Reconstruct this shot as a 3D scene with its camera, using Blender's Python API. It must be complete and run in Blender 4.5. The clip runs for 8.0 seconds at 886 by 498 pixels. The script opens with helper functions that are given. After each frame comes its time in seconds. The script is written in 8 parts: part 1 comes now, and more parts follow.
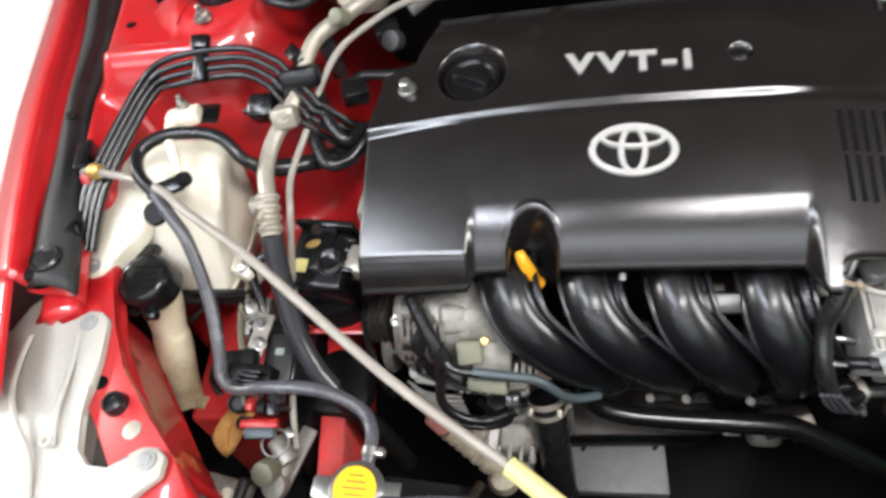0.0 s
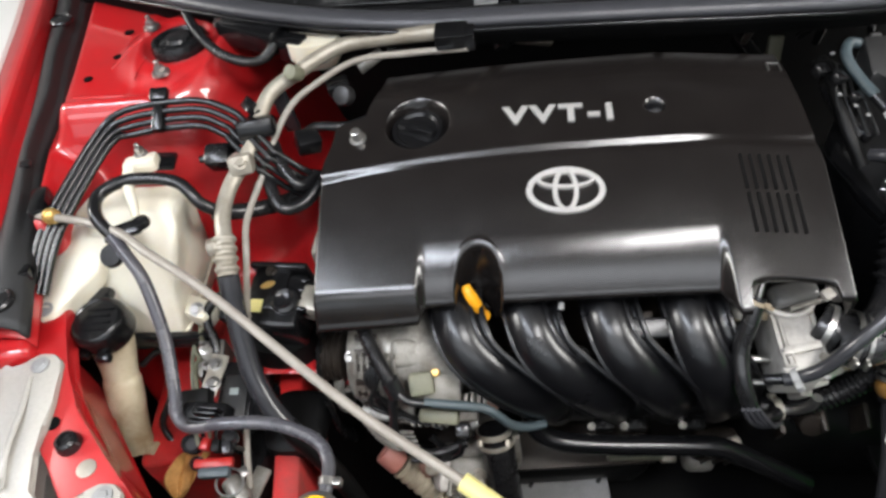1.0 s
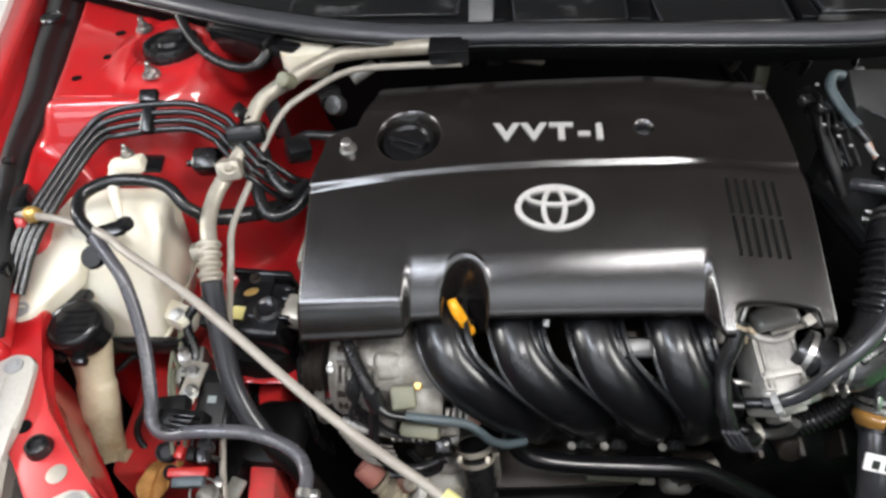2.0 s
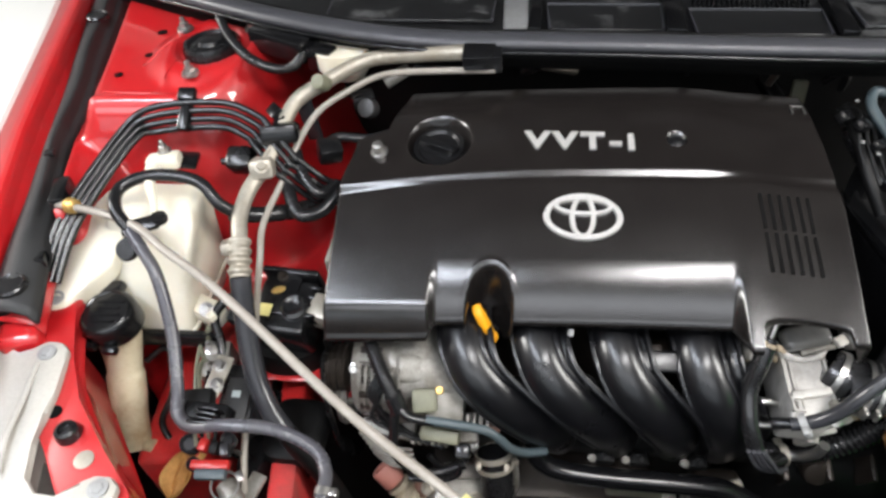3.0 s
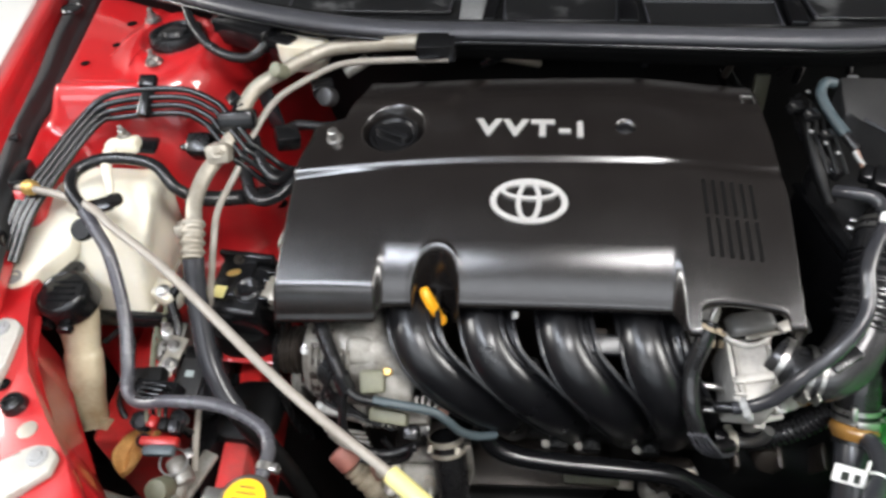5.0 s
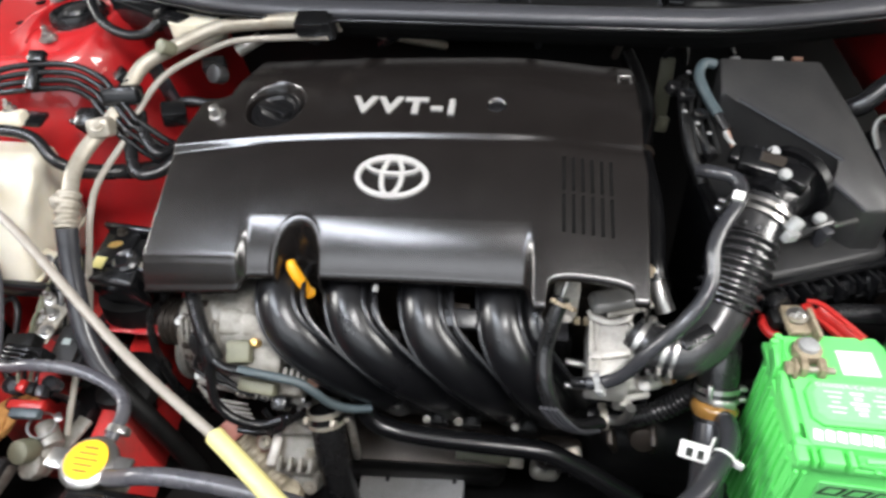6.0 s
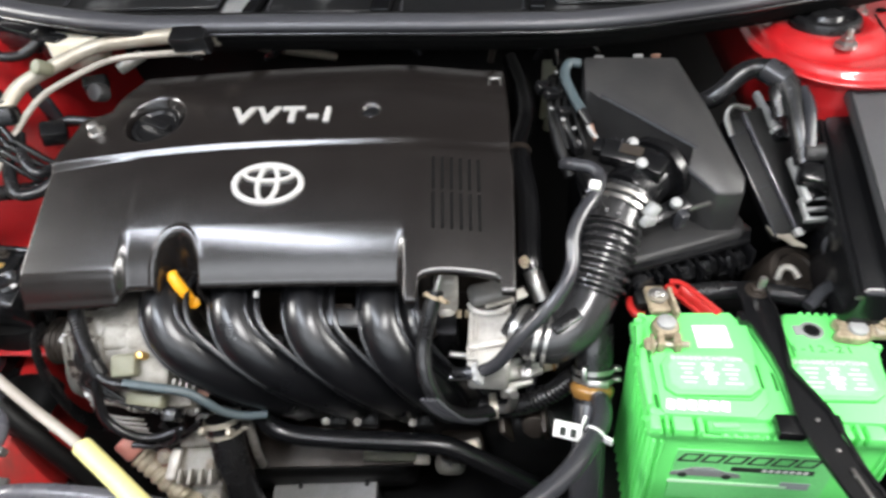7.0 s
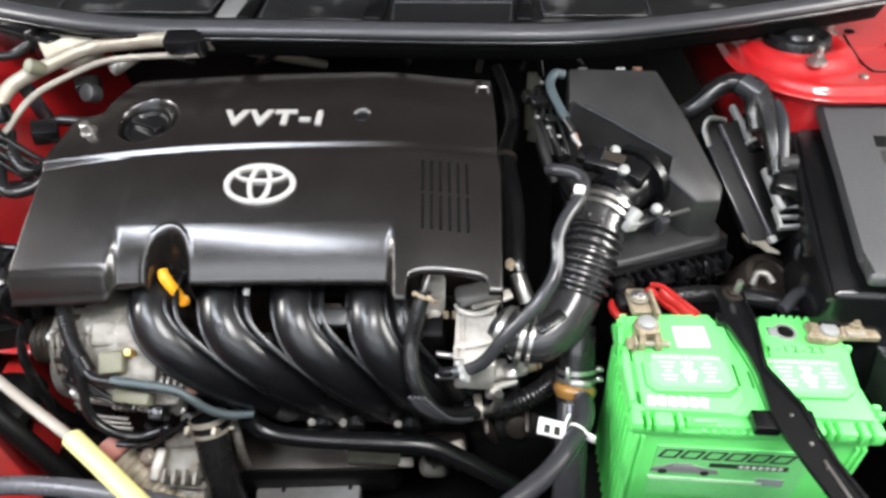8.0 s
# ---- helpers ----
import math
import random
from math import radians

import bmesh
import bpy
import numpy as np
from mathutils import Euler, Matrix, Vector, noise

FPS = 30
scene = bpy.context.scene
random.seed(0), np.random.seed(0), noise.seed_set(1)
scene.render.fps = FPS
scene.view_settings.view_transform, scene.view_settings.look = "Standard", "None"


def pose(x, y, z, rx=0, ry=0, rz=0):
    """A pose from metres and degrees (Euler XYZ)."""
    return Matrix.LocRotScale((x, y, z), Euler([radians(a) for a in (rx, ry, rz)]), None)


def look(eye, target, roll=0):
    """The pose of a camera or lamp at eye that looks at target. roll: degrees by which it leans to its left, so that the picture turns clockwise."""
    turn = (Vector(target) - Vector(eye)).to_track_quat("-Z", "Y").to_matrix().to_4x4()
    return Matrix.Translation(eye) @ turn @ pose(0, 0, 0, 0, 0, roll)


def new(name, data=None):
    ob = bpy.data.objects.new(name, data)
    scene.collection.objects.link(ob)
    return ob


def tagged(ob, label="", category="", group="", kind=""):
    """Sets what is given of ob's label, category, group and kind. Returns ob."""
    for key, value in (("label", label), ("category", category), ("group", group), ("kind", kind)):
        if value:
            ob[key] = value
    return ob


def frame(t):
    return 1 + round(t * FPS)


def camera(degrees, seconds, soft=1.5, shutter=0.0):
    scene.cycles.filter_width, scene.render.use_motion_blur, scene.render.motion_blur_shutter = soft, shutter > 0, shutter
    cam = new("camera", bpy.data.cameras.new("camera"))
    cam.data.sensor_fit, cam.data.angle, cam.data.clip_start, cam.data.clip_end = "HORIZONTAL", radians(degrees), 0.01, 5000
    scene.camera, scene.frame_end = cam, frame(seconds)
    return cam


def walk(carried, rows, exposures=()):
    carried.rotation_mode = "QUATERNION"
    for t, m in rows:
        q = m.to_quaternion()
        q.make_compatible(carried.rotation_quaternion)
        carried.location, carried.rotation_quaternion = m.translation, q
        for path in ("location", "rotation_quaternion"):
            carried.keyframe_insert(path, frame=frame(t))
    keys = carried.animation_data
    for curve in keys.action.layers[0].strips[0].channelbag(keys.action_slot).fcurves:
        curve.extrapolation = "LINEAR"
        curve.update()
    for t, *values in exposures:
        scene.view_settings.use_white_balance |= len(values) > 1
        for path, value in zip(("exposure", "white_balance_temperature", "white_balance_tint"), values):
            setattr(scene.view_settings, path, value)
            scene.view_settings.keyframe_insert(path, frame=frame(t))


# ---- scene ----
cam = camera(68.8, 8.0, soft=2.8, shutter=0.5)
PATH = [
    (0, (-0.067, -0.483, 1.349), (-0.398, 0.67, -0.252), -13.1),
    (0.2, (-0.065, -0.491, 1.358), (-0.341, 0.694, -0.23), -12.8),
    (0.5, (-0.068, -0.512, 1.361), (-0.281, 0.734, -0.188), -10.3),
    (1, (-0.073, -0.533, 1.365), (-0.214, 0.788, -0.13), -6.5),
    (2.3, (-0.08, -0.536, 1.361), (-0.171, 0.826, -0.101), -1.8),
    (2.5, (-0.08, -0.537, 1.362), (-0.202, 0.825, -0.097), -2.2),
    (3, (-0.08, -0.537, 1.362), (-0.243, 0.833, -0.086), -2.8),
    (3.5, (-0.08, -0.536, 1.36), (-0.262, 0.84, -0.081), -3.6),
    (4, (-0.08, -0.535, 1.359), (-0.259, 0.839, -0.083), -3.6),
    (4.2, (-0.08, -0.535, 1.359), (-0.254, 0.839, -0.084), -3.5),
    (5.3, (0.033, -0.563, 1.343), (-0.168, 0.822, -0.085), -2.8),
    (5.5, (0.068, -0.561, 1.338), (-0.145, 0.815, -0.097), -2.9),
    (6, (0.148, -0.563, 1.336), (-0.086, 0.806, -0.104), -3.6),
    (6.5, (0.202, -0.575, 1.336), (-0.006, 0.802, -0.1), -4.3),
    (7, (0.24, -0.582, 1.337), (0.126, 0.827, -0.078), -3.2),
    (7.5, (0.251, -0.593, 1.337), (0.205, 0.838, -0.06), -1.3),
    (8, (0.23, -0.607, 1.336), (0.182, 0.843, -0.042), -0.6),
]
walk(cam, [(t, look(eye, target, roll)) for t, eye, target, roll in PATH], exposures=((0, -0.14), (0.5, -0.27), (1.0, -0.35), (2.5, -0.22), (4.0, -0.11), (5.5, -0.17), (6.5, 0.12), (8.0, 0.20)))

# ---- light ----
world = bpy.data.worlds.new("room_air")
scene.world = world
world.use_nodes = True
world.node_tree.nodes["Background"].inputs[0].default_value = (0.9, 0.95, 1.0, 1)
world.node_tree.nodes["Background"].inputs[1].default_value = 0.015


def area_lamp(name, x, y, z, sx, sy, watts, target, colour=(1.0, 0.98, 0.95)):
    lamp = bpy.data.lights.new(name, "AREA")
    lamp.shape, lamp.size, lamp.size_y, lamp.energy, lamp.color = "RECTANGLE", sx, sy, watts, colour
    ob = new(name, lamp)
    ob.matrix_world = look((x, y, z), target)
    return ob


# ceiling lamps: two over the nose and a farther row
area_lamp("area_lamp", 0.70, -0.78, 2.65, 0.88, 0.22, 44, (0.3, -0.25, 0.9), (1.0, 0.98, 0.98))
area_lamp("area_lamp", -0.84, -0.78, 2.65, 1.38, 0.22, 48, (-0.3, -0.25, 0.9), (0.85, 0.90, 1.0))
area_lamp("area_lamp", -0.1, -2.45, 2.70, 4.2, 0.60, 44, (-0.1, -1.2, 0.9), (0.90, 0.94, 1.0))
# added soft fill from the front; no such window is known
area_lamp("front_fill", 0.1, -3.95, 1.90, 5.0, 1.2, 34, (0.1, 0.0, 1.2), (0.80, 0.91, 1.0))
# added lamp that whitens the floor to the west; source unknown
area_lamp("area_lamp", -3.4, 0.2, 2.85, 0.8, 2.4, 520, (-2.6, 0.6, 0.0))
# added fill from the east for filter box and hoses; source unknown
area_lamp("area_lamp", 2.9, -0.2, 2.75, 0.6, 2.6, 200, (0.5, 0.0, 0.9))


# ---- materials ----
def material(name, colour, rough=0.5, metal=0.0, grain=0.15, grain_size=300.0, stain=0.2, stain_size=25.0, bump=0.1, coat=0.0,
             dust=(0, 0, 0), sub=0.0, spec=0.5, patch=(0.42, 0.72)):
    """A surface with fine grain, broad stains, uneven gloss and a fine relief."""
    m = bpy.data.materials.new(name)
    m.use_nodes = True
    n, l = m.node_tree.nodes, m.node_tree.links
    b = n["Principled BSDF"]
    b.inputs["Metallic"].default_value = metal
    b.inputs["Coat Weight"].default_value = coat
    b.inputs["Coat Roughness"].default_value = 0.06
    b.inputs["Specular IOR Level"].default_value = spec
    if sub:
        b.inputs["Subsurface Weight"].default_value = sub
        b.inputs["Subsurface Scale"].default_value = 0.01
        b.inputs["Subsurface Radius"].default_value = (1.0, 0.8, 0.5)
    where = n.new("ShaderNodeTexCoord")
    fine, broad = n.new("ShaderNodeTexNoise"), n.new("ShaderNodeTexNoise")
    fine.inputs["Scale"].default_value, fine.inputs["Detail"].default_value = grain_size, 4
    broad.inputs["Scale"].default_value, broad.inputs["Detail"].default_value = stain_size, 5
    broad.inputs["Roughness"].default_value = 0.65
    for tex in (fine, broad):
        l.new(where.outputs["Object"], tex.inputs["Vector"])
    ramp = n.new("ShaderNodeMapRange")
    ramp.inputs["From Min"].default_value, ramp.inputs["From Max"].default_value = patch
    l.new(broad.outputs["Fac"], ramp.inputs["Value"])
    shade = n.new("ShaderNodeMix")
    shade.data_type = "RGBA"
    dark = [c * (1 - grain) for c in colour]
    light = [min(1, c * (1 + grain)) for c in colour]
    shade.inputs["A"].default_value, shade.inputs["B"].default_value = (*dark, 1), (*light, 1)
    l.new(fine.outputs["Fac"], shade.inputs["Factor"])
    spot = n.new("ShaderNodeMix")
    spot.data_type = "RGBA"
    amount = n.new("ShaderNodeMath")
    amount.operation = "MULTIPLY"
    amount.inputs[1].default_value = stain
    l.new(ramp.outputs["Result"], amount.inputs[0])
    l.new(amount.outputs[0], spot.inputs["Factor"])
    l.new(shade.outputs["Result"], spot.inputs["A"])
    spot.inputs["B"].default_value = (*dust, 1) if any(dust) else (*[c * 0.45 for c in colour], 1)
    l.new(spot.outputs["Result"], b.inputs["Base Color"])
    gloss = n.new("ShaderNodeMapRange")
    gloss.inputs["To Min"].default_value, gloss.inputs["To Max"].default_value = rough * 0.8, min(1, rough * 1.3)
    l.new(broad.outputs["Fac"], gloss.inputs["Value"])
    l.new(gloss.outputs["Result"], b.inputs["Roughness"])
    if bump:
        relief = n.new("ShaderNodeBump")
        relief.inputs["Strength"].default_value, relief.inputs["Distance"].default_value = bump, 0.0006
        l.new(fine.outputs["Fac"], relief.inputs["Height"])
        l.new(relief.outputs["Normal"], b.inputs["Normal"])
    return m


RED = material("red_car_paint", (0.43, 0.0095, 0.012), 0.34, grain=0.08, stain=0.22, bump=0.03, coat=1.0, dust=(0.30, 0.055, 0.05))
COVER = material("satin_black_plastic", (0.0092, 0.0077, 0.0072), 0.195, grain=0.2, grain_size=900, stain=0.12, bump=0.16, spec=0.7, dust=(0.03, 0.027, 0.024))
PLASTIC = material("black_plastic", (0.005, 0.005, 0.0055), 0.22, stain=0.2, dust=(0.012, 0.0115, 0.0105), bump=0.1)
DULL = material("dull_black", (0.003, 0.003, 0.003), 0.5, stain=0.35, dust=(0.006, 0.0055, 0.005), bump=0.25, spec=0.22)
RUBBER = material("black_rubber", (0.0085, 0.0084, 0.0090), 0.25, stain=0.3, dust=(0.017, 0.016, 0.015), bump=0.2)
HOSE = material("grey_rubber_hose", (0.026, 0.0265, 0.030), 0.23, stain=0.35, dust=(0.045, 0.043, 0.042), bump=0.1)
SEAL = material("grey_rubber_seal", (0.048, 0.048, 0.053), 0.36, stain=0.2, bump=0.08)
GREYBOX = material("grey_box_plastic", (0.022, 0.0215, 0.0215), 0.36, grain=0.35, grain_size=420, stain=0.2, bump=0.55, dust=(0.06, 0.057, 0.052))
ALLOY = material("cast_aluminium", (0.26, 0.248, 0.222), 0.42, metal=0.4, grain=0.3, stain=0.8, stain_size=70, dust=(0.11, 0.09, 0.07), bump=0.8)
PIPE = material("dull_aluminium_pipe", (0.36, 0.33, 0.275), 0.40, metal=0.45, stain=0.6, dust=(0.20, 0.165, 0.115), bump=0.15)
STEEL = material("zinc_steel", (0.42, 0.41, 0.39), 0.28, metal=0.9, stain=0.3, dust=(0.25, 0.22, 0.18))
DARKMETAL = material("oily_iron", (0.036, 0.028, 0.022), 0.42, metal=0.4, grain=0.3, stain=0.7, dust=(0.015, 0.012, 0.010), bump=0.5)
GREYHOSE = material("pale_grey_rubber", (0.062, 0.061, 0.070), 0.26, stain=0.35, dust=(0.11, 0.105, 0.10), bump=0.1)
INTAKE = material("dusty_intake_rubber", (0.019, 0.0187, 0.0195), 0.24, stain=0.35, dust=(0.034, 0.032, 0.030), bump=0.15, spec=0.65)
STAINED = material("stained_milky_plastic", (0.50, 0.44, 0.31), 0.36, grain=0.06, stain=0.85, stain_size=16, dust=(0.20, 0.12, 0.05), bump=0.05, sub=0.1)
MILKY = material("milky_plastic", (0.66, 0.62, 0.51), 0.36, grain=0.04, stain=0.25, stain_size=18, dust=(0.50, 0.42, 0.27), bump=0.05, sub=0.2)
BRACKET = material("cream_painted_bracket", (0.40, 0.38, 0.34), 0.4, stain=0.5, dust=(0.36, 0.33, 0.27))
GREEN = material("green_battery_plastic", (0.15, 0.72, 0.17), 0.38, grain=0.05, stain=0.12, bump=0.08, dust=(0.12, 0.58, 0.14))
PINK = material("dull_pink_rubber", (0.48, 0.20, 0.155), 0.5, stain=0.4, dust=(0.30, 0.13, 0.10))
BEIGEPIPE = material("stained_beige_fitting", (0.36, 0.31, 0.22), 0.45, metal=0.1, stain=0.7, stain_size=60, dust=(0.13, 0.10, 0.07), bump=0.3)
SEAT = material("pale_grey_moulding", (0.30, 0.295, 0.285), 0.42, stain=0.3, dust=(0.2, 0.19, 0.18), bump=0.1)
ORANGE = material("orange_yellow_plastic", (0.80, 0.35, 0.012), 0.35, stain=0.15)
YELLOW = material("yellow_plastic", (0.83, 0.46, 0.015), 0.35, stain=0.15)
PALEYELLOW = material("pale_yellow_sleeve", (0.60, 0.54, 0.22), 0.42, stain=0.3, dust=(0.45, 0.38, 0.16))
ROD = material("taupe_painted_rod", (0.27, 0.245, 0.21), 0.36, stain=0.35, dust=(0.15, 0.12, 0.10))
BRASS = material("yellow_zinc", (0.72, 0.47, 0.16), 0.35, metal=0.8, stain=0.3)
CHROME = material("silver_lettering", (0.74, 0.72, 0.69), 0.28, metal=0.6, stain=0.1)
WHITE = material("white_sticker", (0.78, 0.77, 0.74), 0.5, stain=0.1)
INK = material("dark_print", (0.02, 0.025, 0.02), 0.5, stain=0.0)
GREYINK = material("grey_print", (0.30, 0.34, 0.32), 0.45, stain=0.1)
PALEGREEN = material("pale_green_sticker", (0.20, 0.72, 0.23), 0.42, stain=0.2, stain_size=60, dust=(0.3, 0.76, 0.32))
REDCAP = material("red_plastic", (0.36, 0.016, 0.013), 0.32, stain=0.1)
BLUETUBE = material("grey_blue_tube", (0.052, 0.070, 0.077), 0.4, stain=0.35, dust=(0.05, 0.055, 0.055))
AMBER = material("amber_grommet", (0.27, 0.135, 0.035), 0.22, stain=0.4, coat=0.6)
LEAF = material("dry_leaf", (0.52, 0.27, 0.08), 0.7, grain=0.3, stain=0.6, stain_size=60, dust=(0.30, 0.13, 0.04), bump=0.5)
BEIGE = material("beige_connector", (0.14, 0.138, 0.092), 0.5, stain=0.3)
SMOKE = material("smoky_clear_plastic", (0.10, 0.098, 0.095), 0.12, grain=0.1, stain=0.3, dust=(0.2, 0.18, 0.15))
COPPER = material("copper_fitting", (0.22, 0.12, 0.085), 0.45, metal=0.4, stain=0.6, dust=(0.08, 0.05, 0.035))
CORRODED = material("corroded_lead", (0.31, 0.255, 0.175), 0.55, metal=0.2, grain=0.4, grain_size=220, stain=0.8, stain_size=90, dust=(0.13, 0.09, 0.05), bump=0.8)
# near-black that stands in for the shade inside holes, slots and gaps
SLOT = material("gap_shade_black", (0.002, 0.002, 0.002), 0.8, stain=0.0, bump=0.0, spec=0.1)
COWL = material("weathered_cowl_plastic", (0.009, 0.009, 0.0095), 0.38, grain=0.3, grain_size=500, stain=0.55, stain_size=13, bump=0.3, dust=(0.15, 0.15, 0.148), patch=(0.58, 0.66))
LIDGREY = material("grey_textured_lid", (0.062, 0.062, 0.064), 0.42, grain=0.45, grain_size=520, stain=0.2, bump=0.6, dust=(0.09, 0.09, 0.09))
GREENGAP = material("dark_green_gap", (0.012, 0.13, 0.016), 0.5, stain=0.0)
CASTING = material("clean_casting", (0.23, 0.218, 0.19), 0.44, metal=0.15, grain=0.2, grain_size=400, stain=0.75, stain_size=60, dust=(0.11, 0.09, 0.068), bump=0.35)
RUNNER = material("satin_black_moulding", (0.0052, 0.0052, 0.0060), 0.28, grain=0.25, stain=0.25, dust=(0.008, 0.0078, 0.0075), bump=0.15, spec=0.55)
SHROUD = material("dusty_grey_shroud", (0.19, 0.189, 0.187), 0.45, grain=0.2, stain=0.5, dust=(0.085, 0.082, 0.076), bump=0.2)
GREYPLUG = material("light_grey_plug", (0.26, 0.26, 0.255), 0.42, stain=0.3, dust=(0.12, 0.115, 0.105))
WHITECAST = material("bright_casting", (0.44, 0.42, 0.385), 0.42, metal=0.1, grain=0.12, stain=0.6, stain_size=60, dust=(0.24, 0.20, 0.155), bump=0.2)
PALEPRINT = material("faded_white_print", (0.55, 0.84, 0.54), 0.5, stain=0.2)
TRIM = material("matt_black_trim", (0.012, 0.012, 0.012), 0.6, grain=0.3, stain=0.3, dust=(0.025, 0.024, 0.022), bump=0.4)
# copy of the body red, dulled by dust and by painted-in shade
REDDUSTSHADE = material("dusty_shaded_red", (0.52, 0.020, 0.020), 0.5, grain=0.2, stain=0.75, stain_size=14, dust=(0.16, 0.055, 0.045), bump=0.15)
THROTTLE = material("pale_grey_casting", (0.46, 0.44, 0.405), 0.42, metal=0.1, grain=0.1, grain_size=350, stain=0.5, stain_size=55, dust=(0.14, 0.12, 0.095), bump=0.35)
FLOORPAINT = material("pale_floor", (0.82, 0.82, 0.80), 0.35, stain=0.1, stain_size=2)
WALLPAINT = material("white_wall", (0.30, 0.30, 0.30), 0.7, stain=0.08, stain_size=1.5)


# ---- mesh helpers ----
# The bay is drawn on a level, square plan; BEND lays that plan into the hall, nose down and slightly bowed: the share of
# 1, x, y, z, xx, xy, xz, yy, yz and zz in each coordinate.
BEND = np.array([
    (0.0357, -0.0255, -0.0119),
    (0.9908, 0.0343, -0.1492),
    (0.0275, 1.0195, -0.1483),
    (-0.0375, 0.0254, 1.0194),
    (0.1192, -0.0307, 0.0163),
    (0.073, 0.1563, -0.0141),
    (-0.0152, -0.0014, 0.1546),
    (0.0095, 0.0525, -0.0057),
    (0.0057, 0.0012, 0.0732),
    (-0.0035, 0.0151, -0.0159),
])


def laid(points):
    """Points of the plan, laid into the hall."""
    x, y, z = np.asarray(points, float).reshape(-1, 3).T
    return np.stack([x * 0 + 1, x, y, z, x * x, x * y, x * z, y * y, y * z, z * z], 1) @ BEND


def thing(name, label, category, base, group="", kind="", plan=True):
    """The Empty of a thing. plan: whether its parts are given on the plan, or in the hall itself."""
    ob = new(name)
    ob.empty_display_size = 0.02
    ob.location = laid(base)[0] if plan else base
    ob["plan"] = plan
    return tagged(ob, label, category, group, kind)


def part(name, bm, mat, parent, label="", angle=40, thick=0.0, plan=True):
    """Links a bmesh as one mesh object under a thing or a part."""
    plan = plan and (parent is None or bool(parent.get("plan", True)))
    me = bpy.data.meshes.new(name)
    if plan:
        for v, p in zip(bm.verts, laid([v.co for v in bm.verts])):
            v.co = p
    bmesh.ops.recalc_face_normals(bm, faces=bm.faces)
    bm.to_mesh(me)
    bm.free()
    me.materials.append(mat)
    me.polygons.foreach_set("use_smooth", [True] * len(me.polygons))
    me.set_sharp_from_angle(angle=radians(angle))
    ob = new(name, me)
    ob["plan"] = plan
    if parent is not None:
        ob.parent = parent
        if parent.parent is None and parent.type == "EMPTY":
            ob.location = -parent.location
    if thick:
        wall = ob.modifiers.new("wall", "SOLIDIFY")
        wall.thickness, wall.offset = thick, -1
    return tagged(ob, label)


def solo(name, bm, mat, label, category, group="", kind="", angle=40, thick=0.0, plan=True):
    """A thing of one mesh."""
    return tagged(part(name, bm, mat, None, angle=angle, thick=thick, plan=plan), label, category, group, kind)


def B():
    return bmesh.new()


def bevel(bm, edges, width, segments=2):
    if width > 0 and edges:
        bmesh.ops.bevel(bm, geom=list(edges), offset=width, segments=segments, profile=0.5, affect="EDGES", clamp_overlap=True)


def block(bm, centre, size, m=None, r=0.004, seg=2):
    """A box with rounded edges; m turns it about its centre."""
    t = bmesh.new()
    bmesh.ops.create_cube(t, size=1.0)
    bmesh.ops.scale(t, vec=size, verts=t.verts)
    bevel(t, t.edges, min(r, min(size) * 0.45), seg)
    turn = (m or Matrix()).to_3x3().to_4x4()
    bmesh.ops.transform(t, matrix=Matrix.Translation(centre) @ turn, verts=t.verts)
    return merge(bm, t)


def merge(bm, t):
    me = bpy.data.meshes.new("tmp")
    t.to_mesh(me)
    t.free()
    bm.from_mesh(me)
    bpy.data.meshes.remove(me)
    return bm


def rod(bm, a, b, r, r2=None, seg=20, edge=0.001):
    """A round bar from a to b."""
    a, b = Vector(a), Vector(b)
    t = bmesh.new()
    bmesh.ops.create_cone(t, cap_ends=True, segments=seg, radius1=r, radius2=r if r2 is None else r2, depth=(b - a).length)
    if edge:
        bevel(t, [e for e in t.edges if e.is_manifold and e.calc_face_angle(0) > 1.0], edge, 2)
    bmesh.ops.transform(t, matrix=Matrix.Translation((a + b) / 2) @ (b - a).to_track_quat("Z", "Y").to_matrix().to_4x4(), verts=t.verts)
    return merge(bm, t)


def smooth_line(pts, steps=8):
    """Points on a Catmull-Rom curve through pts."""
    p = [Vector(q) for q in pts]
    p = [2 * p[0] - p[1]] + p + [2 * p[-1] - p[-2]]
    out = []
    for i in range(1, len(p) - 2):
        a, b, c, d = p[i - 1:i + 3]
        for k in range(steps):
            s = k / steps
            out.append(0.5 * (2 * b + (c - a) * s + (2 * a - 5 * b + 4 * c - d) * s * s + (3 * b - a - 3 * c + d) * s ** 3))
    return out + [p[-2]]


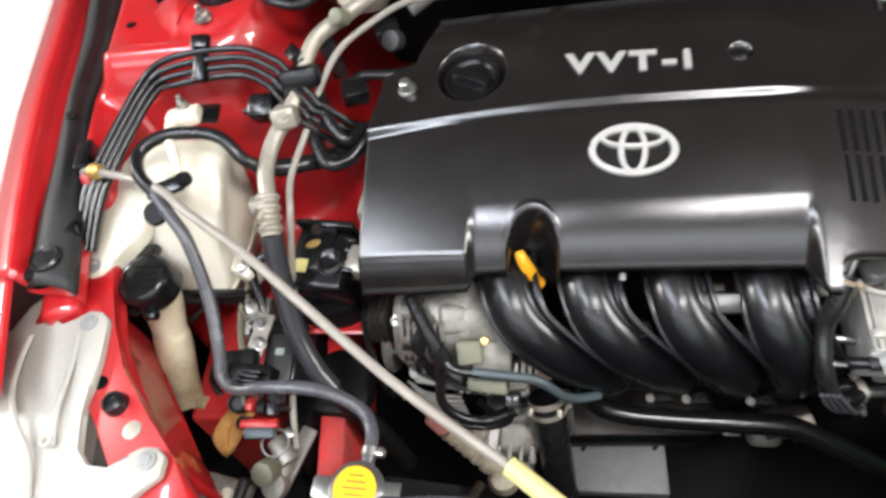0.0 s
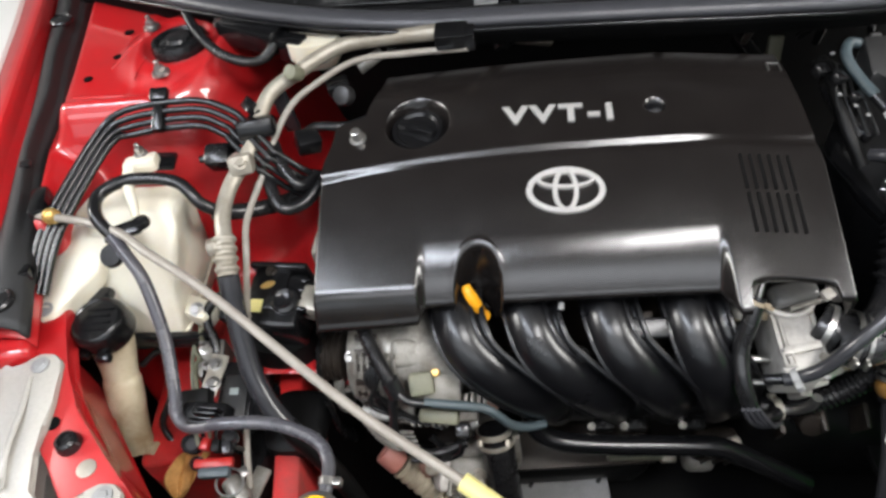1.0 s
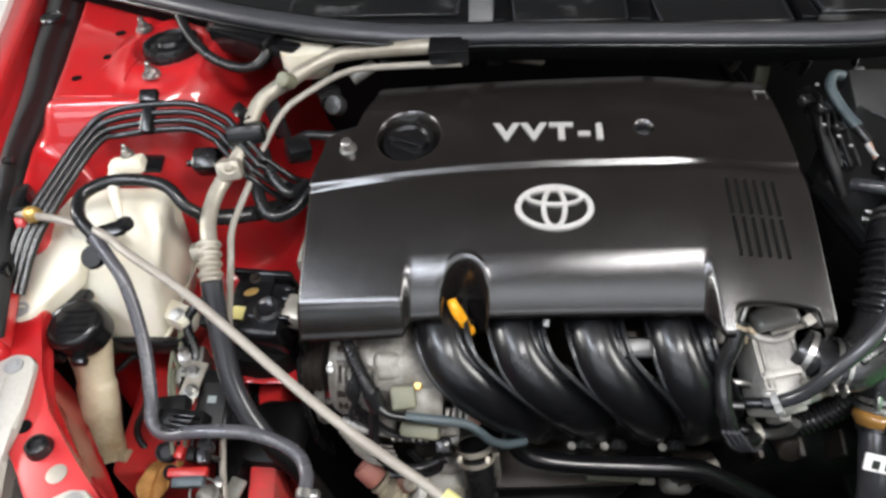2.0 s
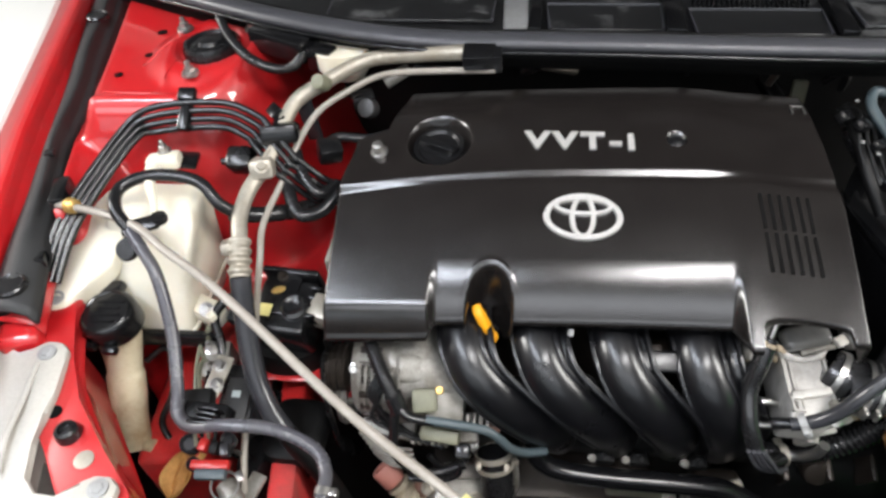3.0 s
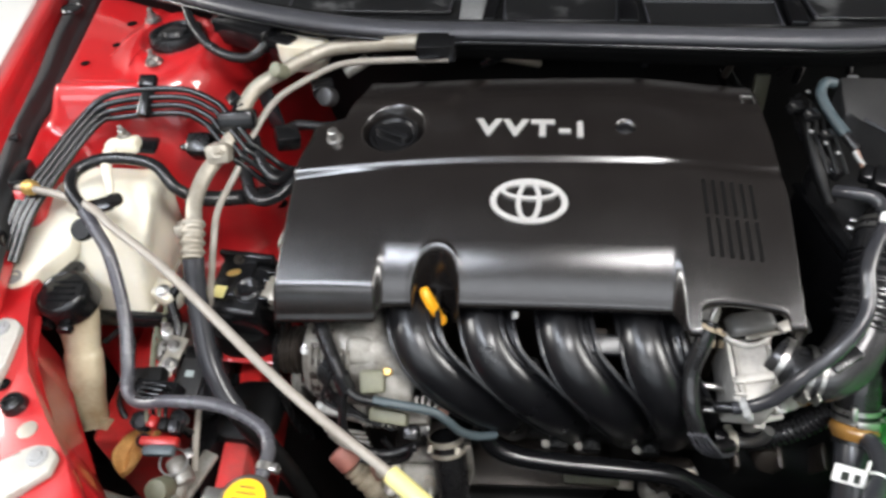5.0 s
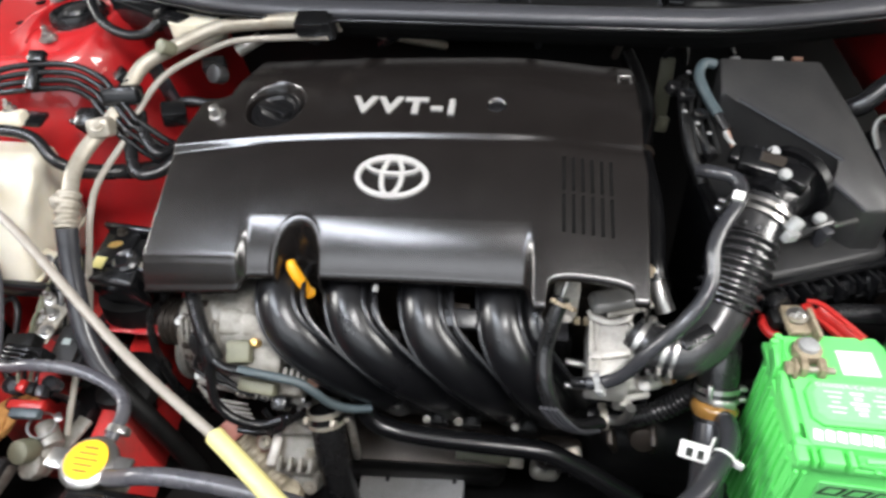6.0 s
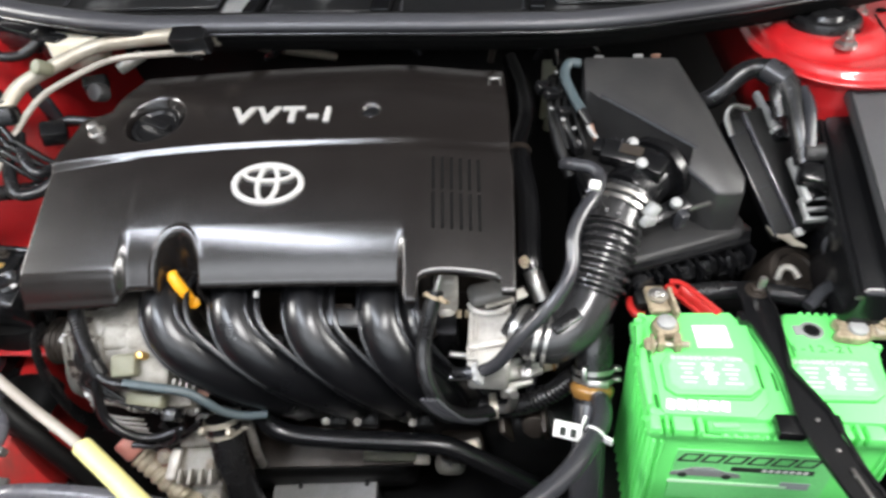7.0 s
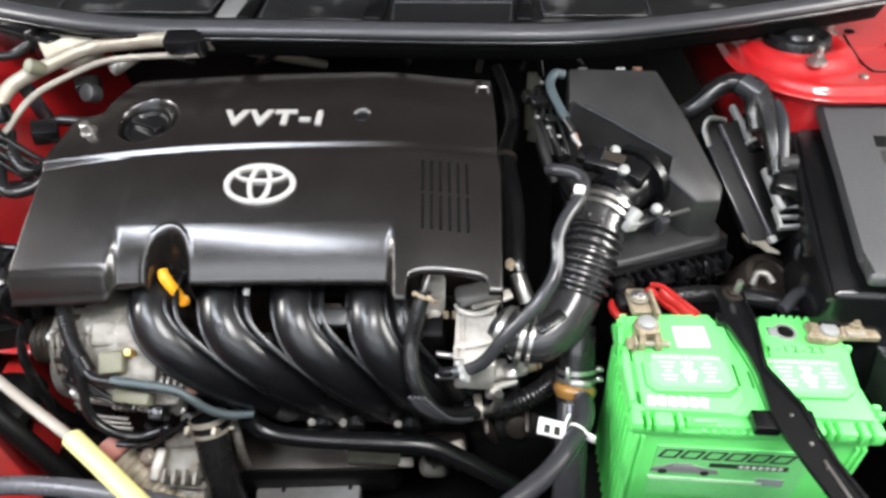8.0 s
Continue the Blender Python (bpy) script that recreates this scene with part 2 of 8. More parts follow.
def tube(bm, pts, r, seg=14, steps=8, radius=None, flat=1.0, up=None, smooth=True, caps=True):
    """A pipe along pts. radius(s, i): the radius at share s; flat: height over width."""
    line = smooth_line(pts, steps) if smooth else [Vector(p) for p in pts]
    rings = []
    n = len(line)
    side = None
    for i, c in enumerate(line):
        ahead = (line[min(i + 1, n - 1)] - line[max(i - 1, 0)]).normalized()
        if side is None:
            ref = Vector(up) if up else (Vector((0, 0, 1)) if abs(ahead.z) < 0.9 else Vector((1, 0, 0)))
            side = ahead.cross(ref).normalized()
        side = (side - side.dot(ahead) * ahead).normalized()
        top = side.cross(ahead)
        w = radius(i / (n - 1), i) if radius else r
        rings.append([bm.verts.new(c + side * w * math.cos(a) + top * w * flat * math.sin(a)) for a in [2 * math.pi * k / seg for k in range(seg)]])
    for p, q in zip(rings, rings[1:]):
        for k in range(seg):
            bm.faces.new((p[k], p[(k + 1) % seg], q[(k + 1) % seg], q[k]))
    if caps:
        bm.faces.new(rings[0])
        bm.faces.new(rings[-1][::-1])
    return bm


def ribbed(bm, pts, r, ribs, depth, seg=20):
    """A corrugated hose."""
    steps = max(4, int(ribs * 6 / (len(pts) - 1)))
    return tube(bm, pts, r, seg, steps, radius=lambda s, i: r + depth * math.sin(2 * math.pi * ribs * s) ** 3)


def lathe(bm, profile, m=None, seg=32, squash=1.0):
    """Turns (radius, height) pairs round the local z axis."""
    m = m or Matrix()
    rings = [[bm.verts.new(m @ Vector((r * math.cos(a), r * math.sin(a) * squash, h))) for a in [2 * math.pi * k / seg for k in range(seg)]] for r, h in profile]
    for p, q in zip(rings, rings[1:]):
        for k in range(seg):
            bm.faces.new((p[k], p[(k + 1) % seg], q[(k + 1) % seg], q[k]))
    bm.faces.new(rings[0][::-1])
    bm.faces.new(rings[-1])
    return bm


def slab(bm, outline, low, high, r=0.003, seg=2):
    """An outline of (x, y) points raised from low to high (numbers or functions of x and y)."""
    t = bmesh.new()
    f = (lambda v: v if callable(v) else (lambda x, y: v))
    lo, hi = f(low), f(high)
    bot = [t.verts.new((x, y, lo(x, y))) for x, y in outline]
    top = [t.verts.new((x, y, hi(x, y))) for x, y in outline]
    n = len(outline)
    t.faces.new(bot[::-1])
    t.faces.new(top)
    for k in range(n):
        t.faces.new((bot[k], bot[(k + 1) % n], top[(k + 1) % n], top[k]))
    bevel(t, t.edges, r, seg)
    return merge(bm, t)


def ring_clamp(bm, centre, axis, r, width=0.010, thick=0.0015):
    """A hose clamp: a flat band round a hose."""
    q = Vector(axis).to_track_quat("Z", "Y").to_matrix().to_4x4()
    m = Matrix.Translation(centre) @ q
    w = width / 2
    lathe_open(bm, [(r, -w), (r + thick, -w), (r + thick, w), (r, w), (r, -w)], m)
    block(bm, m @ Vector((r + 0.004, 0, 0)), (0.009, 0.012, width * 1.1), m, 0.002)
    return bm


def lathe_open(bm, profile, m, seg=32):
    rings = [[bm.verts.new(m @ Vector((r * math.cos(a), r * math.sin(a), h))) for a in [2 * math.pi * k / seg for k in range(seg)]] for r, h in profile]
    for p, q in zip(rings, rings[1:]):
        for k in range(seg):
            bm.faces.new((p[k], p[(k + 1) % seg], q[(k + 1) % seg], q[k]))


def bolt(bm, place, axis=(0, 0, 1), r=0.006, h=0.006, stud=0.0):
    """A hexagon bolt head with its washer, and a stud where it has one."""
    m = Matrix.Translation(place) @ Vector(axis).to_track_quat("Z", "Y").to_matrix().to_4x4()
    lathe(bm, [(r * 1.5, 0), (r * 1.5, 0.0015), (r * 1.2, 0.002)], m, 20)
    lathe(bm, [(r, 0.0015), (r, h), (r * 0.8, h + 0.001)], m, 6)
    if stud:
        lathe(bm, [(r * 0.5, h), (r * 0.5, h + stud), (r * 0.35, h + stud + 0.001)], m, 12)
    return bm


def ease(a, b, v):
    s = min(1.0, max(0.0, (v - a) / (b - a)))
    return s * s * (3 - 2 * s)


def sheet(bm, xs, ys, f):
    """A grid of points f(u, v), joined to faces."""
    rows = [[bm.verts.new(f(u, v)) for u in xs] for v in ys]
    for p, q in zip(rows, rows[1:]):
        for k in range(len(xs) - 1):
            bm.faces.new((p[k], p[k + 1], q[k + 1], q[k]))
    return bm


def spread(a, b, n):
    return [a + (b - a) * k / n for k in range(n + 1)]


def words(text, height, parent, mat, m, bold=0.0, wide=1.0, name="lettering", depth=0.0012):
    cu = bpy.data.curves.new("text", "FONT")
    cu.body, cu.size, cu.extrude, cu.offset = text, height * 1.42, depth, bold
    cu.space_character = 1.28
    cu.align_x, cu.align_y = "CENTER", "CENTER"
    tmp = new("text", cu)
    me = bpy.data.meshes.new_from_object(tmp.evaluated_get(bpy.context.evaluated_depsgraph_get()))
    bpy.data.objects.remove(tmp)
    bm = bmesh.new()
    bm.from_mesh(me)
    bmesh.ops.transform(bm, matrix=m @ Matrix.Diagonal((wide, 1, 1, 1)), verts=bm.verts)
    return part(name, bm, mat, parent)


# ---- room ----
def room():
    for name, c, s in (("wall_north", (0, 4.05, 1.45), (8, 0.1, 2.9)), ("wall_south", (0, -4.05, 1.45), (8, 0.1, 2.9)),
                       ("wall_west", (-4.05, 0, 1.45), (0.1, 8, 2.9)), ("wall_east", (4.05, 0, 1.45), (0.1, 8, 2.9))):
        solo(name, block(B(), c, s, r=0), WALLPAINT, "plain white painted wall of the hall", "wall", kind="structure", plan=False)
    solo("floor", block(B(), (0, 0, -0.05), (8.2, 8.2, 0.1), r=0), FLOORPAINT, "pale smooth hall floor under the car", "floor", kind="structure", plan=False)
    solo("ceiling", block(B(), (0, 0, 2.95), (8.2, 8.2, 0.1), r=0), WALLPAINT, "plain white hall ceiling", "ceiling", kind="structure", plan=False)


room()

# ---- car body ----
body = thing("car", "glossy red car with its hood raised over the engine bay", "car", (0, 0, 0.3))
# along y: the trim's outer and inner edge, the crease of the fender, and the trim's height
EDGE_Y = [-0.30, -0.19, -0.115, -0.05, 0.04, 0.152, 0.33, 0.62]
EDGE_OUT = [-0.545, -0.566, -0.581, -0.592, -0.615, -0.640, -0.689, -0.775]
EDGE_IN = [-0.500, -0.522, -0.542, -0.566, -0.594, -0.610, -0.651, -0.735]
CREASE = [-0.540, -0.574, -0.596, -0.614, -0.637, -0.661, -0.702, -0.785]
EDGE_Z = [0.872, 0.889, 0.900, 0.908, 0.917, 0.925, 0.935, 0.945]


def edge_at(y):
    """Trim's outer edge, inner edge, fender crease and trim height at y."""
    return [float(np.interp(y, EDGE_Y, row)) for row in (EDGE_OUT, EDGE_IN, CREASE, EDGE_Z)]


def fender_left():
    def f(u, y):
        out, inn, cr, z = edge_at(y)
        prof = [(inn + 0.001, z - 0.036), (inn - 0.003, z - 0.020), (out + 0.004, z - 0.016), (out - 0.003, z - 0.013), (cr + 0.010, z - 0.004), (cr + 0.005, z + 0.009), (cr + 0.002, z + 0.012),
                (cr - 0.003, z + 0.0125), (cr - 0.012, z + 0.010), (cr - 0.040, z - 0.006), (cr - 0.075, z - 0.034), (cr - 0.100, z - 0.070), (cr - 0.113, z - 0.120), (cr - 0.120, z - 0.20), (cr - 0.13, z - 0.42)]
        k = u * (len(prof) - 1)
        i = min(int(k), len(prof) - 2)
        (ax, az), (bx, bz) = prof[i], prof[i + 1]
        return Vector((ax + (bx - ax) * (k - i), y, az + (bz - az) * (k - i)))
    part("front_fender", sheet(B(), spread(0, 1, 70), spread(-0.192, 0.62, 60), f), RED, body, "glossy red front fender", 50, thick=0.0012, plan=False)

    part("fender_nose", sheet(B(), spread(0.36, 1, 40), spread(-0.30, -0.191, 16), f), RED, body, "glossy red nose of the fender beside the lamp", 50, thick=0.0012, plan=False)

    def g(u, y):
        out, inn, cr, z = edge_at(y)
        wave = 0.0016 * math.sin(34 * y) * math.sin(math.pi * u)
        step = -0.010 * ease(0.55, 0.75, u) * ease(-0.12, -0.02, y)
        return Vector((out + (inn + 0.004 - out) * u + 0.0012 * math.sin(21 * y), y, z - 0.004 + 0.007 * math.sin(math.pi * min(1, u * 1.1)) + wave + step - 0.012 * ease(0.9, 1.0, u)))
    trim = part("fender_trim", sheet(B(), spread(0, 1, 24), spread(-0.193, 0.60, 70), g), TRIM, body, "matt black rubber trim along the fender edge", 60, thick=0.004, plan=False)
    for y in (-0.166, 0.30):
        out, inn, cr, z = edge_at(y)
        bm = lathe(B(), [(0.0155, 0.0), (0.0155, 0.0045), (0.0135, 0.0065), (0.0115, 0.005), (0.002, 0.0055)], Matrix.Translation(((out + inn) / 2, y, z)), 28)
        part("trim_clip", bm, RUBBER, trim, plan=False)
    bm = block(B(), (-0.592, 0.012, 0.917), (0.012, 0.010, 0.006), pose(0, 0, 0, 0, 0, 15), 0.002)
    part("trim_clip", bm, RUBBER, trim, plan=False)


fender_left()
TOWER_L, TOWER_R = Vector((-0.484, 0.207, 0.976)), Vector((0.630, 0.169, 0.966))


def apron_z(x, y):
    """Height of the inner wing with its strut tower on the western side."""
    plateau = 0.955 + 0.10 * (y - 0.10)
    e = (max(0.0, (x + 0.520) / 0.100) ** 2.6 + max(0.0, (0.215 - y) / 0.115) ** 2.6) ** (1 / 2.6)
    low = 0.70 - 0.03 * ease(-0.30, -0.26, x) - 0.28 * ease(-0.44, -0.49, x) * ease(0.0, -0.05, y)
    z = low + (plateau - low) * (1 - ease(1.0, 1.75, e))
    side = ease(-0.52, -0.60, x) * ease(-0.10, -0.05, y)
    ledge = 0.885 + 0.02 * y
    z = max(z, low + (ledge - low) * side)
    r = math.hypot(x - TOWER_L.x, (y - TOWER_L.y))
    z += 0.013 * (1 - ease(0.062, 0.095, r)) - 0.010 * (1 - ease(0.040, 0.052, r))
    z += 0.0045 * math.exp(-((e - 0.97) / 0.045) ** 2)
    z += 0.0025 * math.exp(-((x + 0.535 + 0.15 * (y - 0.2)) / 0.006) ** 2) * ease(0.10, 0.14, y)
    return z


def aprons():
    wall_y, wall_x = [-0.178, -0.102, -0.025, 0.08, 0.191, 0.389, 0.681], [-0.576, -0.588, -0.611, -0.647, -0.671, -0.719, -0.815]

    def wing(u, y):
        x0 = float(np.interp(y, wall_y, wall_x)) - 0.002
        x = x0 + (-0.25 - 0.045 * ease(0.03, 0.11, y) - x0) * u
        z = apron_z(x, y)
        side = 0.905 + 0.02 * y
        return Vector((x, y, z + (side - z) * (1 - ease(0.0, 0.045, x - x0)) * ease(-0.10, -0.05, y)))
    part("inner_wing", sheet(B(), spread(0, 1, 120), spread(-0.14, 0.61, 130), wing), RED, body, "red painted inner wing with strut tower", 60, thick=0.0015)
    for x, y, r in ((-0.58, 0.26, 0.007), (-0.575, 0.20, 0.006), (-0.60, 0.155, 0.006), (-0.3700, 0.1350, 0.010)):
        part("wing_hole", lathe(B(), [(r, 0), (r, 0.001), (r * 0.8, 0.0012)], Matrix.Translation((x, y, apron_z(x, y) + 0.001)), 20), SLOT, body)
    for a, b in (((-0.575, 0.175), (-0.535, 0.215)), ((-0.605, 0.118), (-0.535, 0.112)), ((-0.525, 0.135), (-0.510, 0.20))):
        part("body_seam", tube(B(), [(a[0] + (b[0] - a[0]) * t, a[1] + (b[1] - a[1]) * t, apron_z(a[0] + (b[0] - a[0]) * t, a[1] + (b[1] - a[1]) * t) + 0.0004) for t in spread(0, 1, 6)], 0.0014, 6, 2), RED, body)
    # eastern side, the tower that carries the other strut
    def z_east(x, y):
        r = math.hypot(x - TOWER_R.x, y - TOWER_R.y)
        e = math.hypot(min(0.0, x - 0.645) / 0.090, min(0.0, y - 0.180) / 0.123)
        z = 0.948 + 0.014 * (1 - ease(0.050, 0.075, r)) - 0.012 * (1 - ease(0.030, 0.042, r))
        z += 0.0035 * math.exp(-((e - 0.90) / 0.035) ** 2) - 0.006 * ease(0.93, 0.99, e)
        return z - 0.004 * ease(0.694, 0.700, x + 0.25 * (y - 0.12)) * ease(0.105, 0.125, y)

    def rim_point(u):
        """The tower's rounded rim: back to front, round the corner, then along the front."""
        if u < 1:
            return Vector((0.555, 0.60 - 0.42 * u, 0)), Vector((0.645, 0.60 - 0.42 * u, 0))
        if u < 2:
            a = math.pi + (u - 1) * math.pi / 2
            return Vector((0.645 + 0.090 * math.cos(a), 0.180 + 0.123 * math.sin(a), 0)), Vector((0.645, 0.180, 0))
        return Vector((0.645 + 0.42 * (u - 2), 0.057, 0)), Vector((0.645 + 0.42 * (u - 2), 0.180, 0))

    def shoulder(u, v):
        edge, hub = rim_point(u)
        p = hub.lerp(edge, min(v, 1.0))
        p.z = z_east(p.x, p.y)
        if v > 1:
            out = (edge - hub).normalized()
            step = v - 1
            p += out * (0.004 * ease(0, 0.15, step) - 0.010 * ease(0.30, 0.50, step))
            p.z -= 0.003 * ease(0, 0.2, step) + 0.005 * ease(0.2, 0.5, step) + 0.16 * max(0.0, step - 0.5)
        return p
    us = sorted(spread(0, 1, 40) + spread(1.02, 1.98, 44) + spread(2, 3, 60))
    bm = sheet(B(), us, spread(0, 1, 60) + spread(1.04, 1.6, 12) + [1.8, 2.0], shoulder)
    merge(bm, sheet(bmesh.new(), spread(0.645, 1.065, 70), spread(0.180, 0.60, 60), lambda x, y: Vector((x, y, z_east(x, y)))))
    bmesh.ops.remove_doubles(bm, verts=bm.verts, dist=0.0002)
    part("inner_wing", bm, RED, body, "red painted inner wing with strut tower", 60, thick=0.0015)
    part("body_seam", tube(B(), [(x, y, z_east(x, y) + 0.0004) for x, y in ((0.7093, 0.2238), (0.6978, 0.1484), (0.6950, 0.1150), (0.7061, 0.1072), (0.760, 0.107))], 0.0013, 6, 2), DULL, body, "dark sealant seam")
    part("drain_plug", lathe(B(), [(0.0052, 0), (0.0052, 0.001), (0.0040, 0.0022), (0.001, 0.0026)], Matrix.Translation((0.6809, 0.0951, z_east(0.6809, 0.0951) + 0.0006)), 20), STEEL, body, "bright round plug")
    for x, y, r in ((0.735, 0.115, 0.007), (0.75, 0.19, 0.006), (0.72, 0.235, 0.006)):
        part("wing_hole", lathe(B(), [(r, 0), (r, 0.001), (r * 0.8, 0.0012)], Matrix.Translation((x, y, z_east(x, y) + 0.0006)), 20), SLOT, body)
    for c in (TOWER_L, TOWER_R):
        k = 0.88 if c.x < 0 else 0.86
        part("strut_cap", lathe(B(), [(r * k, z * k) for r, z in [(0.044, -0.014), (0.044, -0.004), (0.041, 0.003), (0.036, 0.005), (0.031, 0.0), (0.022, 0.001), (0.019, 0.006), (0.004, 0.007)]], Matrix.Translation(c + Vector((0, 0, 0.004 if c.x < 0 else 0.001))), 40), RUBBER, body, "black rubber strut top cap")
        for a in (-92, 30, 144) if c.x < 0 else (-88, 39, 141):
            far = (0.076 if a < 0 else 0.060) if c.x < 0 else 0.063
            p = c + Vector((far * math.cos(radians(a)), far * 0.94 * math.sin(radians(a)), 0))
            p.z = (apron_z(p.x, p.y) if c.x < 0 else z_east(p.x, p.y)) + 0.001
            bm = lathe(B(), [(0.0115, 0), (0.0115, 0.0025), (0.009, 0.0035)], Matrix.Translation(p), 24)
            part("strut_nut", bolt(bm, p + Vector((0, 0, 0.003)), r=0.0072, h=0.007, stud=0.008), STEEL, body, "zinc plated nut on a stud")
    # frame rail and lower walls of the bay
    # this duller red carries dust and the shade low in the bay
    part("frame_rail", block(B(), (-0.345, -0.16, 0.585), (0.034, 0.62, 0.14), pose(0, 0, 0, 0, 0, 9.8), 0.008), REDDUSTSHADE, body, "red painted frame rail")
    part("wing_wall", block(B(), (-0.492, -0.085, 0.515), (0.090, 0.30, 0.28), pose(0, 0, 0, 0, 0, 6), 0.010, 3), REDDUSTSHADE, body, "red painted inner wing wall")
    # liners and closing panels share one near-black colour
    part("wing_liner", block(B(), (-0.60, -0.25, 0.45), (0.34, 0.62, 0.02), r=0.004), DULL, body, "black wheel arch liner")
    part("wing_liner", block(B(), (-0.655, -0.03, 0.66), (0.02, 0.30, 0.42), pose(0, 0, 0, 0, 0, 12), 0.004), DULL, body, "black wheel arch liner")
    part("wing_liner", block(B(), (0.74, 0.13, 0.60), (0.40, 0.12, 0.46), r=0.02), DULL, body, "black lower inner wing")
    # flat beam that carries the lamp
    top = [(-0.556, -0.160), (-0.530, -0.134), (-0.508, -0.141), (-0.508, -0.176), (-0.489, -0.217), (-0.459, -0.255), (-0.418, -0.298), (-0.380, -0.334), (-0.345, -0.370), (-0.400, -0.392), (-0.441, -0.339), (-0.468, -0.305), (-0.500, -0.270), (-0.522, -0.247), (-0.551, -0.214)]
    beam = part("upper_beam", slab(B(), top, 0.822, lambda x, y: 0.845 + 0.03 * (y + 0.25), 0.006, 3), RED, body, "red painted beam beside the lamp", plan=False)
    part("beam_flange", slab(B(), [(-0.507, -0.180), (-0.487, -0.221), (-0.416, -0.302), (-0.378, -0.338), (-0.385, -0.346), (-0.424, -0.310), (-0.497, -0.229), (-0.516, -0.186)], 0.735, 0.824, 0.004), RED, beam)
    part("beam_end", block(B(), (-0.548, -0.186, 0.838), (0.040, 0.050, 0.050), pose(0, 0, 0, 0, 0, 20), 0.008, 3), RED, beam)
    for x, y, r, q in ((-0.475, -0.270, 0.0065, SLOT), (-0.427, -0.312, 0.0085, PIPE), (-0.405, -0.350, 0.006, SLOT)):
        part("hole", lathe(B(), [(r, 0), (r, 0.001), (r * 0.9, 0.0012)], Matrix.Translation((x, y, 0.8445 + 0.03 * (y + 0.25) + 0.0006)), 20), q, beam)
    bm = lathe(B(), [(0.0115, 0), (0.0115, 0.003), (0.0095, 0.010), (0.0065, 0.012), (0.0055, 0.008)], Matrix.Translation((-0.451, -0.290, 0.843)), 24)
    part("rubber_stop", bm, RUBBER, beam, "black rubber bump stop")
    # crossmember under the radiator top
    part("radiator_support", block(B(), (0.15, -0.445, 0.775), (1.05, 0.07, 0.035), r=0.008), DULL, body, "near-black radiator support")
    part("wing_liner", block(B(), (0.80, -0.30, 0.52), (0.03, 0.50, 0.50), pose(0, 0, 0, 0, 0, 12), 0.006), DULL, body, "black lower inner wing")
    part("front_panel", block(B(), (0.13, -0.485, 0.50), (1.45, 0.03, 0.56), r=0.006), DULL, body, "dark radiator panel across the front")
    part("firewall", block(B(), (0.08, 0.44, 0.62), (1.5, 0.03, 0.75), r=0.004), DULL, body, "near-black firewall")
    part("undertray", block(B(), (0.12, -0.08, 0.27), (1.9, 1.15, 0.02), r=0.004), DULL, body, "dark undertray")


aprons()


def hood():
    m = pose(0, 0.36, 1.06, 0, 0, 0) @ pose(0, 0, 0, -52, 0, 0)
    bm = B()
    t = bmesh.new()
    slab(t, [(-0.72, 0.0), (0.82, 0.0), (0.80, -0.55), (0.70, -0.85), (0.1, -0.93), (-0.56, -0.85), (-0.70, -0.55)], -0.018, 0.012, 0.008)
    bmesh.ops.transform(t, matrix=m, verts=t.verts)
    solo("hood", merge(bm, t), DULL, "raised hood with a dark lined underside", "hood", kind="structure", plan=False)


hood()
CSEAL = [(-0.64, 0.325, 0.985), (-0.49, 0.260, 0.985), (-0.335, 0.197, 0.985), (-0.18, 0.158, 0.985), (-0.016, 0.153, 0.985), (0.10, 0.150, 0.985), (0.24, 0.146, 0.985), (0.37, 0.148, 0.985), (0.515, 0.178, 0.985), (0.66, 0.222, 0.985), (0.80, 0.272, 0.985)]


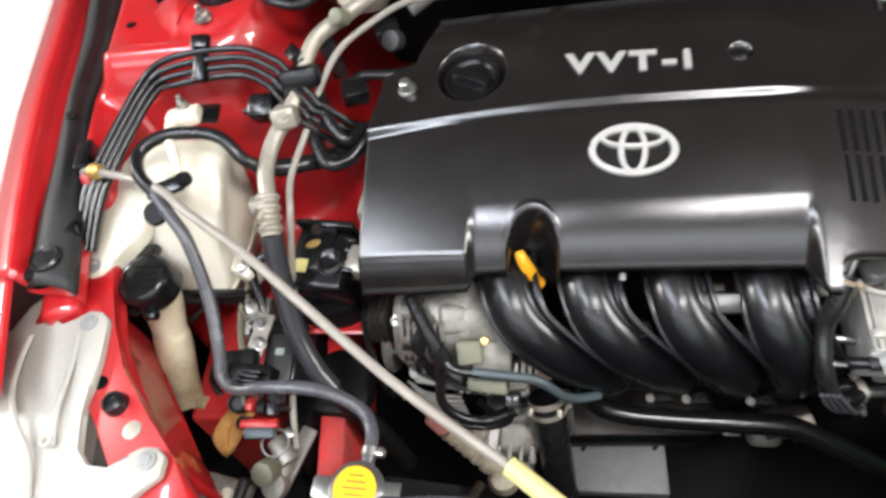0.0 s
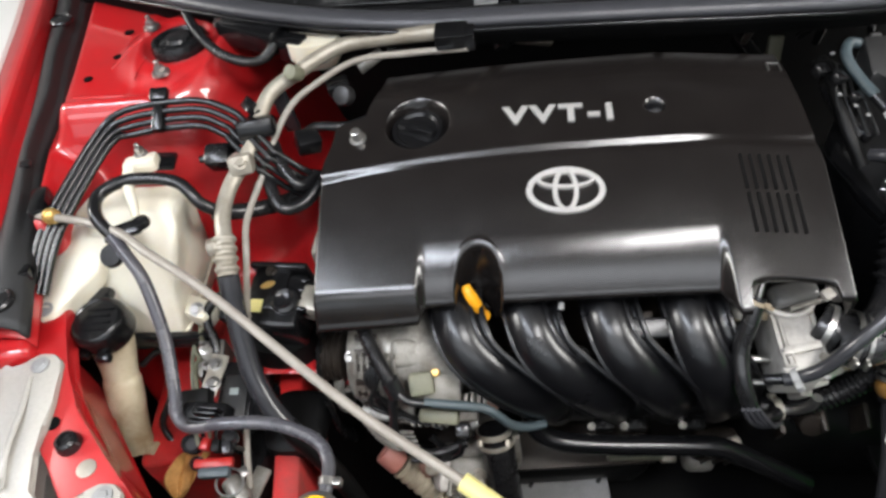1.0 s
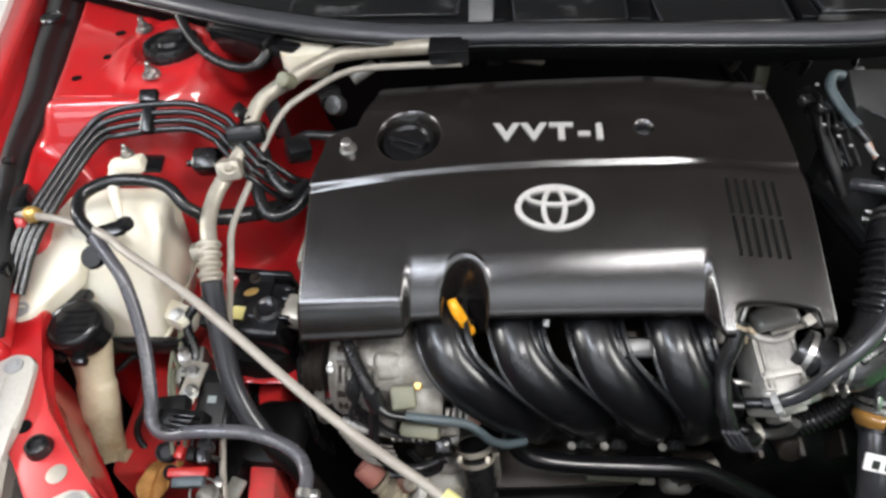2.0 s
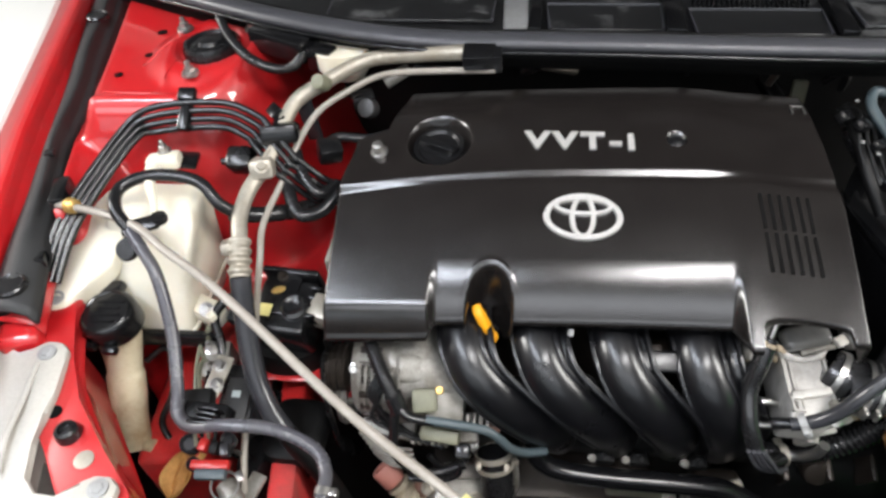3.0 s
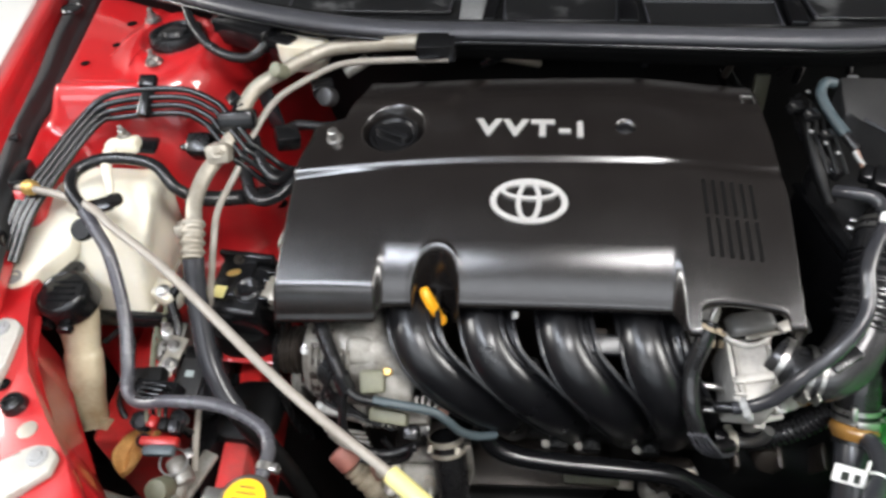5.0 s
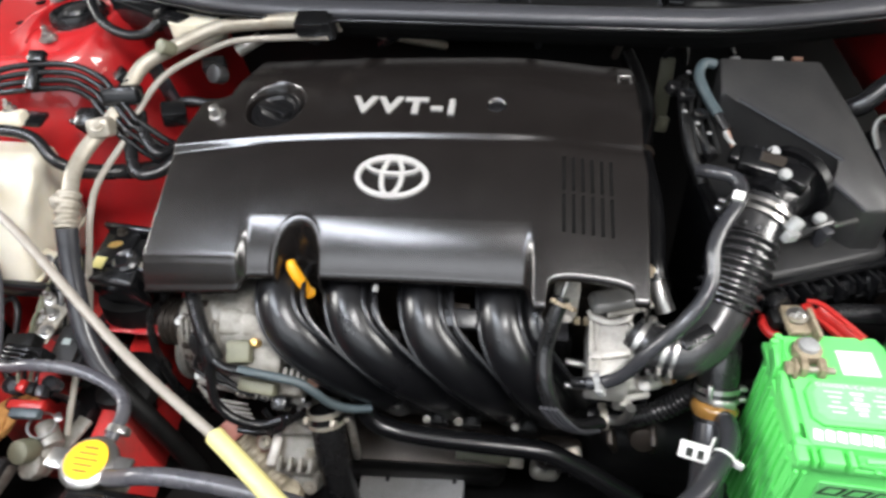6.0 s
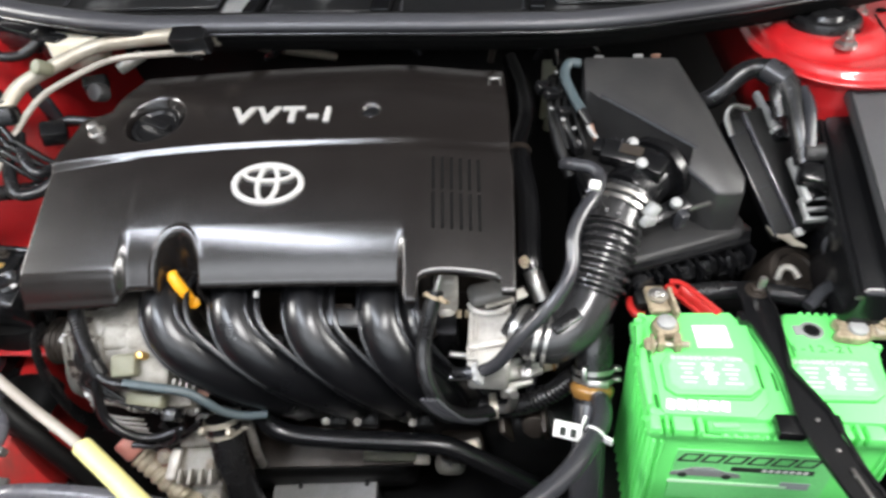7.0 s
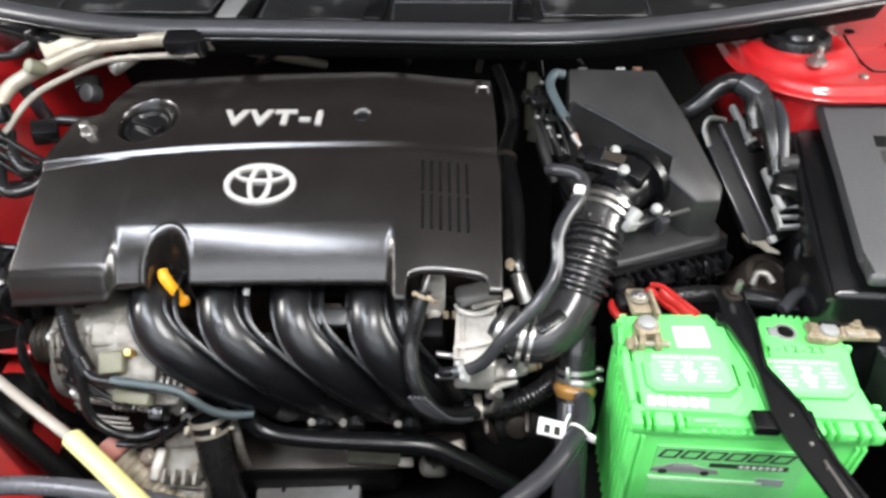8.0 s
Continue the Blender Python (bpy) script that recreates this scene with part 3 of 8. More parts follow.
def cowl():
    th = thing("windscreen_cowl", "grey-black plastic cowl below the windscreen with rubber seal", "cowl", (0, 0.3, 0.97), plan=False)
    line = smooth_line(CSEAL, 8)

    def f(u, v):
        k = v * (len(line) - 1)
        i = min(int(k), len(line) - 2)
        p = line[i].lerp(line[i + 1], k - i)
        return Vector((p.x * (1 + 0.08 * u), p.y + 0.010 + 0.32 * u, 0.978 + 0.004 * math.sin(9 * p.x) * ease(0.1, 0.3, u) + 0.10 * ease(0.35, 1.0, u)))
    part("tray", sheet(B(), spread(0, 1, 40), spread(0, 1, 90), f), COWL, th, "dusty black plastic tray", 60, thick=0.003)
    part("seal", tube(B(), CSEAL, 0.0145, 18, 8, flat=0.62), SEAL, th, "grey rubber seal along the front edge")
    part("seal_lip", tube(B(), [Vector(p) + Vector((0, -0.016, -0.006)) for p in CSEAL], 0.0026, 10, 8), PLASTIC, th)
    part("seal_groove", tube(B(), [Vector(p) + Vector((0, 0.015, 0.003)) for p in CSEAL], 0.0035, 10, 8), DULL, th)
    # strip below the seal, coloured as the shade under the cowl edge
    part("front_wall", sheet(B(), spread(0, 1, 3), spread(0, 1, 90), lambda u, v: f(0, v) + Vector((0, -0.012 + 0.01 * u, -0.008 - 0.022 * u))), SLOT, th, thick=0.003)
    # bridges between the sunk panels
    part("bridge", block(B(), (-0.066, 0.225, 0.984), (0.030, 0.094, 0.012), r=0.003), SHROUD, th, "worn grey bridge")
    for x, w in ((-0.042, 0.016), (0.121, 0.024), (0.312, 0.020)):
        part("bridge", block(B(), (x, 0.222, 0.985), (w, 0.100, 0.014), pose(0, 0, 0, 0, 0, -4), 0.003), PLASTIC, th)
    for x0, x1, y0, y1 in ((-0.026, 0.106, 0.186, 0.246), (0.143, 0.292, 0.178, 0.235), (0.335, 0.47, 0.20, 0.262), (-0.30, -0.095, 0.205, 0.268)):
        part("sunk_panel", slab(B(), [(x0, y0), (x1, y0), (x1 + 0.004, y1), (x0 - 0.002, y1)], 0.9795, 0.9835, 0.001, 1), COWL, th, "dusty sunk panel")
        part("panel_edge", tube(B(), [(x0, y0, 0.984), (x0 - 0.002, y1, 0.985), (x1 + 0.004, y1, 0.985), (x1, y0, 0.984)], 0.0020, 8, 1, smooth=False), SEAL, th, "worn pale panel edge")
    for k in range(24):
        part("grille_slat", block(B(), (0.150 + 0.0058 * k, 0.250, 0.986), (0.0026, 0.022, 0.008), pose(0, 0, 0, 0, 0, -10), 0.001), PLASTIC, th)
    # windscreen foot behind it
    glass = sheet(B(), spread(-0.75, 0.85, 20), spread(0, 1, 6), lambda x, v: Vector((x, 0.46 + 0.10 * x * x * 0.4 + 0.55 * v, 1.09 + 0.36 * v)))
    solo("windscreen", glass, PLASTIC, "dark windscreen rising behind the cowl panel", "windscreen", thick=0.005, plan=False)
    # small brackets that hang under the western end
    bm = block(B(), (-0.355, 0.186, 0.962), (0.085, 0.03, 0.03), pose(0, 0, 0, 0, 0, -25), 0.004)
    block(bm, (-0.300, 0.162, 0.955), (0.034, 0.022, 0.030), pose(0, 0, 0, 0, 0, -20), 0.003)
    part("bracket", bm, PLASTIC, th)


cowl()


# ---- engine ----
def ridge_y(x):
    """Where the step across the cover runs."""
    return 0.010 - 0.2 * max(0.0, 0.02 - x) ** 2 + 0.002 * ease(0.1, 0.27, x)


def cover_z(x, y):
    """Top surface of the engine cover."""
    base = 0.0110 * (x / 0.27) - 0.007 * (x / 0.27) ** 2
    rear = 0.9130 + 0.15 * (y - 0.01) - 0.9 * max(0.0, y - 0.10) ** 2 * 4 - 0.011 * ease(0.12, 0.27, x)
    d = max(0.0, -y)
    side = 0.907 - 0.34 * d - 0.25 * d * d
    side -= 45.0 * (1 - ease(-0.2, 0.1, x)) * max(0.0, d - 0.126) ** 2
    mid = 0.907 - 0.30 * min(d, 0.085) - 0.75 * min(d, 0.085) ** 2
    if d > 0.085:
        e = d - 0.085
        mid -= 0.50 * e + 7.2 * e * e
    w = ease(-0.150, -0.139, x) * (1 - ease(0.153, 0.164, x))
    front = side + (mid - side) * w - 0.008 * ease(0.17, 0.27, x)
    q = ((x + 0.085) / 0.0245) ** 2 + (max(0.0, y + 0.126) / 0.036) ** 2
    if q < 1 and y < -0.05:
        front -= 0.075 * ease(1.0, 0.50, q)
    elif q < 1.5 and y < -0.05:
        front += 0.0010 * math.sin(math.pi * (q - 1) / 0.5)
    at = ridge_y(x)
    s = ease(at - 0.006, at + 0.005, y)
    z = front + (rear - front) * s + base
    rc = math.hypot(x + 0.149, y - 0.060)
    z -= 0.016 * (1 - ease(0.032, 0.038, rc))
    rh = math.hypot(x - 0.1135, y - 0.058)
    return z - 0.006 * (1 - ease(0.008, 0.012, rh))


def cover_point(x, y, up=0.0):
    """A pose on the cover at x, y, whose z axis is the surface's normal."""
    e = 0.003
    n = Vector((-(cover_z(x + e, y) - cover_z(x - e, y)) / (2 * e), -(cover_z(x, y + e) - cover_z(x, y - e)) / (2 * e), 1)).normalized()
    xa = Vector((1, -0.03, 0))
    xa = (xa - xa.dot(n) * n).normalized()
    ya = n.cross(xa)
    m = Matrix((xa, ya, n)).transposed().to_4x4()
    return Matrix.Translation(Vector((x, y, cover_z(x, y))) + n * up) @ m


def engine_cover():
    th = thing("engine_cover", "satin black plastic engine cover with silver emblem and lettering", "engine cover", (0, 0, 0.86), plan=False)

    def front_edge(x):
        y = -0.148 + 0.016 * ease(-0.149, -0.139, x) - 0.032 * ease(0.154, 0.166, x) + 0.014 * ease(0.205, 0.225, x)
        arch = max(0.0, 1 - ((x - 0.2185) / 0.0425) ** 2) ** 0.13
        y += (-0.133 - y) * arch
        return y + 0.028 * max(0.0, 1 - ((x + 0.085) / 0.0215) ** 2) ** 0.45

    def f(u, v):
        x0 = -0.255 + 0.530 * u
        r = ridge_y(x0)
        y = front_edge(x0) + (r - 0.008 - front_edge(x0)) * v / 0.54 if v < 0.54 else r - 0.008 + 0.016 * (v - 0.54) / 0.10 if v < 0.64 else r + 0.008 + (0.151 - r - 0.008) * (v - 0.64) / 0.36
        left = -0.255 + 0.010 * ease(0.0, 0.06, y) + 0.036 * ease(0.064, 0.080, y) + 0.019 * ease(0.08, 0.145, y)
        if x0 < -0.17:
            x = left + (x0 + 0.255) / 0.085 * (-0.17 - left)
        else:
            x = x0
        right = 0.275 - 0.003 * ease(-0.02, 0.01, y) - 0.004 * ease(0.05, 0.146, y)
        if x0 > 0.19:
            x = 0.19 + (x0 - 0.19) / 0.085 * (right - 0.19)
        return Vector((x, y, cover_z(x, y)))
    bm = B()
    us, vs = spread(0, 1, 330), spread(0, 1, 160)
    rows = []
    for v in [-1.0, -0.5] + vs + [1.5, 2.0]:
        row = []
        for u in [-1.0, -0.5] + us + [1.5, 2.0]:
            p = f(min(1, max(0, u)), min(1, max(0, v)))
            drop = (0.0 if 0 <= u <= 1 else 0.004 if u in (-0.5, 1.5) else 0.030)
            p.x += {-1.0: -0.004, -0.5: -0.002, 1.5: 0.002, 2.0: 0.003}.get(u, 0)
            d2 = (0.0 if 0 <= v <= 1 else 0.002 if v in (-0.5, 1.5) else 0.007 if v < 0 else 0.03)
            p.y += {-1.0: -0.0035, -0.5: -0.0022, 1.5: 0.0015, 2.0: 0.002}.get(v, 0)
            p.z -= max(drop, d2)
            row.append(bm.verts.new(p))
        rows.append(row)
    for a, b in zip(rows, rows[1:]):
        for k in range(len(a) - 1):
            bm.faces.new((a[k], a[k + 1], b[k + 1], b[k]))
    part("shell", bm, COVER, th, angle=75, thick=0.0025)
    # oval emblem of plain rings
    m = cover_point(0.0085, -0.0415, 0.0012)

    def oval(bm, a, b, w, cx=0.0, cy=0.0, h=0.003, seg=56):
        rings = []
        for r, z in ((0, 0), (0.15, h), (0.85, h), (1, 0)):
            rings.append([bm.verts.new(m @ Vector((cx + (a - w * r) * math.cos(t), cy + (b - w * r) * math.sin(t), z))) for t in [2 * math.pi * k / seg for k in range(seg)]])
        for p, q in zip(rings, rings[1:]):
            for k in range(seg):
                bm.faces.new((p[k], p[(k + 1) % seg], q[(k + 1) % seg], q[k]))
        return bm
    bm = oval(B(), 0.0410, 0.0272, 0.0070)
    oval(bm, 0.0138, 0.0252, 0.0058, 0, 0.0)
    oval(bm, 0.0305, 0.0114, 0.0053, 0, 0.0119, h=0.0034)
    part("emblem", bm, CHROME, th, "silver oval emblem")
    words("VVT-i", 0.0235, th, CHROME, cover_point(0.0085, 0.0525, 0.001), bold=0.0013, wide=1.22)
    # rows of narrow slots
    for k in range(6):
        for y0, y1 in ((-0.011, -0.049), (-0.0525, -0.093)):
            x = 0.1885 + 0.0098 * k
            bm = B()
            for i in range(6):
                a, b = y0 + (y1 - y0) * i / 6, y0 + (y1 - y0) * (i + 1) / 6
                c, d = Vector((x - 0.03 * a, a, cover_z(x, a) + 0.0004)), Vector((x - 0.03 * b, b, cover_z(x, b) + 0.0004))
                tilt = cover_point(x, (a + b) / 2)
                block(bm, (c + d) / 2, (0.0027, (d - c).length * 1.02, 0.001), tilt, 0)
            part("vent_slot", bm, SLOT, th)
    # recess with filler cap
    m = Matrix.Translation((-0.149, 0.060, cover_z(-0.149, 0.060) - 0.004)) @ cover_point(-0.149, 0.060).to_3x3().to_4x4()
    bm = lathe(B(), [(0.031, 0), (0.031, 0.010), (0.029, 0.013), (0.025, 0.013), (0.022, 0.010), (0.002, 0.010)], m, 40)
    t = bmesh.new()
    block(t, (0, 0, 0.013), (0.046, 0.013, 0.012), pose(0, 0, 0, 0, 0, -25), 0.004)
    bmesh.ops.transform(t, matrix=m, verts=t.verts)
    part("oil_filler_cap", merge(bm, t), PLASTIC, th, "glossy black oil filler cap with a grip")
    m = cover_point(-0.217, 0.045)
    bm = lathe(B(), [(0.010, 0), (0.010, 0.001), (0.007, 0.002), (0.006, 0.012), (0.0045, 0.013)], m, 20)
    part("stud_nut", bm, STEEL, th, "zinc cap nut")
    part("plug", lathe(B(), [(0.0096, -0.004), (0.0096, 0.0012), (0.0086, 0.0020), (0.0078, 0.0008), (0.0050, 0.0022), (0.0016, 0.0028)], cover_point(0.1135, 0.058, 0.0016), 28), RUNNER, th, "round black rubber plug")
    bm = tube(B(), [cover_point(x, y, 0.0012).translation for x, y in ((0.2505, 0.112), (0.2510, 0.125), (0.2640, 0.125), (0.2645, 0.112))], 0.0010, 8, 1, smooth=False)
    part("clip_mark", bm, STEEL, th, "bright clip edge")


engine_cover()


def intake_manifold():
    th = thing("intake_manifold", "black plastic intake manifold with four curved runners", "intake manifold", (0.03, -0.12, 0.58), plan=False)
    spine = [(0, -0.080, 0.784), (0.001, -0.112, 0.794), (0.006, -0.139, 0.790), (0.015, -0.157, 0.779), (0.031, -0.168, 0.762), (0.055, -0.171, 0.735), (0.083, -0.165, 0.697), (0.106, -0.149, 0.650), (0.118, -0.130, 0.60)]
    paths = []

    def flank(pts, sign, reach=0.86):
        """The line on a runner's front, towards its eastern (1) or western (-1) flank."""
        line, out = smooth_line(pts, 10), []
        for i, c in enumerate(line):
            ahead = (line[min(i + 1, len(line) - 1)] - line[max(i - 1, 0)]).normalized()
            side = ahead.cross(Vector((0, -0.75, 0.66))).normalized()
            side = side if side.x > 0 else -side
            front = side.cross(ahead)
            front = front if front.y < 0.3 and front.z > -0.5 else -front
            w = 0.0245 + 0.003 * ease(0.35, 0.8, i / (len(line) - 1))
            out.append(c + side * sign * w * reach + front * w * math.sqrt(max(0.0, 1 - reach * reach)))
        return out[6:]
    for k, x in enumerate((-0.116, -0.038, 0.045, 0.129)):
        pts = [(x + dx * (1.05, 1.0, 0.88, 0.62)[k], y, z) for dx, y, z in spine]
        paths.append(pts)
        run = part("runner", tube(B(), pts, 0.025, 24, 10, radius=lambda s, i: 0.0245 + 0.003 * ease(0.35, 0.8, s), flat=0.95, up=(0, -0.3, 1)), RUNNER, th)
        part("weld_flange", tube(B(), flank(pts, -1, 0.93), 0.0030, 8, 1, flat=0.8, smooth=False), RUNNER, run)
    # welded band on each eastern flank, which widens until it meets the next runner below the bend
    for k, pts in enumerate(paths):
        near = flank(pts, 1)
        far = flank(paths[k + 1], -1) if k < 3 else [p + Vector((0.020, 0.004, -0.004)) for p in near]
        bm, rim, rows = B(), [], []
        for i, (p, q) in enumerate(zip(near, far)):
            w = 0.30 + 0.70 * ease(20, 44, i) if k < 3 else 1.0
            end = p.lerp(q, w)
            rows.append([bm.verts.new(p.lerp(end, f) + Vector((0, 0.6, -0.8)) * 0.0080 * math.sin(math.pi * f) ** 0.6) for f in spread(0, 1, 8)])
            if i < 44:
                rim.append(end)
        for r, s in zip(rows, rows[1:]):
            for i in range(len(r) - 1):
                bm.faces.new((r[i], r[i + 1], s[i + 1], s[i]))
        band = part("flange_band", bm, RUNNER, th, angle=80, thick=0.003)
        part("weld_flange", tube(B(), rim, 0.0030, 8, 1, flat=0.8, smooth=False), RUNNER, band)
        part("weld_flange", tube(B(), near, 0.0026, 8, 1, flat=0.8, smooth=False), RUNNER, band)
    part("boss", lathe(B(), [(0.0085, -0.012), (0.0085, 0.0), (0.0072, 0.0012), (0.0055, 0.0), (0.0035, 0.001), (0.001, 0.0012)], Matrix.Translation((0.020, -0.168, 0.777)) @ pose(0, 0, 0, 42, 0, 0), 24), DULL, th)
    n = Vector((0.05, -0.72, 0.69)).normalized()
    xa = Vector((0.045, -0.008, -0.036))
    xa = (xa - xa.dot(n) * n).normalized()
    m = Matrix((xa, n.cross(xa), n)).transposed().to_4x4()
    spot = Vector((-0.080, -0.187, 0.745))
    code = words("1NZ-FE", 0.0115, th, RUNNER, Matrix.Translation(spot) @ m, bold=0.0001, wide=1.1, name="embossed_code", depth=0.0012)
    axis = smooth_line(paths[0], 30)
    for v in code.data.vertices:
        p = v.co + th.location
        a = min(axis, key=lambda q: (p - q).length)
        high = (p - spot).dot(n) > 0
        v.co = a + (p - a).normalized() * (0.0268 if high else 0.0225) - th.location
    # darker than the runners: the shadow below them is in its colour
    part("plenum", block(B(), (0.10, -0.105, 0.60), (0.40, 0.085, 0.10), pose(0, 0, 0, 20, 0, 0), 0.03, 4), DULL, th)
    # flange coloured near-black for the shade between the runner tops
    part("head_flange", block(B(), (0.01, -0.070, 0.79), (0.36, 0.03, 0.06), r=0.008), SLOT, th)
    part("bridge_pad", block(B(), (0.087, -0.146, 0.792), (0.046, 0.022, 0.012), pose(0, 0, 0, 27, 0, 0), 0.003, 3), RUNNER, th)
    part("bridge_bracket", block(B(), (0.088, -0.126, 0.780), (0.022, 0.014, 0.014), pose(0, 0, 0, 20, 0, 0), 0.002), DARKMETAL, th, "rusty steel bracket between two runners")
    part("spray_nozzle", rod(B(), (0.000, -0.130, 0.820), (-0.001, -0.136, 0.815), 0.0032, edge=0.001), GREYPLUG, th, "pale clip under the cover edge")
    for x in (-0.06, 0.05, 0.09, 0.16):
        part("foot_bolt", bolt(block(B(), (x + 0.012, -0.162, 0.606), (0.022, 0.016, 0.012), r=0.002), (x + 0.012, -0.165, 0.612), (0, -0.6, 0.8), 0.004, 0.005), DULL, th)
        part("foot_nut", bolt(B(), (x - 0.004, -0.166, 0.610), (0, -0.6, 0.8), 0.0034, 0.002), ALLOY, th, "stained nut")


intake_manifold()


def engine_block():
    th = thing("engine_block", "oily dark grey engine block under the cover", "engine", (0, 0, 0.35))
    part("block", block(B(), (0.0, 0.03, 0.56), (0.50, 0.20, 0.40), r=0.02, seg=3), DARKMETAL, th)
    part("cylinder_head", block(B(), (0.0, 0.03, 0.80), (0.50, 0.20, 0.12), r=0.015, seg=3), DARKMETAL, th)
    part("timing_case", block(B(), (-0.265, 0.03, 0.72), (0.035, 0.22, 0.26), r=0.01), ALLOY, th)
    part("gearbox", block(B(), (0.36, -0.02, 0.52), (0.26, 0.26, 0.20), pose(0, 0, 0, 12, 0, 0), 0.05, 4), DULL, th)
    for k in range(5):
        part("case_rib", block(B(), (0.27 + 0.045 * k, -0.145 + 0.004 * k, 0.58), (0.007, 0.03, 0.10), pose(0, 0, 0, 22, 6 * k - 12, 0), 0.003), DARKMETAL, th)
    part("case_boss", rod(B(), (0.30, -0.13, 0.60), (0.30, -0.165, 0.615), 0.016, edge=0.004), DARKMETAL, th)


engine_block()


def dipstick():
    th = thing("dipstick", "orange-yellow plastic dipstick handle in its tube", "dipstick", (-0.083, -0.115, 0.77), plan=False)
    part("handle", tube(B(), [(-0.0985, -0.110, 0.826), (-0.096, -0.116, 0.823), (-0.090, -0.121, 0.813), (-0.084, -0.1235, 0.800), (-0.0815, -0.124, 0.794)], 0.0060, 14, 8, radius=lambda s, i: 0.0050 + 0.0016 * math.sin(math.pi * min(1, s * 1.1)), flat=0.8), ORANGE, th, "orange-yellow plastic handle")
    part("ring", lathe(B(), [(0.0042, -0.003), (0.0068, -0.0015), (0.0068, 0.0015), (0.0042, 0.003)], Matrix.Translation((-0.0805, -0.124, 0.7915)) @ pose(0, 0, 0, 50, 20, 0), 24), ORANGE, th)
    part("guide_tube", tube(B(), [(-0.083, -0.121, 0.787), (-0.084, -0.110, 0.75), (-0.085, -0.095, 0.68)], 0.004, 12), DARKMETAL, th)


dipstick()


def alternator():
    th = thing("alternator", "cast aluminium alternator with cooling slots and wiring", "alternator", (-0.19, -0.15, 0.66))
    ax = Matrix.Translation((-0.180, -0.118, 0.704)) @ pose(0, 0, 0, 0, 90, 0)
    prof = [(0.030, -0.072), (0.052, -0.070), (0.060, -0.058), (0.062, -0.030), (0.064, -0.026), (0.064, 0.018), (0.061, 0.022), (0.060, 0.050), (0.052, 0.062), (0.030, 0.066)]
    part("housing", lathe(B(), prof, ax, 48), ALLOY, th)
    for k in range(22):
        a = 2 * math.pi * k / 22
        c = ax @ Vector((0.0605 * math.cos(a), 0.0605 * math.sin(a), -0.045))
        part("slot", block(B(), c, (0.006, 0.0075, 0.026), pose(0, 0, 0, 0, 90, 0) @ pose(0, 0, 0, 0, 0, math.degrees(a)), 0.001), DARKMETAL, th)
    for k in range(10):
        a = radians(-100 + 20 * k)
        c = ax @ Vector((0.060 * math.cos(a), 0.060 * math.sin(a), 0.036))
        part("fin", block(B(), c, (0.012, 0.0035, 0.026), pose(0, 0, 0, 0, 90, 0) @ pose(0, 0, 0, 0, 0, math.degrees(a)), 0.001), ALLOY, th)
    part("pulley", lathe(B(), [(0.012, -0.112), (0.028, -0.112), (0.031, -0.109), (0.028, -0.105), (0.031, -0.101), (0.028, -0.097), (0.031, -0.093), (0.028, -0.089), (0.031, -0.085), (0.028, -0.082), (0.012, -0.080)], ax, 40), DARKMETAL, th, "grooved iron pulley")
    bm = tube(B(), [(-0.285, -0.115, 0.740), (-0.283, -0.100, 0.76), (-0.283, -0.06, 0.70), (-0.283, -0.04, 0.58), (-0.283, -0.10, 0.50), (-0.283, -0.165, 0.60), (-0.283, -0.170, 0.70), (-0.285, -0.150, 0.745), (-0.285, -0.13, 0.745)], 0.010, 8, 8, flat=0.3, up=(1, 0, 0))
    part("drive_belt", bm, RUBBER, th, "black ribbed drive belt")
    part("rear_cover", block(B(), (-0.140, -0.172, 0.715), (0.045, 0.035, 0.034), pose(0, 0, 0, 35, 10, 8), 0.005), CASTING, th, "bright aluminium end cover")
    part("rear_cover", block(B(), (-0.125, -0.175, 0.672), (0.05, 0.035, 0.03), pose(0, 0, 0, 25, 0, 6), 0.005), CASTING, th)
    part("mount_ear", block(B(), (-0.205, -0.180, 0.672), (0.06, 0.022, 0.014), pose(0, 0, 0, 25, 0, -8), 0.005), ALLOY, th)
    part("brace", slab(B(), [(-0.234, -0.096), (-0.209, -0.076), (-0.166, -0.112), (-0.131, -0.140), (-0.139, -0.148), (-0.175, -0.133), (-0.204, -0.118)], 0.706, lambda x, y: 0.716 + 0.10 * (y + 0.11), 0.003, 2), WHITECAST, th, "pale cast brace", plan=False)
    part("brace_bolt", bolt(B(), (-0.168, -0.134, 0.716), (0.1, -0.4, 0.9), 0.0055, 0.005), COPPER, th, "rusty bolt", plan=False)
    for k in range(9):
        a = radians(30 + 26 * k)
        part("vent_rib", block(B(), (-0.252 + 0.004 * math.cos(a), -0.122 - 0.034 * math.cos(a), 0.672 + 0.034 * math.sin(a)), (0.016, 0.006, 0.011), pose(0, 0, 0, math.degrees(-a) + 90, 0, 0), 0.0015), CASTING, th, plan=False)
    part("end_ring", lathe(B(), [(0.026, 0.000), (0.044, 0.002), (0.047, 0.008), (0.044, 0.014), (0.028, 0.016), (0.018, 0.010)], Matrix.Translation((-0.262, -0.120, 0.670)) @ pose(0, 0, 0, 0, 90, 0), 40), ALLOY, th, "rounded end frame", plan=False)
    for k in range(4):
        part("fin", block(B(), (-0.1175 + 0.0055 * k, -0.166, 0.664), (0.0030, 0.036, 0.016), pose(0, 0, 0, 26, 0, -3), 0.0008), WHITECAST, th, plan=False)
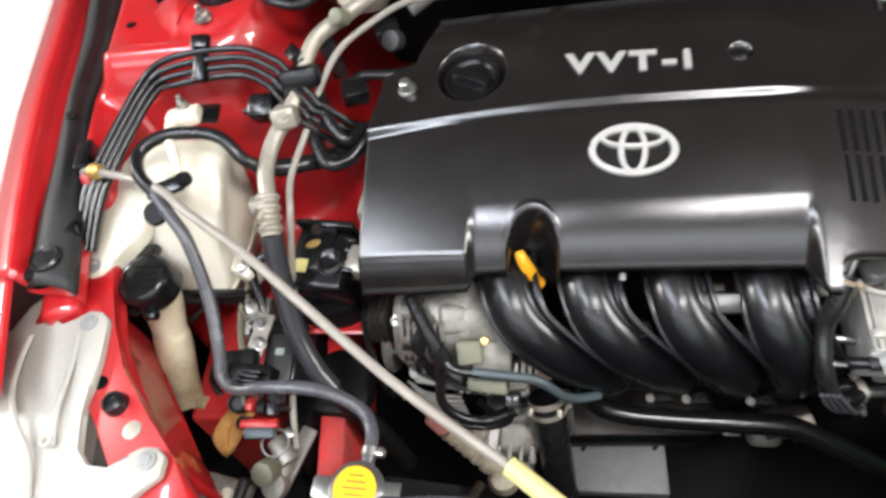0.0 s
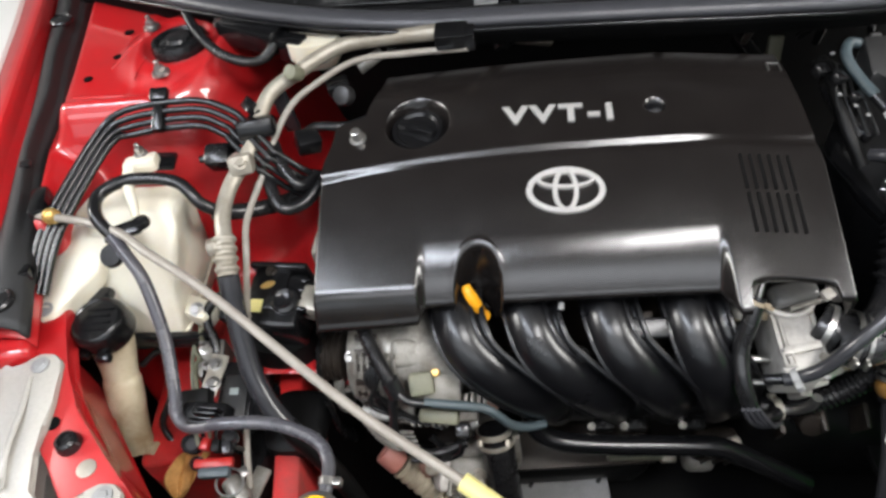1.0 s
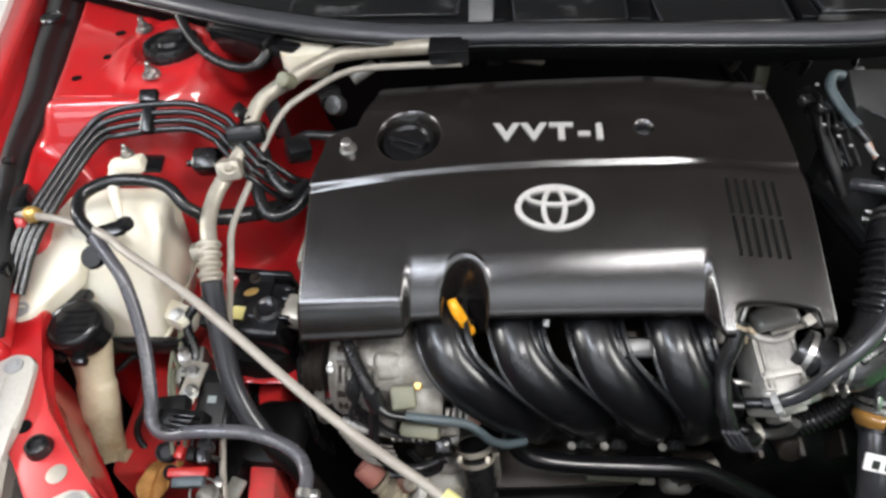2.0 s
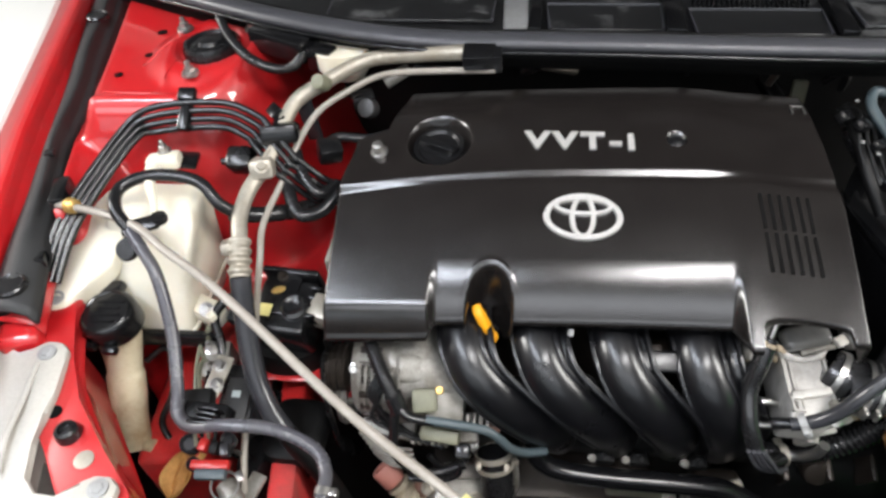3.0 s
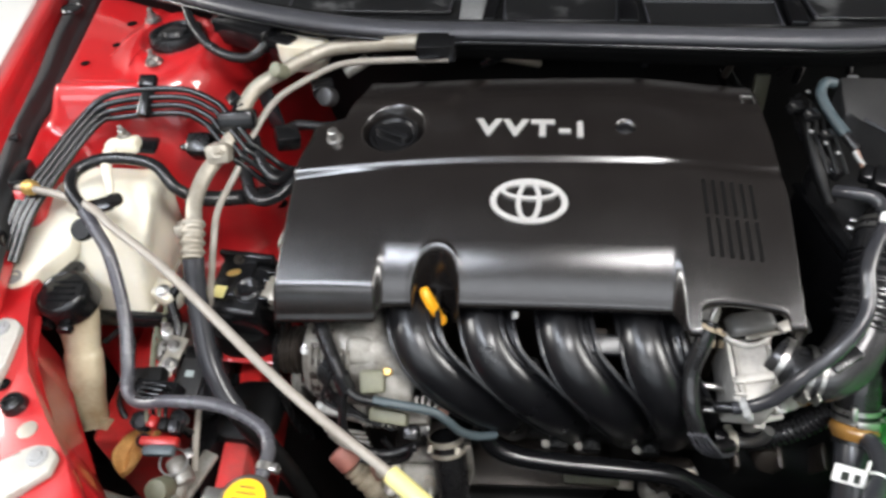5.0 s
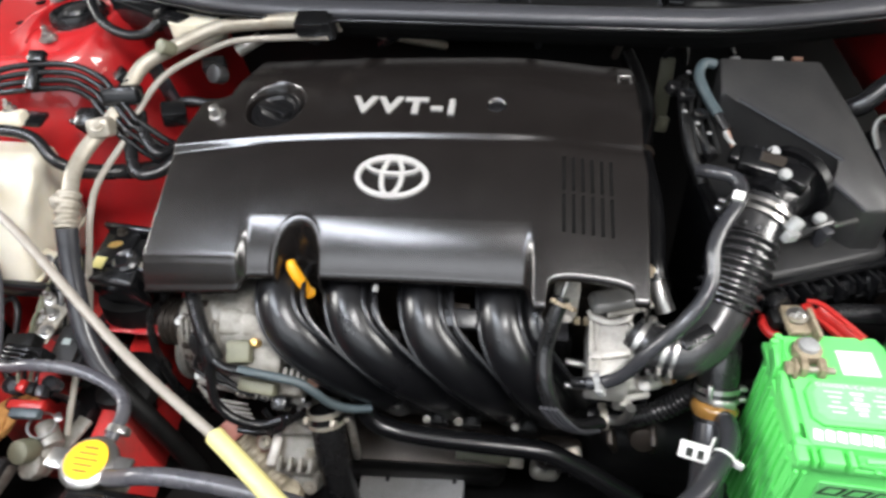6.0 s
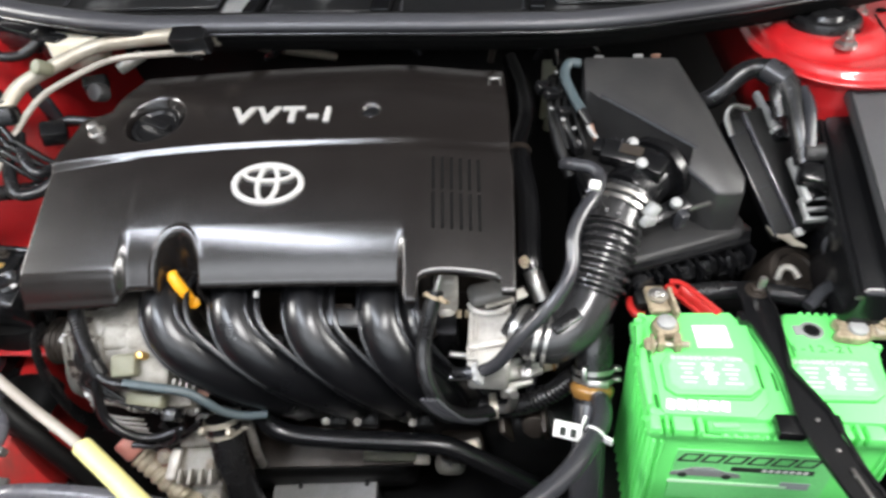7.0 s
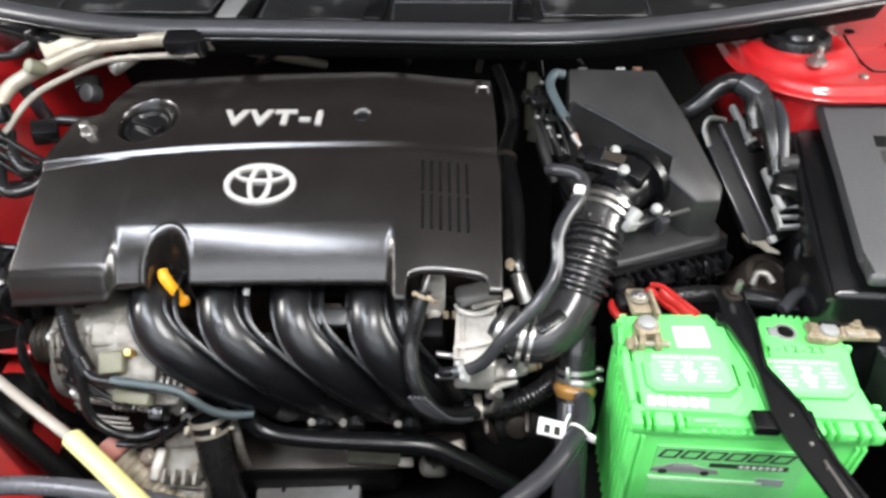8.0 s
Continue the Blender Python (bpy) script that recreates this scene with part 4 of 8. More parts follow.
    for k in range(5):
        part("curved_rib", tube(B(), [(-0.232 + 0.004 * k, -0.178 - 0.003 * k, 0.664 - 0.006 * k), (-0.212 + 0.004 * k, -0.186 - 0.003 * k, 0.650 - 0.006 * k), (-0.170 + 0.002 * k, -0.188 - 0.003 * k, 0.645 - 0.006 * k)], 0.0022, 8), CASTING, th, plan=False)
    part("connector", block(B(), (-0.142, -0.200, 0.697), (0.046, 0.016, 0.018), pose(0, 0, 0, 35, 0, -6), 0.004), BEIGE, th, "dull olive plastic connector")
    part("connector", block(B(), (-0.158, -0.184, 0.740), (0.028, 0.026, 0.018), pose(0, 0, 0, 35, 0, 8), 0.004), BEIGE, th, "dull olive plastic connector")
    part("sensor_plug", block(B(), (-0.116, -0.206, 0.677), (0.018, 0.018, 0.026), pose(0, 0, 0, 30, 0, 0), 0.004), PLASTIC, th, "black connector plug")
    for p in ((-0.235, -0.175, 0.672), (-0.245, -0.150, 0.745), (-0.108, -0.185, 0.655)):
        part("bolt", bolt(B(), p, (0, -0.7, 0.7), 0.005, 0.007), STEEL, th)
    part("end_frame", block(B(), (-0.168, -0.148, 0.748), (0.056, 0.034, 0.022), pose(0, 0, 0, 35, 12, 8), 0.008, 3), CASTING, th, "pale cast end frame")
    part("rectifier_cover", block(B(), (-0.138, -0.158, 0.710), (0.044, 0.028, 0.022), pose(0, 0, 0, 34, 6, 4), 0.003), WHITECAST, th)
    for k in range(5):
        part("fin", block(B(), (-0.112 + 0.0075 * k, -0.182 + 0.002 * k, 0.700 - 0.001 * k), (0.0038, 0.016, 0.030), pose(0, 0, 0, 30, 8, 0), 0.001), CASTING, th)
    for k in range(6):
        part("fin", block(B(), (-0.178 + 0.008 * k, -0.188, 0.665), (0.0045, 0.014, 0.022), pose(0, 0, 0, 25, 6, 0), 0.001), CASTING, th)
    for k in range(4):
        a = radians(-60 + 32 * k)
        c = ax @ Vector((0.064 * math.cos(a), 0.064 * math.sin(a), -0.022))
        part("tie_bolt", bolt(B(), c, (0.2, -0.7, 0.7), 0.0045, 0.006), STEEL, th)
    part("slit_plate", block(B(), (-0.156, -0.114, 0.700), (0.034, 0.012, 0.054), pose(0, 0, 0, -30, 0, 0), 0.003), CASTING, th, plan=False)
    for k in range(5):
        part("slit", block(B(), (-0.152, -0.1115 - 0.0044 * k, 0.721 - 0.0082 * k), (0.026, 0.008, 0.0036), pose(0, 0, 0, -30, 0, 0), 0.001), SLOT, th, plan=False)
    for k in range(7):
        part("fin", block(B(), (-0.222 + 0.007 * k, -0.170 - 0.0006 * k, 0.752), (0.0032, 0.012, 0.052), pose(0, 0, 0, -24, 4, 0), 0.001), ALLOY, th, plan=False)
    part("terminal_stud", rod(B(), (-0.142, -0.168, 0.738), (-0.142, -0.176, 0.750), 0.0045), BRASS, th, "brass terminal stud")
    part("terminal_stud", rod(B(), (-0.082, -0.178, 0.688), (-0.080, -0.186, 0.696), 0.008, edge=0.002), COPPER, th, "rusty brown stud")
    part("plug_tail", tube(B(), [(-0.120, -0.208, 0.650), (-0.125, -0.214, 0.635), (-0.150, -0.216, 0.622), (-0.185, -0.215, 0.620)], 0.004, 10), RUBBER, th)
    for k in range(4):
        part("wire", tube(B(), [(-0.205 - 0.004 * k, -0.165, 0.752), (-0.214 - 0.003 * k, -0.178, 0.73), (-0.222 + 0.012 * k, -0.190, 0.705 - 0.006 * k), (-0.190 + 0.016 * k, -0.197, 0.688 - 0.008 * k)], 0.0028, 8), RUBBER, th)
    # wiring over it
    w = thing("wiring_loom", "black corrugated loom branching over the alternator", "wiring", (-0.19, -0.17, 0.74))
    part("conduit", ribbed(B(), [(-0.232, -0.112, 0.785), (-0.222, -0.140, 0.778), (-0.205, -0.170, 0.762), (-0.190, -0.190, 0.745)], 0.0085, 26, 0.0012, 14), RUBBER, w)
    part("conduit", tube(B(), [(-0.190, -0.190, 0.745), (-0.193, -0.205, 0.715), (-0.195, -0.215, 0.68), (-0.178, -0.220, 0.655), (-0.15, -0.216, 0.640), (-0.115, -0.205, 0.645)], 0.0058, 12), RUBBER, w)
    part("wire_branch", tube(B(), [(-0.190, -0.192, 0.745), (-0.172, -0.203, 0.735), (-0.135, -0.203, 0.728)], 0.005, 12), RUBBER, w)
    part("sleeve", tube(B(), [(-0.155, -0.203, 0.732), (-0.125, -0.203, 0.727), (-0.090, -0.201, 0.716), (-0.074, -0.201, 0.700), (-0.060, -0.198, 0.675), (-0.042, -0.190, 0.655), (-0.020, -0.180, 0.645)], 0.0052, 12), BLUETUBE, w, "grey-blue sleeve")
    part("tape_wrap", tube(B(), [(-0.193, -0.187, 0.753), (-0.186, -0.195, 0.735)], 0.0105, 14), RUBBER, w)


alternator()


def water_parts():
    solo("water_pipe", tube(B(), [(-0.040, -0.150, 0.690), (-0.038, -0.165, 0.640), (-0.025, -0.175, 0.612), (0.005, -0.180, 0.600), (0.06, -0.182, 0.597), (0.13, -0.182, 0.597), (0.185, -0.182, 0.596), (0.215, -0.186, 0.586), (0.25, -0.192, 0.568), (0.30, -0.20, 0.54)], 0.0125, 18), PLASTIC, "glossy black metal water pipe under the runners", "pipe")
    th = thing("lower_hose", "black rubber coolant hose with a spring clamp", "hose", (-0.09, -0.17, 0.5))
    part("hose", tube(B(), [(-0.083, -0.176, 0.628), (-0.079, -0.193, 0.600), (-0.075, -0.210, 0.565), (-0.070, -0.225, 0.50), (-0.066, -0.23, 0.42)], 0.0205, 20), RUBBER, th)
    part("clamp", ring_clamp(B(), (-0.083, -0.178, 0.625), (0.15, -0.5, -0.85), 0.0212, 0.007, 0.0018), PIPE, th, "corroded steel spring clamp")
    part("clamp", ring_clamp(B(), (-0.081, -0.186, 0.612), (0.15, -0.5, -0.85), 0.0212, 0.005, 0.0018), PIPE, th, "corroded steel spring clamp")
    for x in (-0.100, -0.066):
        part("clamp_tab", block(B(), (x, -0.196, 0.626), (0.006, 0.010, 0.020), pose(0, 0, 0, 30, 0, 0), 0.002), PIPE, th)
    p = thing("water_pump", "grimy cast aluminium water pump housing", "pump", (-0.125, -0.18, 0.5), plan=False)
    part("housing", block(B(), (-0.112, -0.196, 0.556), (0.056, 0.046, 0.080), pose(0, 0, 0, 25, 6, 0), 0.012, 3), CASTING, p)
    part("flange", block(B(), (-0.145, -0.204, 0.568), (0.012, 0.038, 0.084), pose(0, 0, 0, 28, 16, 0), 0.004), WHITECAST, p, "pale machined flange")
    part("foot", block(B(), (-0.120, -0.224, 0.525), (0.060, 0.024, 0.030), pose(0, 0, 0, 35, 0, 0), 0.008, 3), CASTING, p)
    part("top_lug", block(B(), (-0.108, -0.190, 0.604), (0.054, 0.020, 0.012), pose(0, 0, 0, 25, 0, 6), 0.004), ALLOY, p)
    part("outlet", rod(B(), (-0.082, -0.160, 0.624), (-0.081, -0.182, 0.594), 0.019), ALLOY, p)
    for k in range(4):
        part("rib", block(B(), (-0.132 + 0.013 * k, -0.220, 0.562), (0.0045, 0.018, 0.066), pose(0, 0, 0, 25, 6, 0), 0.0015), CASTING, p)
    part("cross_rib", block(B(), (-0.112, -0.226, 0.556), (0.052, 0.010, 0.006), pose(0, 0, 0, 25, 6, 0), 0.0015), CASTING, p)
    for q in ((-0.150, -0.214, 0.602), (-0.141, -0.232, 0.536), (-0.094, -0.216, 0.586), (-0.100, -0.236, 0.534)):
        part("bolt", bolt(B(), q, (0, -0.7, 0.7), 0.0060, 0.006), PIPE, p)
    part("stained_bolt", bolt(B(), (-0.158, -0.206, 0.585), (-0.2, -0.6, 0.8), 0.008, 0.006), COPPER, p)
    part("bleed_knob", rod(B(), (-0.104, -0.170, 0.620), (-0.105, -0.180, 0.632), 0.0085, edge=0.003), GREYPLUG, p, "pale round bleed knob")
    part("return_pipe", tube(B(), [(-0.054, -0.165, 0.620), (-0.048, -0.182, 0.598), (-0.046, -0.190, 0.570), (-0.050, -0.185, 0.530)], 0.0060, 12), ALLOY, p)
    part("wiring_tail", tube(B(), [(-0.150, -0.190, 0.640), (-0.132, -0.198, 0.622), (-0.112, -0.192, 0.632), (-0.098, -0.186, 0.640)], 0.0045, 10), RUBBER, p)
    s = thing("pipe_stub", "pink rubber pipe stub with a beige ringed fitting", "fitting", (-0.19, -0.2, 0.56), plan=False)
    ax = (Vector((-0.204, -0.196, 0.597)) - Vector((-0.139, -0.235, 0.545))).normalized()
    part("mouth", lathe(B(), [(0.0125, 0), (0.0150, 0.003), (0.0150, 0.024), (0.0135, 0.027), (0.0095, 0.026), (0.0090, 0.010)], Matrix.Translation((-0.192, -0.203, 0.587)) @ ax.to_track_quat("Z", "Y").to_matrix().to_4x4(), 28), PINK, s, "dull pink rubber end")
    part("ringed_neck", tube(B(), [(-0.190, -0.204, 0.586), (-0.175, -0.213, 0.574), (-0.158, -0.224, 0.560), (-0.135, -0.238, 0.542)], 0.014, 22, 14, radius=lambda t, i: 0.0135 + 0.0022 * (i % 7 < 4) - 0.003 * t), BEIGEPIPE, s, "pale beige ringed neck")
    part("joint_body", lathe(B(), [(0.004, -0.016), (0.016, -0.012), (0.020, 0.0), (0.016, 0.012), (0.004, 0.016)], Matrix.Translation((-0.126, -0.246, 0.530)), 28), BEIGEPIPE, s, "rounded beige joint body")
    # reach of engine side below
    cast = thing("lower_casting", "grimy cast part low on the engine beside the gearbox", "engine part", (0.2, -0.14, 0.48))
    part("body", block(B(), (0.205, -0.140, 0.520), (0.06, 0.04, 0.06), pose(0, 0, 0, 18, 0, 4), 0.012, 3), DARKMETAL, cast)
    for x in (0.190, 0.206, 0.222):
        part("rib", block(B(), (x, -0.162, 0.527), (0.004, 0.012, 0.055), pose(0, 0, 0, 18, 0, 4), 0.0015), DARKMETAL, cast)
    part("end_cap", block(B(), (0.200, -0.160, 0.492), (0.042, 0.030, 0.034), pose(0, 0, 0, 20, 0, 0), 0.012, 3), CASTING, cast, "pale cast end cap", plan=False)
    part("lug", block(B(), (0.222, -0.155, 0.552), (0.022, 0.016, 0.014), pose(0, 0, 0, 18, 0, 20), 0.004), ALLOY, cast)
    part("bolt", bolt(B(), (0.222, -0.160, 0.560), (0, -0.5, 0.85), 0.005, 0.005), PIPE, cast)
    sump = thing("oil_pan", "dull black oil pan low under the runners", "oil pan", (-0.02, -0.1, 0.37))
    part("pan", block(B(), (-0.02, -0.10, 0.43), (0.30, 0.10, 0.12), pose(0, 0, 0, 18, 0, 4), 0.02, 3), DULL, sump)
    part("flange", block(B(), (-0.02, -0.115, 0.492), (0.31, 0.09, 0.008), pose(0, 0, 0, 18, 0, 4), 0.002), DARKMETAL, sump)
    sh = thing("fan_shroud", "grey plastic fan shroud round a black motor", "fan shroud", (0.01, -0.17, 0.34), plan=False)
    part("panel", slab(B(), [(-0.068, -0.123), (-0.050, -0.123), (-0.046, -0.112), (0.014, -0.112), (0.018, -0.123), (0.088, -0.121), (0.090, -0.222), (-0.060, -0.224)], 0.395, 0.420, 0.004, 2), SHROUD, sh)
    part("skirt", block(B(), (0.012, -0.172, 0.35), (0.140, 0.090, 0.088), r=0.006), DULL, sh)
    part("cup", lathe(B(), [(0.020, -0.030), (0.028, -0.016), (0.033, 0.004), (0.0335, 0.014), (0.031, 0.014), (0.027, -0.004)], Matrix.Translation((-0.016, -0.126, 0.420)), 40), SEAT, sh, "pale cup round the motor")
    part("motor", rod(B(), (-0.016, -0.124, 0.405), (-0.016, -0.118, 0.470), 0.026, edge=0.006), DULL, sh, "black motor can")
    for x, y in ((-0.024, -0.166), (0.074, -0.160)):
        part("pin", rod(B(), (x, y, 0.420), (x + 0.003, y + 0.003, 0.440), 0.0034, edge=0.001), PLASTIC, sh, "glossy black pin")
    part("bracket", block(B(), (0.116, -0.154, 0.500), (0.075, 0.018, 0.012), pose(0, 0, 0, 20, 0, 0), 0.004), BEIGE, sh, "olive flat bracket")
    part("plug", block(B(), (0.160, -0.158, 0.497), (0.022, 0.014, 0.010), pose(0, 0, 0, 20, 0, 0), 0.003), PIPE, sh)


water_parts()


def throttle_body():
    th = thing("throttle_body", "pale grey cast throttle body with a smoky sensor cap", "throttle body", (0.25, -0.12, 0.68), plan=False)
    lean = pose(0, 0, 0, 5, 0, -2)
    part("casting", block(B(), (0.2505, -0.140, 0.733), (0.046, 0.078, 0.056), lean, 0.005, 3), THROTTLE, th)
    part("face_panel", block(B(), (0.2535, -0.134, 0.7615), (0.030, 0.044, 0.004), lean, 0.003), THROTTLE, th)
    for x, w in ((0.2292, 0.0035), (0.2355, 0.0025), (0.2722, 0.003)):
        part("face_rib", block(B(), (x, -0.139, 0.7625), (w, 0.074, 0.006), lean, 0.001), THROTTLE, th)
    part("top_rim", tube(B(), [(0.228, -0.106, 0.771), (0.233, -0.114, 0.770), (0.250, -0.119, 0.769), (0.267, -0.114, 0.771), (0.276, -0.104, 0.774)], 0.0034, 10), THROTTLE, th, "rounded cast rim")
    part("sensor", block(B(), (0.2520, -0.1000, 0.7840), (0.052, 0.026, 0.018), pose(0, 0, 0, 10, -4, 12), 0.008, 5), SMOKE, th, "smoky grey sensor cap")
    part("sensor_rod", rod(B(), (0.246, -0.116, 0.777), (0.282, -0.108, 0.782), 0.0030), CASTING, th)
    part("lip_bar", block(B(), (0.2490, -0.1570, 0.7640), (0.042, 0.010, 0.008), pose(0, 0, 0, 5, -2, 12), 0.003, 2), WHITECAST, th, "pale moulded bar")
    bm = B()
    for c, z in (((0.2320, -0.1640, 0.7660), (0.0100, 0.0022, 0.003)), ((0.2320, -0.1780, 0.7650), (0.0100, 0.0022, 0.003)), ((0.2270, -0.1710, 0.7655), (0.0020, 0.0160, 0.003)), ((0.2370, -0.1710, 0.7655), (0.0020, 0.0160, 0.003))):
        block(bm, c, z, pose(0, 0, 0, 5, 0, 0), 0.0006)
    part("clip_frame", bm, WHITECAST, th, "small pale open clip")
    part("bore", rod(B(), (0.278, -0.122, 0.758), (0.298, -0.140, 0.757), 0.025, edge=0.003), INTAKE, th)
    part("band", ring_clamp(B(), (0.283, -0.130, 0.758), (0.85, -0.5, -0.1), 0.0268, 0.006), STEEL, th, "bright steel band")
    part("valve", block(B(), (0.276, -0.146, 0.698), (0.030, 0.024, 0.024), pose(0, 0, 0, 18, 0, 12), 0.006, 3), THROTTLE, th)
    part("valve_knob", rod(B(), (0.267, -0.152, 0.703), (0.266, -0.158, 0.712), 0.0095, edge=0.002), CASTING, th)
    part("knob_screw", bolt(B(), (0.266, -0.1585, 0.7125), (0, -0.55, 0.84), 0.0045, 0.003), STEEL, th)
    part("valve_arm", block(B(), (0.274, -0.160, 0.676), (0.016, 0.014, 0.030), pose(0, 0, 0, 20, 8, 0), 0.004), THROTTLE, th)
    part("valve_web", block(B(), (0.286, -0.158, 0.688), (0.034, 0.008, 0.010), pose(0, 0, 0, 20, -6, 14), 0.003), THROTTLE, th)
    part("connector", block(B(), (0.2985, -0.1500, 0.7060), (0.028, 0.016, 0.014), pose(0, 0, 0, 15, -6, 16), 0.003), WHITECAST, th, "dirty white connector")
    part("connector_screw", bolt(B(), (0.294, -0.156, 0.7120), (0, -0.5, 0.85), 0.0048, 0.004), STEEL, th)
    part("connector", rod(B(), (0.311, -0.144, 0.706), (0.328, -0.137, 0.706), 0.0085, edge=0.002), BEIGEPIPE, th, "stained beige plug end")
    part("connector_ring", ring_clamp(B(), (0.322, -0.1395, 0.706), (0.92, 0.38, 0.0), 0.0088, 0.003, 0.001), AMBER, th, "amber seal ring")
    part("leg", rod(B(), (0.300, -0.138, 0.692), (0.302, -0.136, 0.640), 0.0085), HOSE, th)
    for q in ((0.2320, -0.1120, 0.7660), (0.2690, -0.1120, 0.7680), (0.2690, -0.1680, 0.7620)):
        part("flange_bolt", bolt(B(), q, (0, -0.15, 0.98), 0.0038, 0.004), CASTING, th)
    part("cap_clip", block(B(), (0.2850, -0.1060, 0.7880), (0.014, 0.012, 0.006), pose(0, 0, 0, 14, 0, 30), 0.002), WHITECAST, th, "pale clip")
    part("lever", rod(B(), (0.205, -0.150, 0.735), (0.230, -0.152, 0.733), 0.0040), STEEL, th)
    part("lever", rod(B(), (0.205, -0.172, 0.722), (0.232, -0.172, 0.722), 0.0040), STEEL, th)
    bx = thing("injector_rail", "black plastic injector box behind the hose", "engine part", (0.198, -0.09, 0.66), plan=False)
    part("box", block(B(), (0.198, -0.092, 0.682), (0.036, 0.034, 0.056), pose(0, 0, 0, -6, 0, 0), 0.004), PLASTIC, bx)
    part("band", block(B(), (0.196, -0.090, 0.711), (0.030, 0.030, 0.006), pose(0, 0, 0, -6, 0, 0), 0.002), SEAL, bx, "grey worn top band")
    h = thing("coolant_hose", "dark rubber coolant hose looping below the throttle body", "hose", (0.20, -0.15, 0.66))
    part("hose", tube(B(), [(0.197, -0.140, 0.824), (0.190, -0.155, 0.803), (0.183, -0.168, 0.775), (0.184, -0.190, 0.752), (0.193, -0.203, 0.726), (0.206, -0.200, 0.694), (0.225, -0.185, 0.665), (0.250, -0.165, 0.647)], 0.0088, 16), RUBBER, h)
    for k in range(4):
        part("wire", tube(B(), [(0.182 + 0.005 * k, -0.213, 0.735), (0.194 + 0.006 * k, -0.213, 0.712), (0.210 + 0.005 * k, -0.207, 0.690), (0.234 + 0.004 * k, -0.186, 0.652 + 0.003 * k)], 0.0022, 8), SEAL, h)
    part("clamp", ring_clamp(B(), (0.1955, -0.144, 0.819), (-0.35, -0.6, -0.7), 0.0090, 0.004, 0.0012), CORRODED, h, "corroded wire clamp")
    for q in ((0.188, -0.148, 0.826), (0.203, -0.150, 0.822)):
        part("clamp_tab", block(B(), q, (0.006, 0.005, 0.007), pose(0, 0, 0, 30, 20, 0), 0.0015), CORRODED, h)
    part("nipple", rod(B(), (0.2045, -0.126, 0.842), (0.1970, -0.141, 0.824), 0.0030), STEEL, h)
    part("end_clamp", ring_clamp(B(), (0.252, -0.160, 0.645), (1, 0.1, 0.0), 0.0108, 0.009), PIPE, h, "corroded wire clamp")
    part("elbow_pipe", tube(B(), [(0.250, -0.160, 0.645), (0.268, -0.166, 0.655), (0.274, -0.176, 0.680), (0.276, -0.178, 0.70)], 0.0055, 12), STEEL, h)
    c = thing("injector_plug", "pale plastic plug hanging below the cover edge", "connector", (0.207, -0.115, 0.79))
    part("body", block(B(), (0.202, -0.102, 0.785), (0.027, 0.018, 0.050), pose(0, 0, 0, -6, 0, 0), 0.006, 3), WHITECAST, c, plan=False)
    part("collar", rod(B(), (0.202, -0.106, 0.766), (0.202, -0.110, 0.757), 0.0100, edge=0.003), WHITECAST, c, plan=False)
    for x in (0.197, 0.216, 0.226):
        part("foot", rod(B(), (x, -0.110, 0.764), (x, -0.114, 0.756), 0.0034), CORRODED, c, "stained metal pin", plan=False)
    solo("ribbed_conduit", ribbed(B(), [(0.235, -0.152, 0.638), (0.262, -0.154, 0.640), (0.293, -0.153, 0.650), (0.325, -0.150, 0.675), (0.350, -0.145, 0.705)], 0.0125, 26, 0.0013, 14), RUBBER, "black corrugated conduit behind the hose", "conduit")
    solo("support_plate", block(B(), (0.176, -0.098, 0.755), (0.022, 0.010, 0.095), pose(0, 0, 0, -10, 0, 8), 0.003), DARKMETAL, "brownish steel plate behind the hose", "bracket", plan=False)


throttle_body()


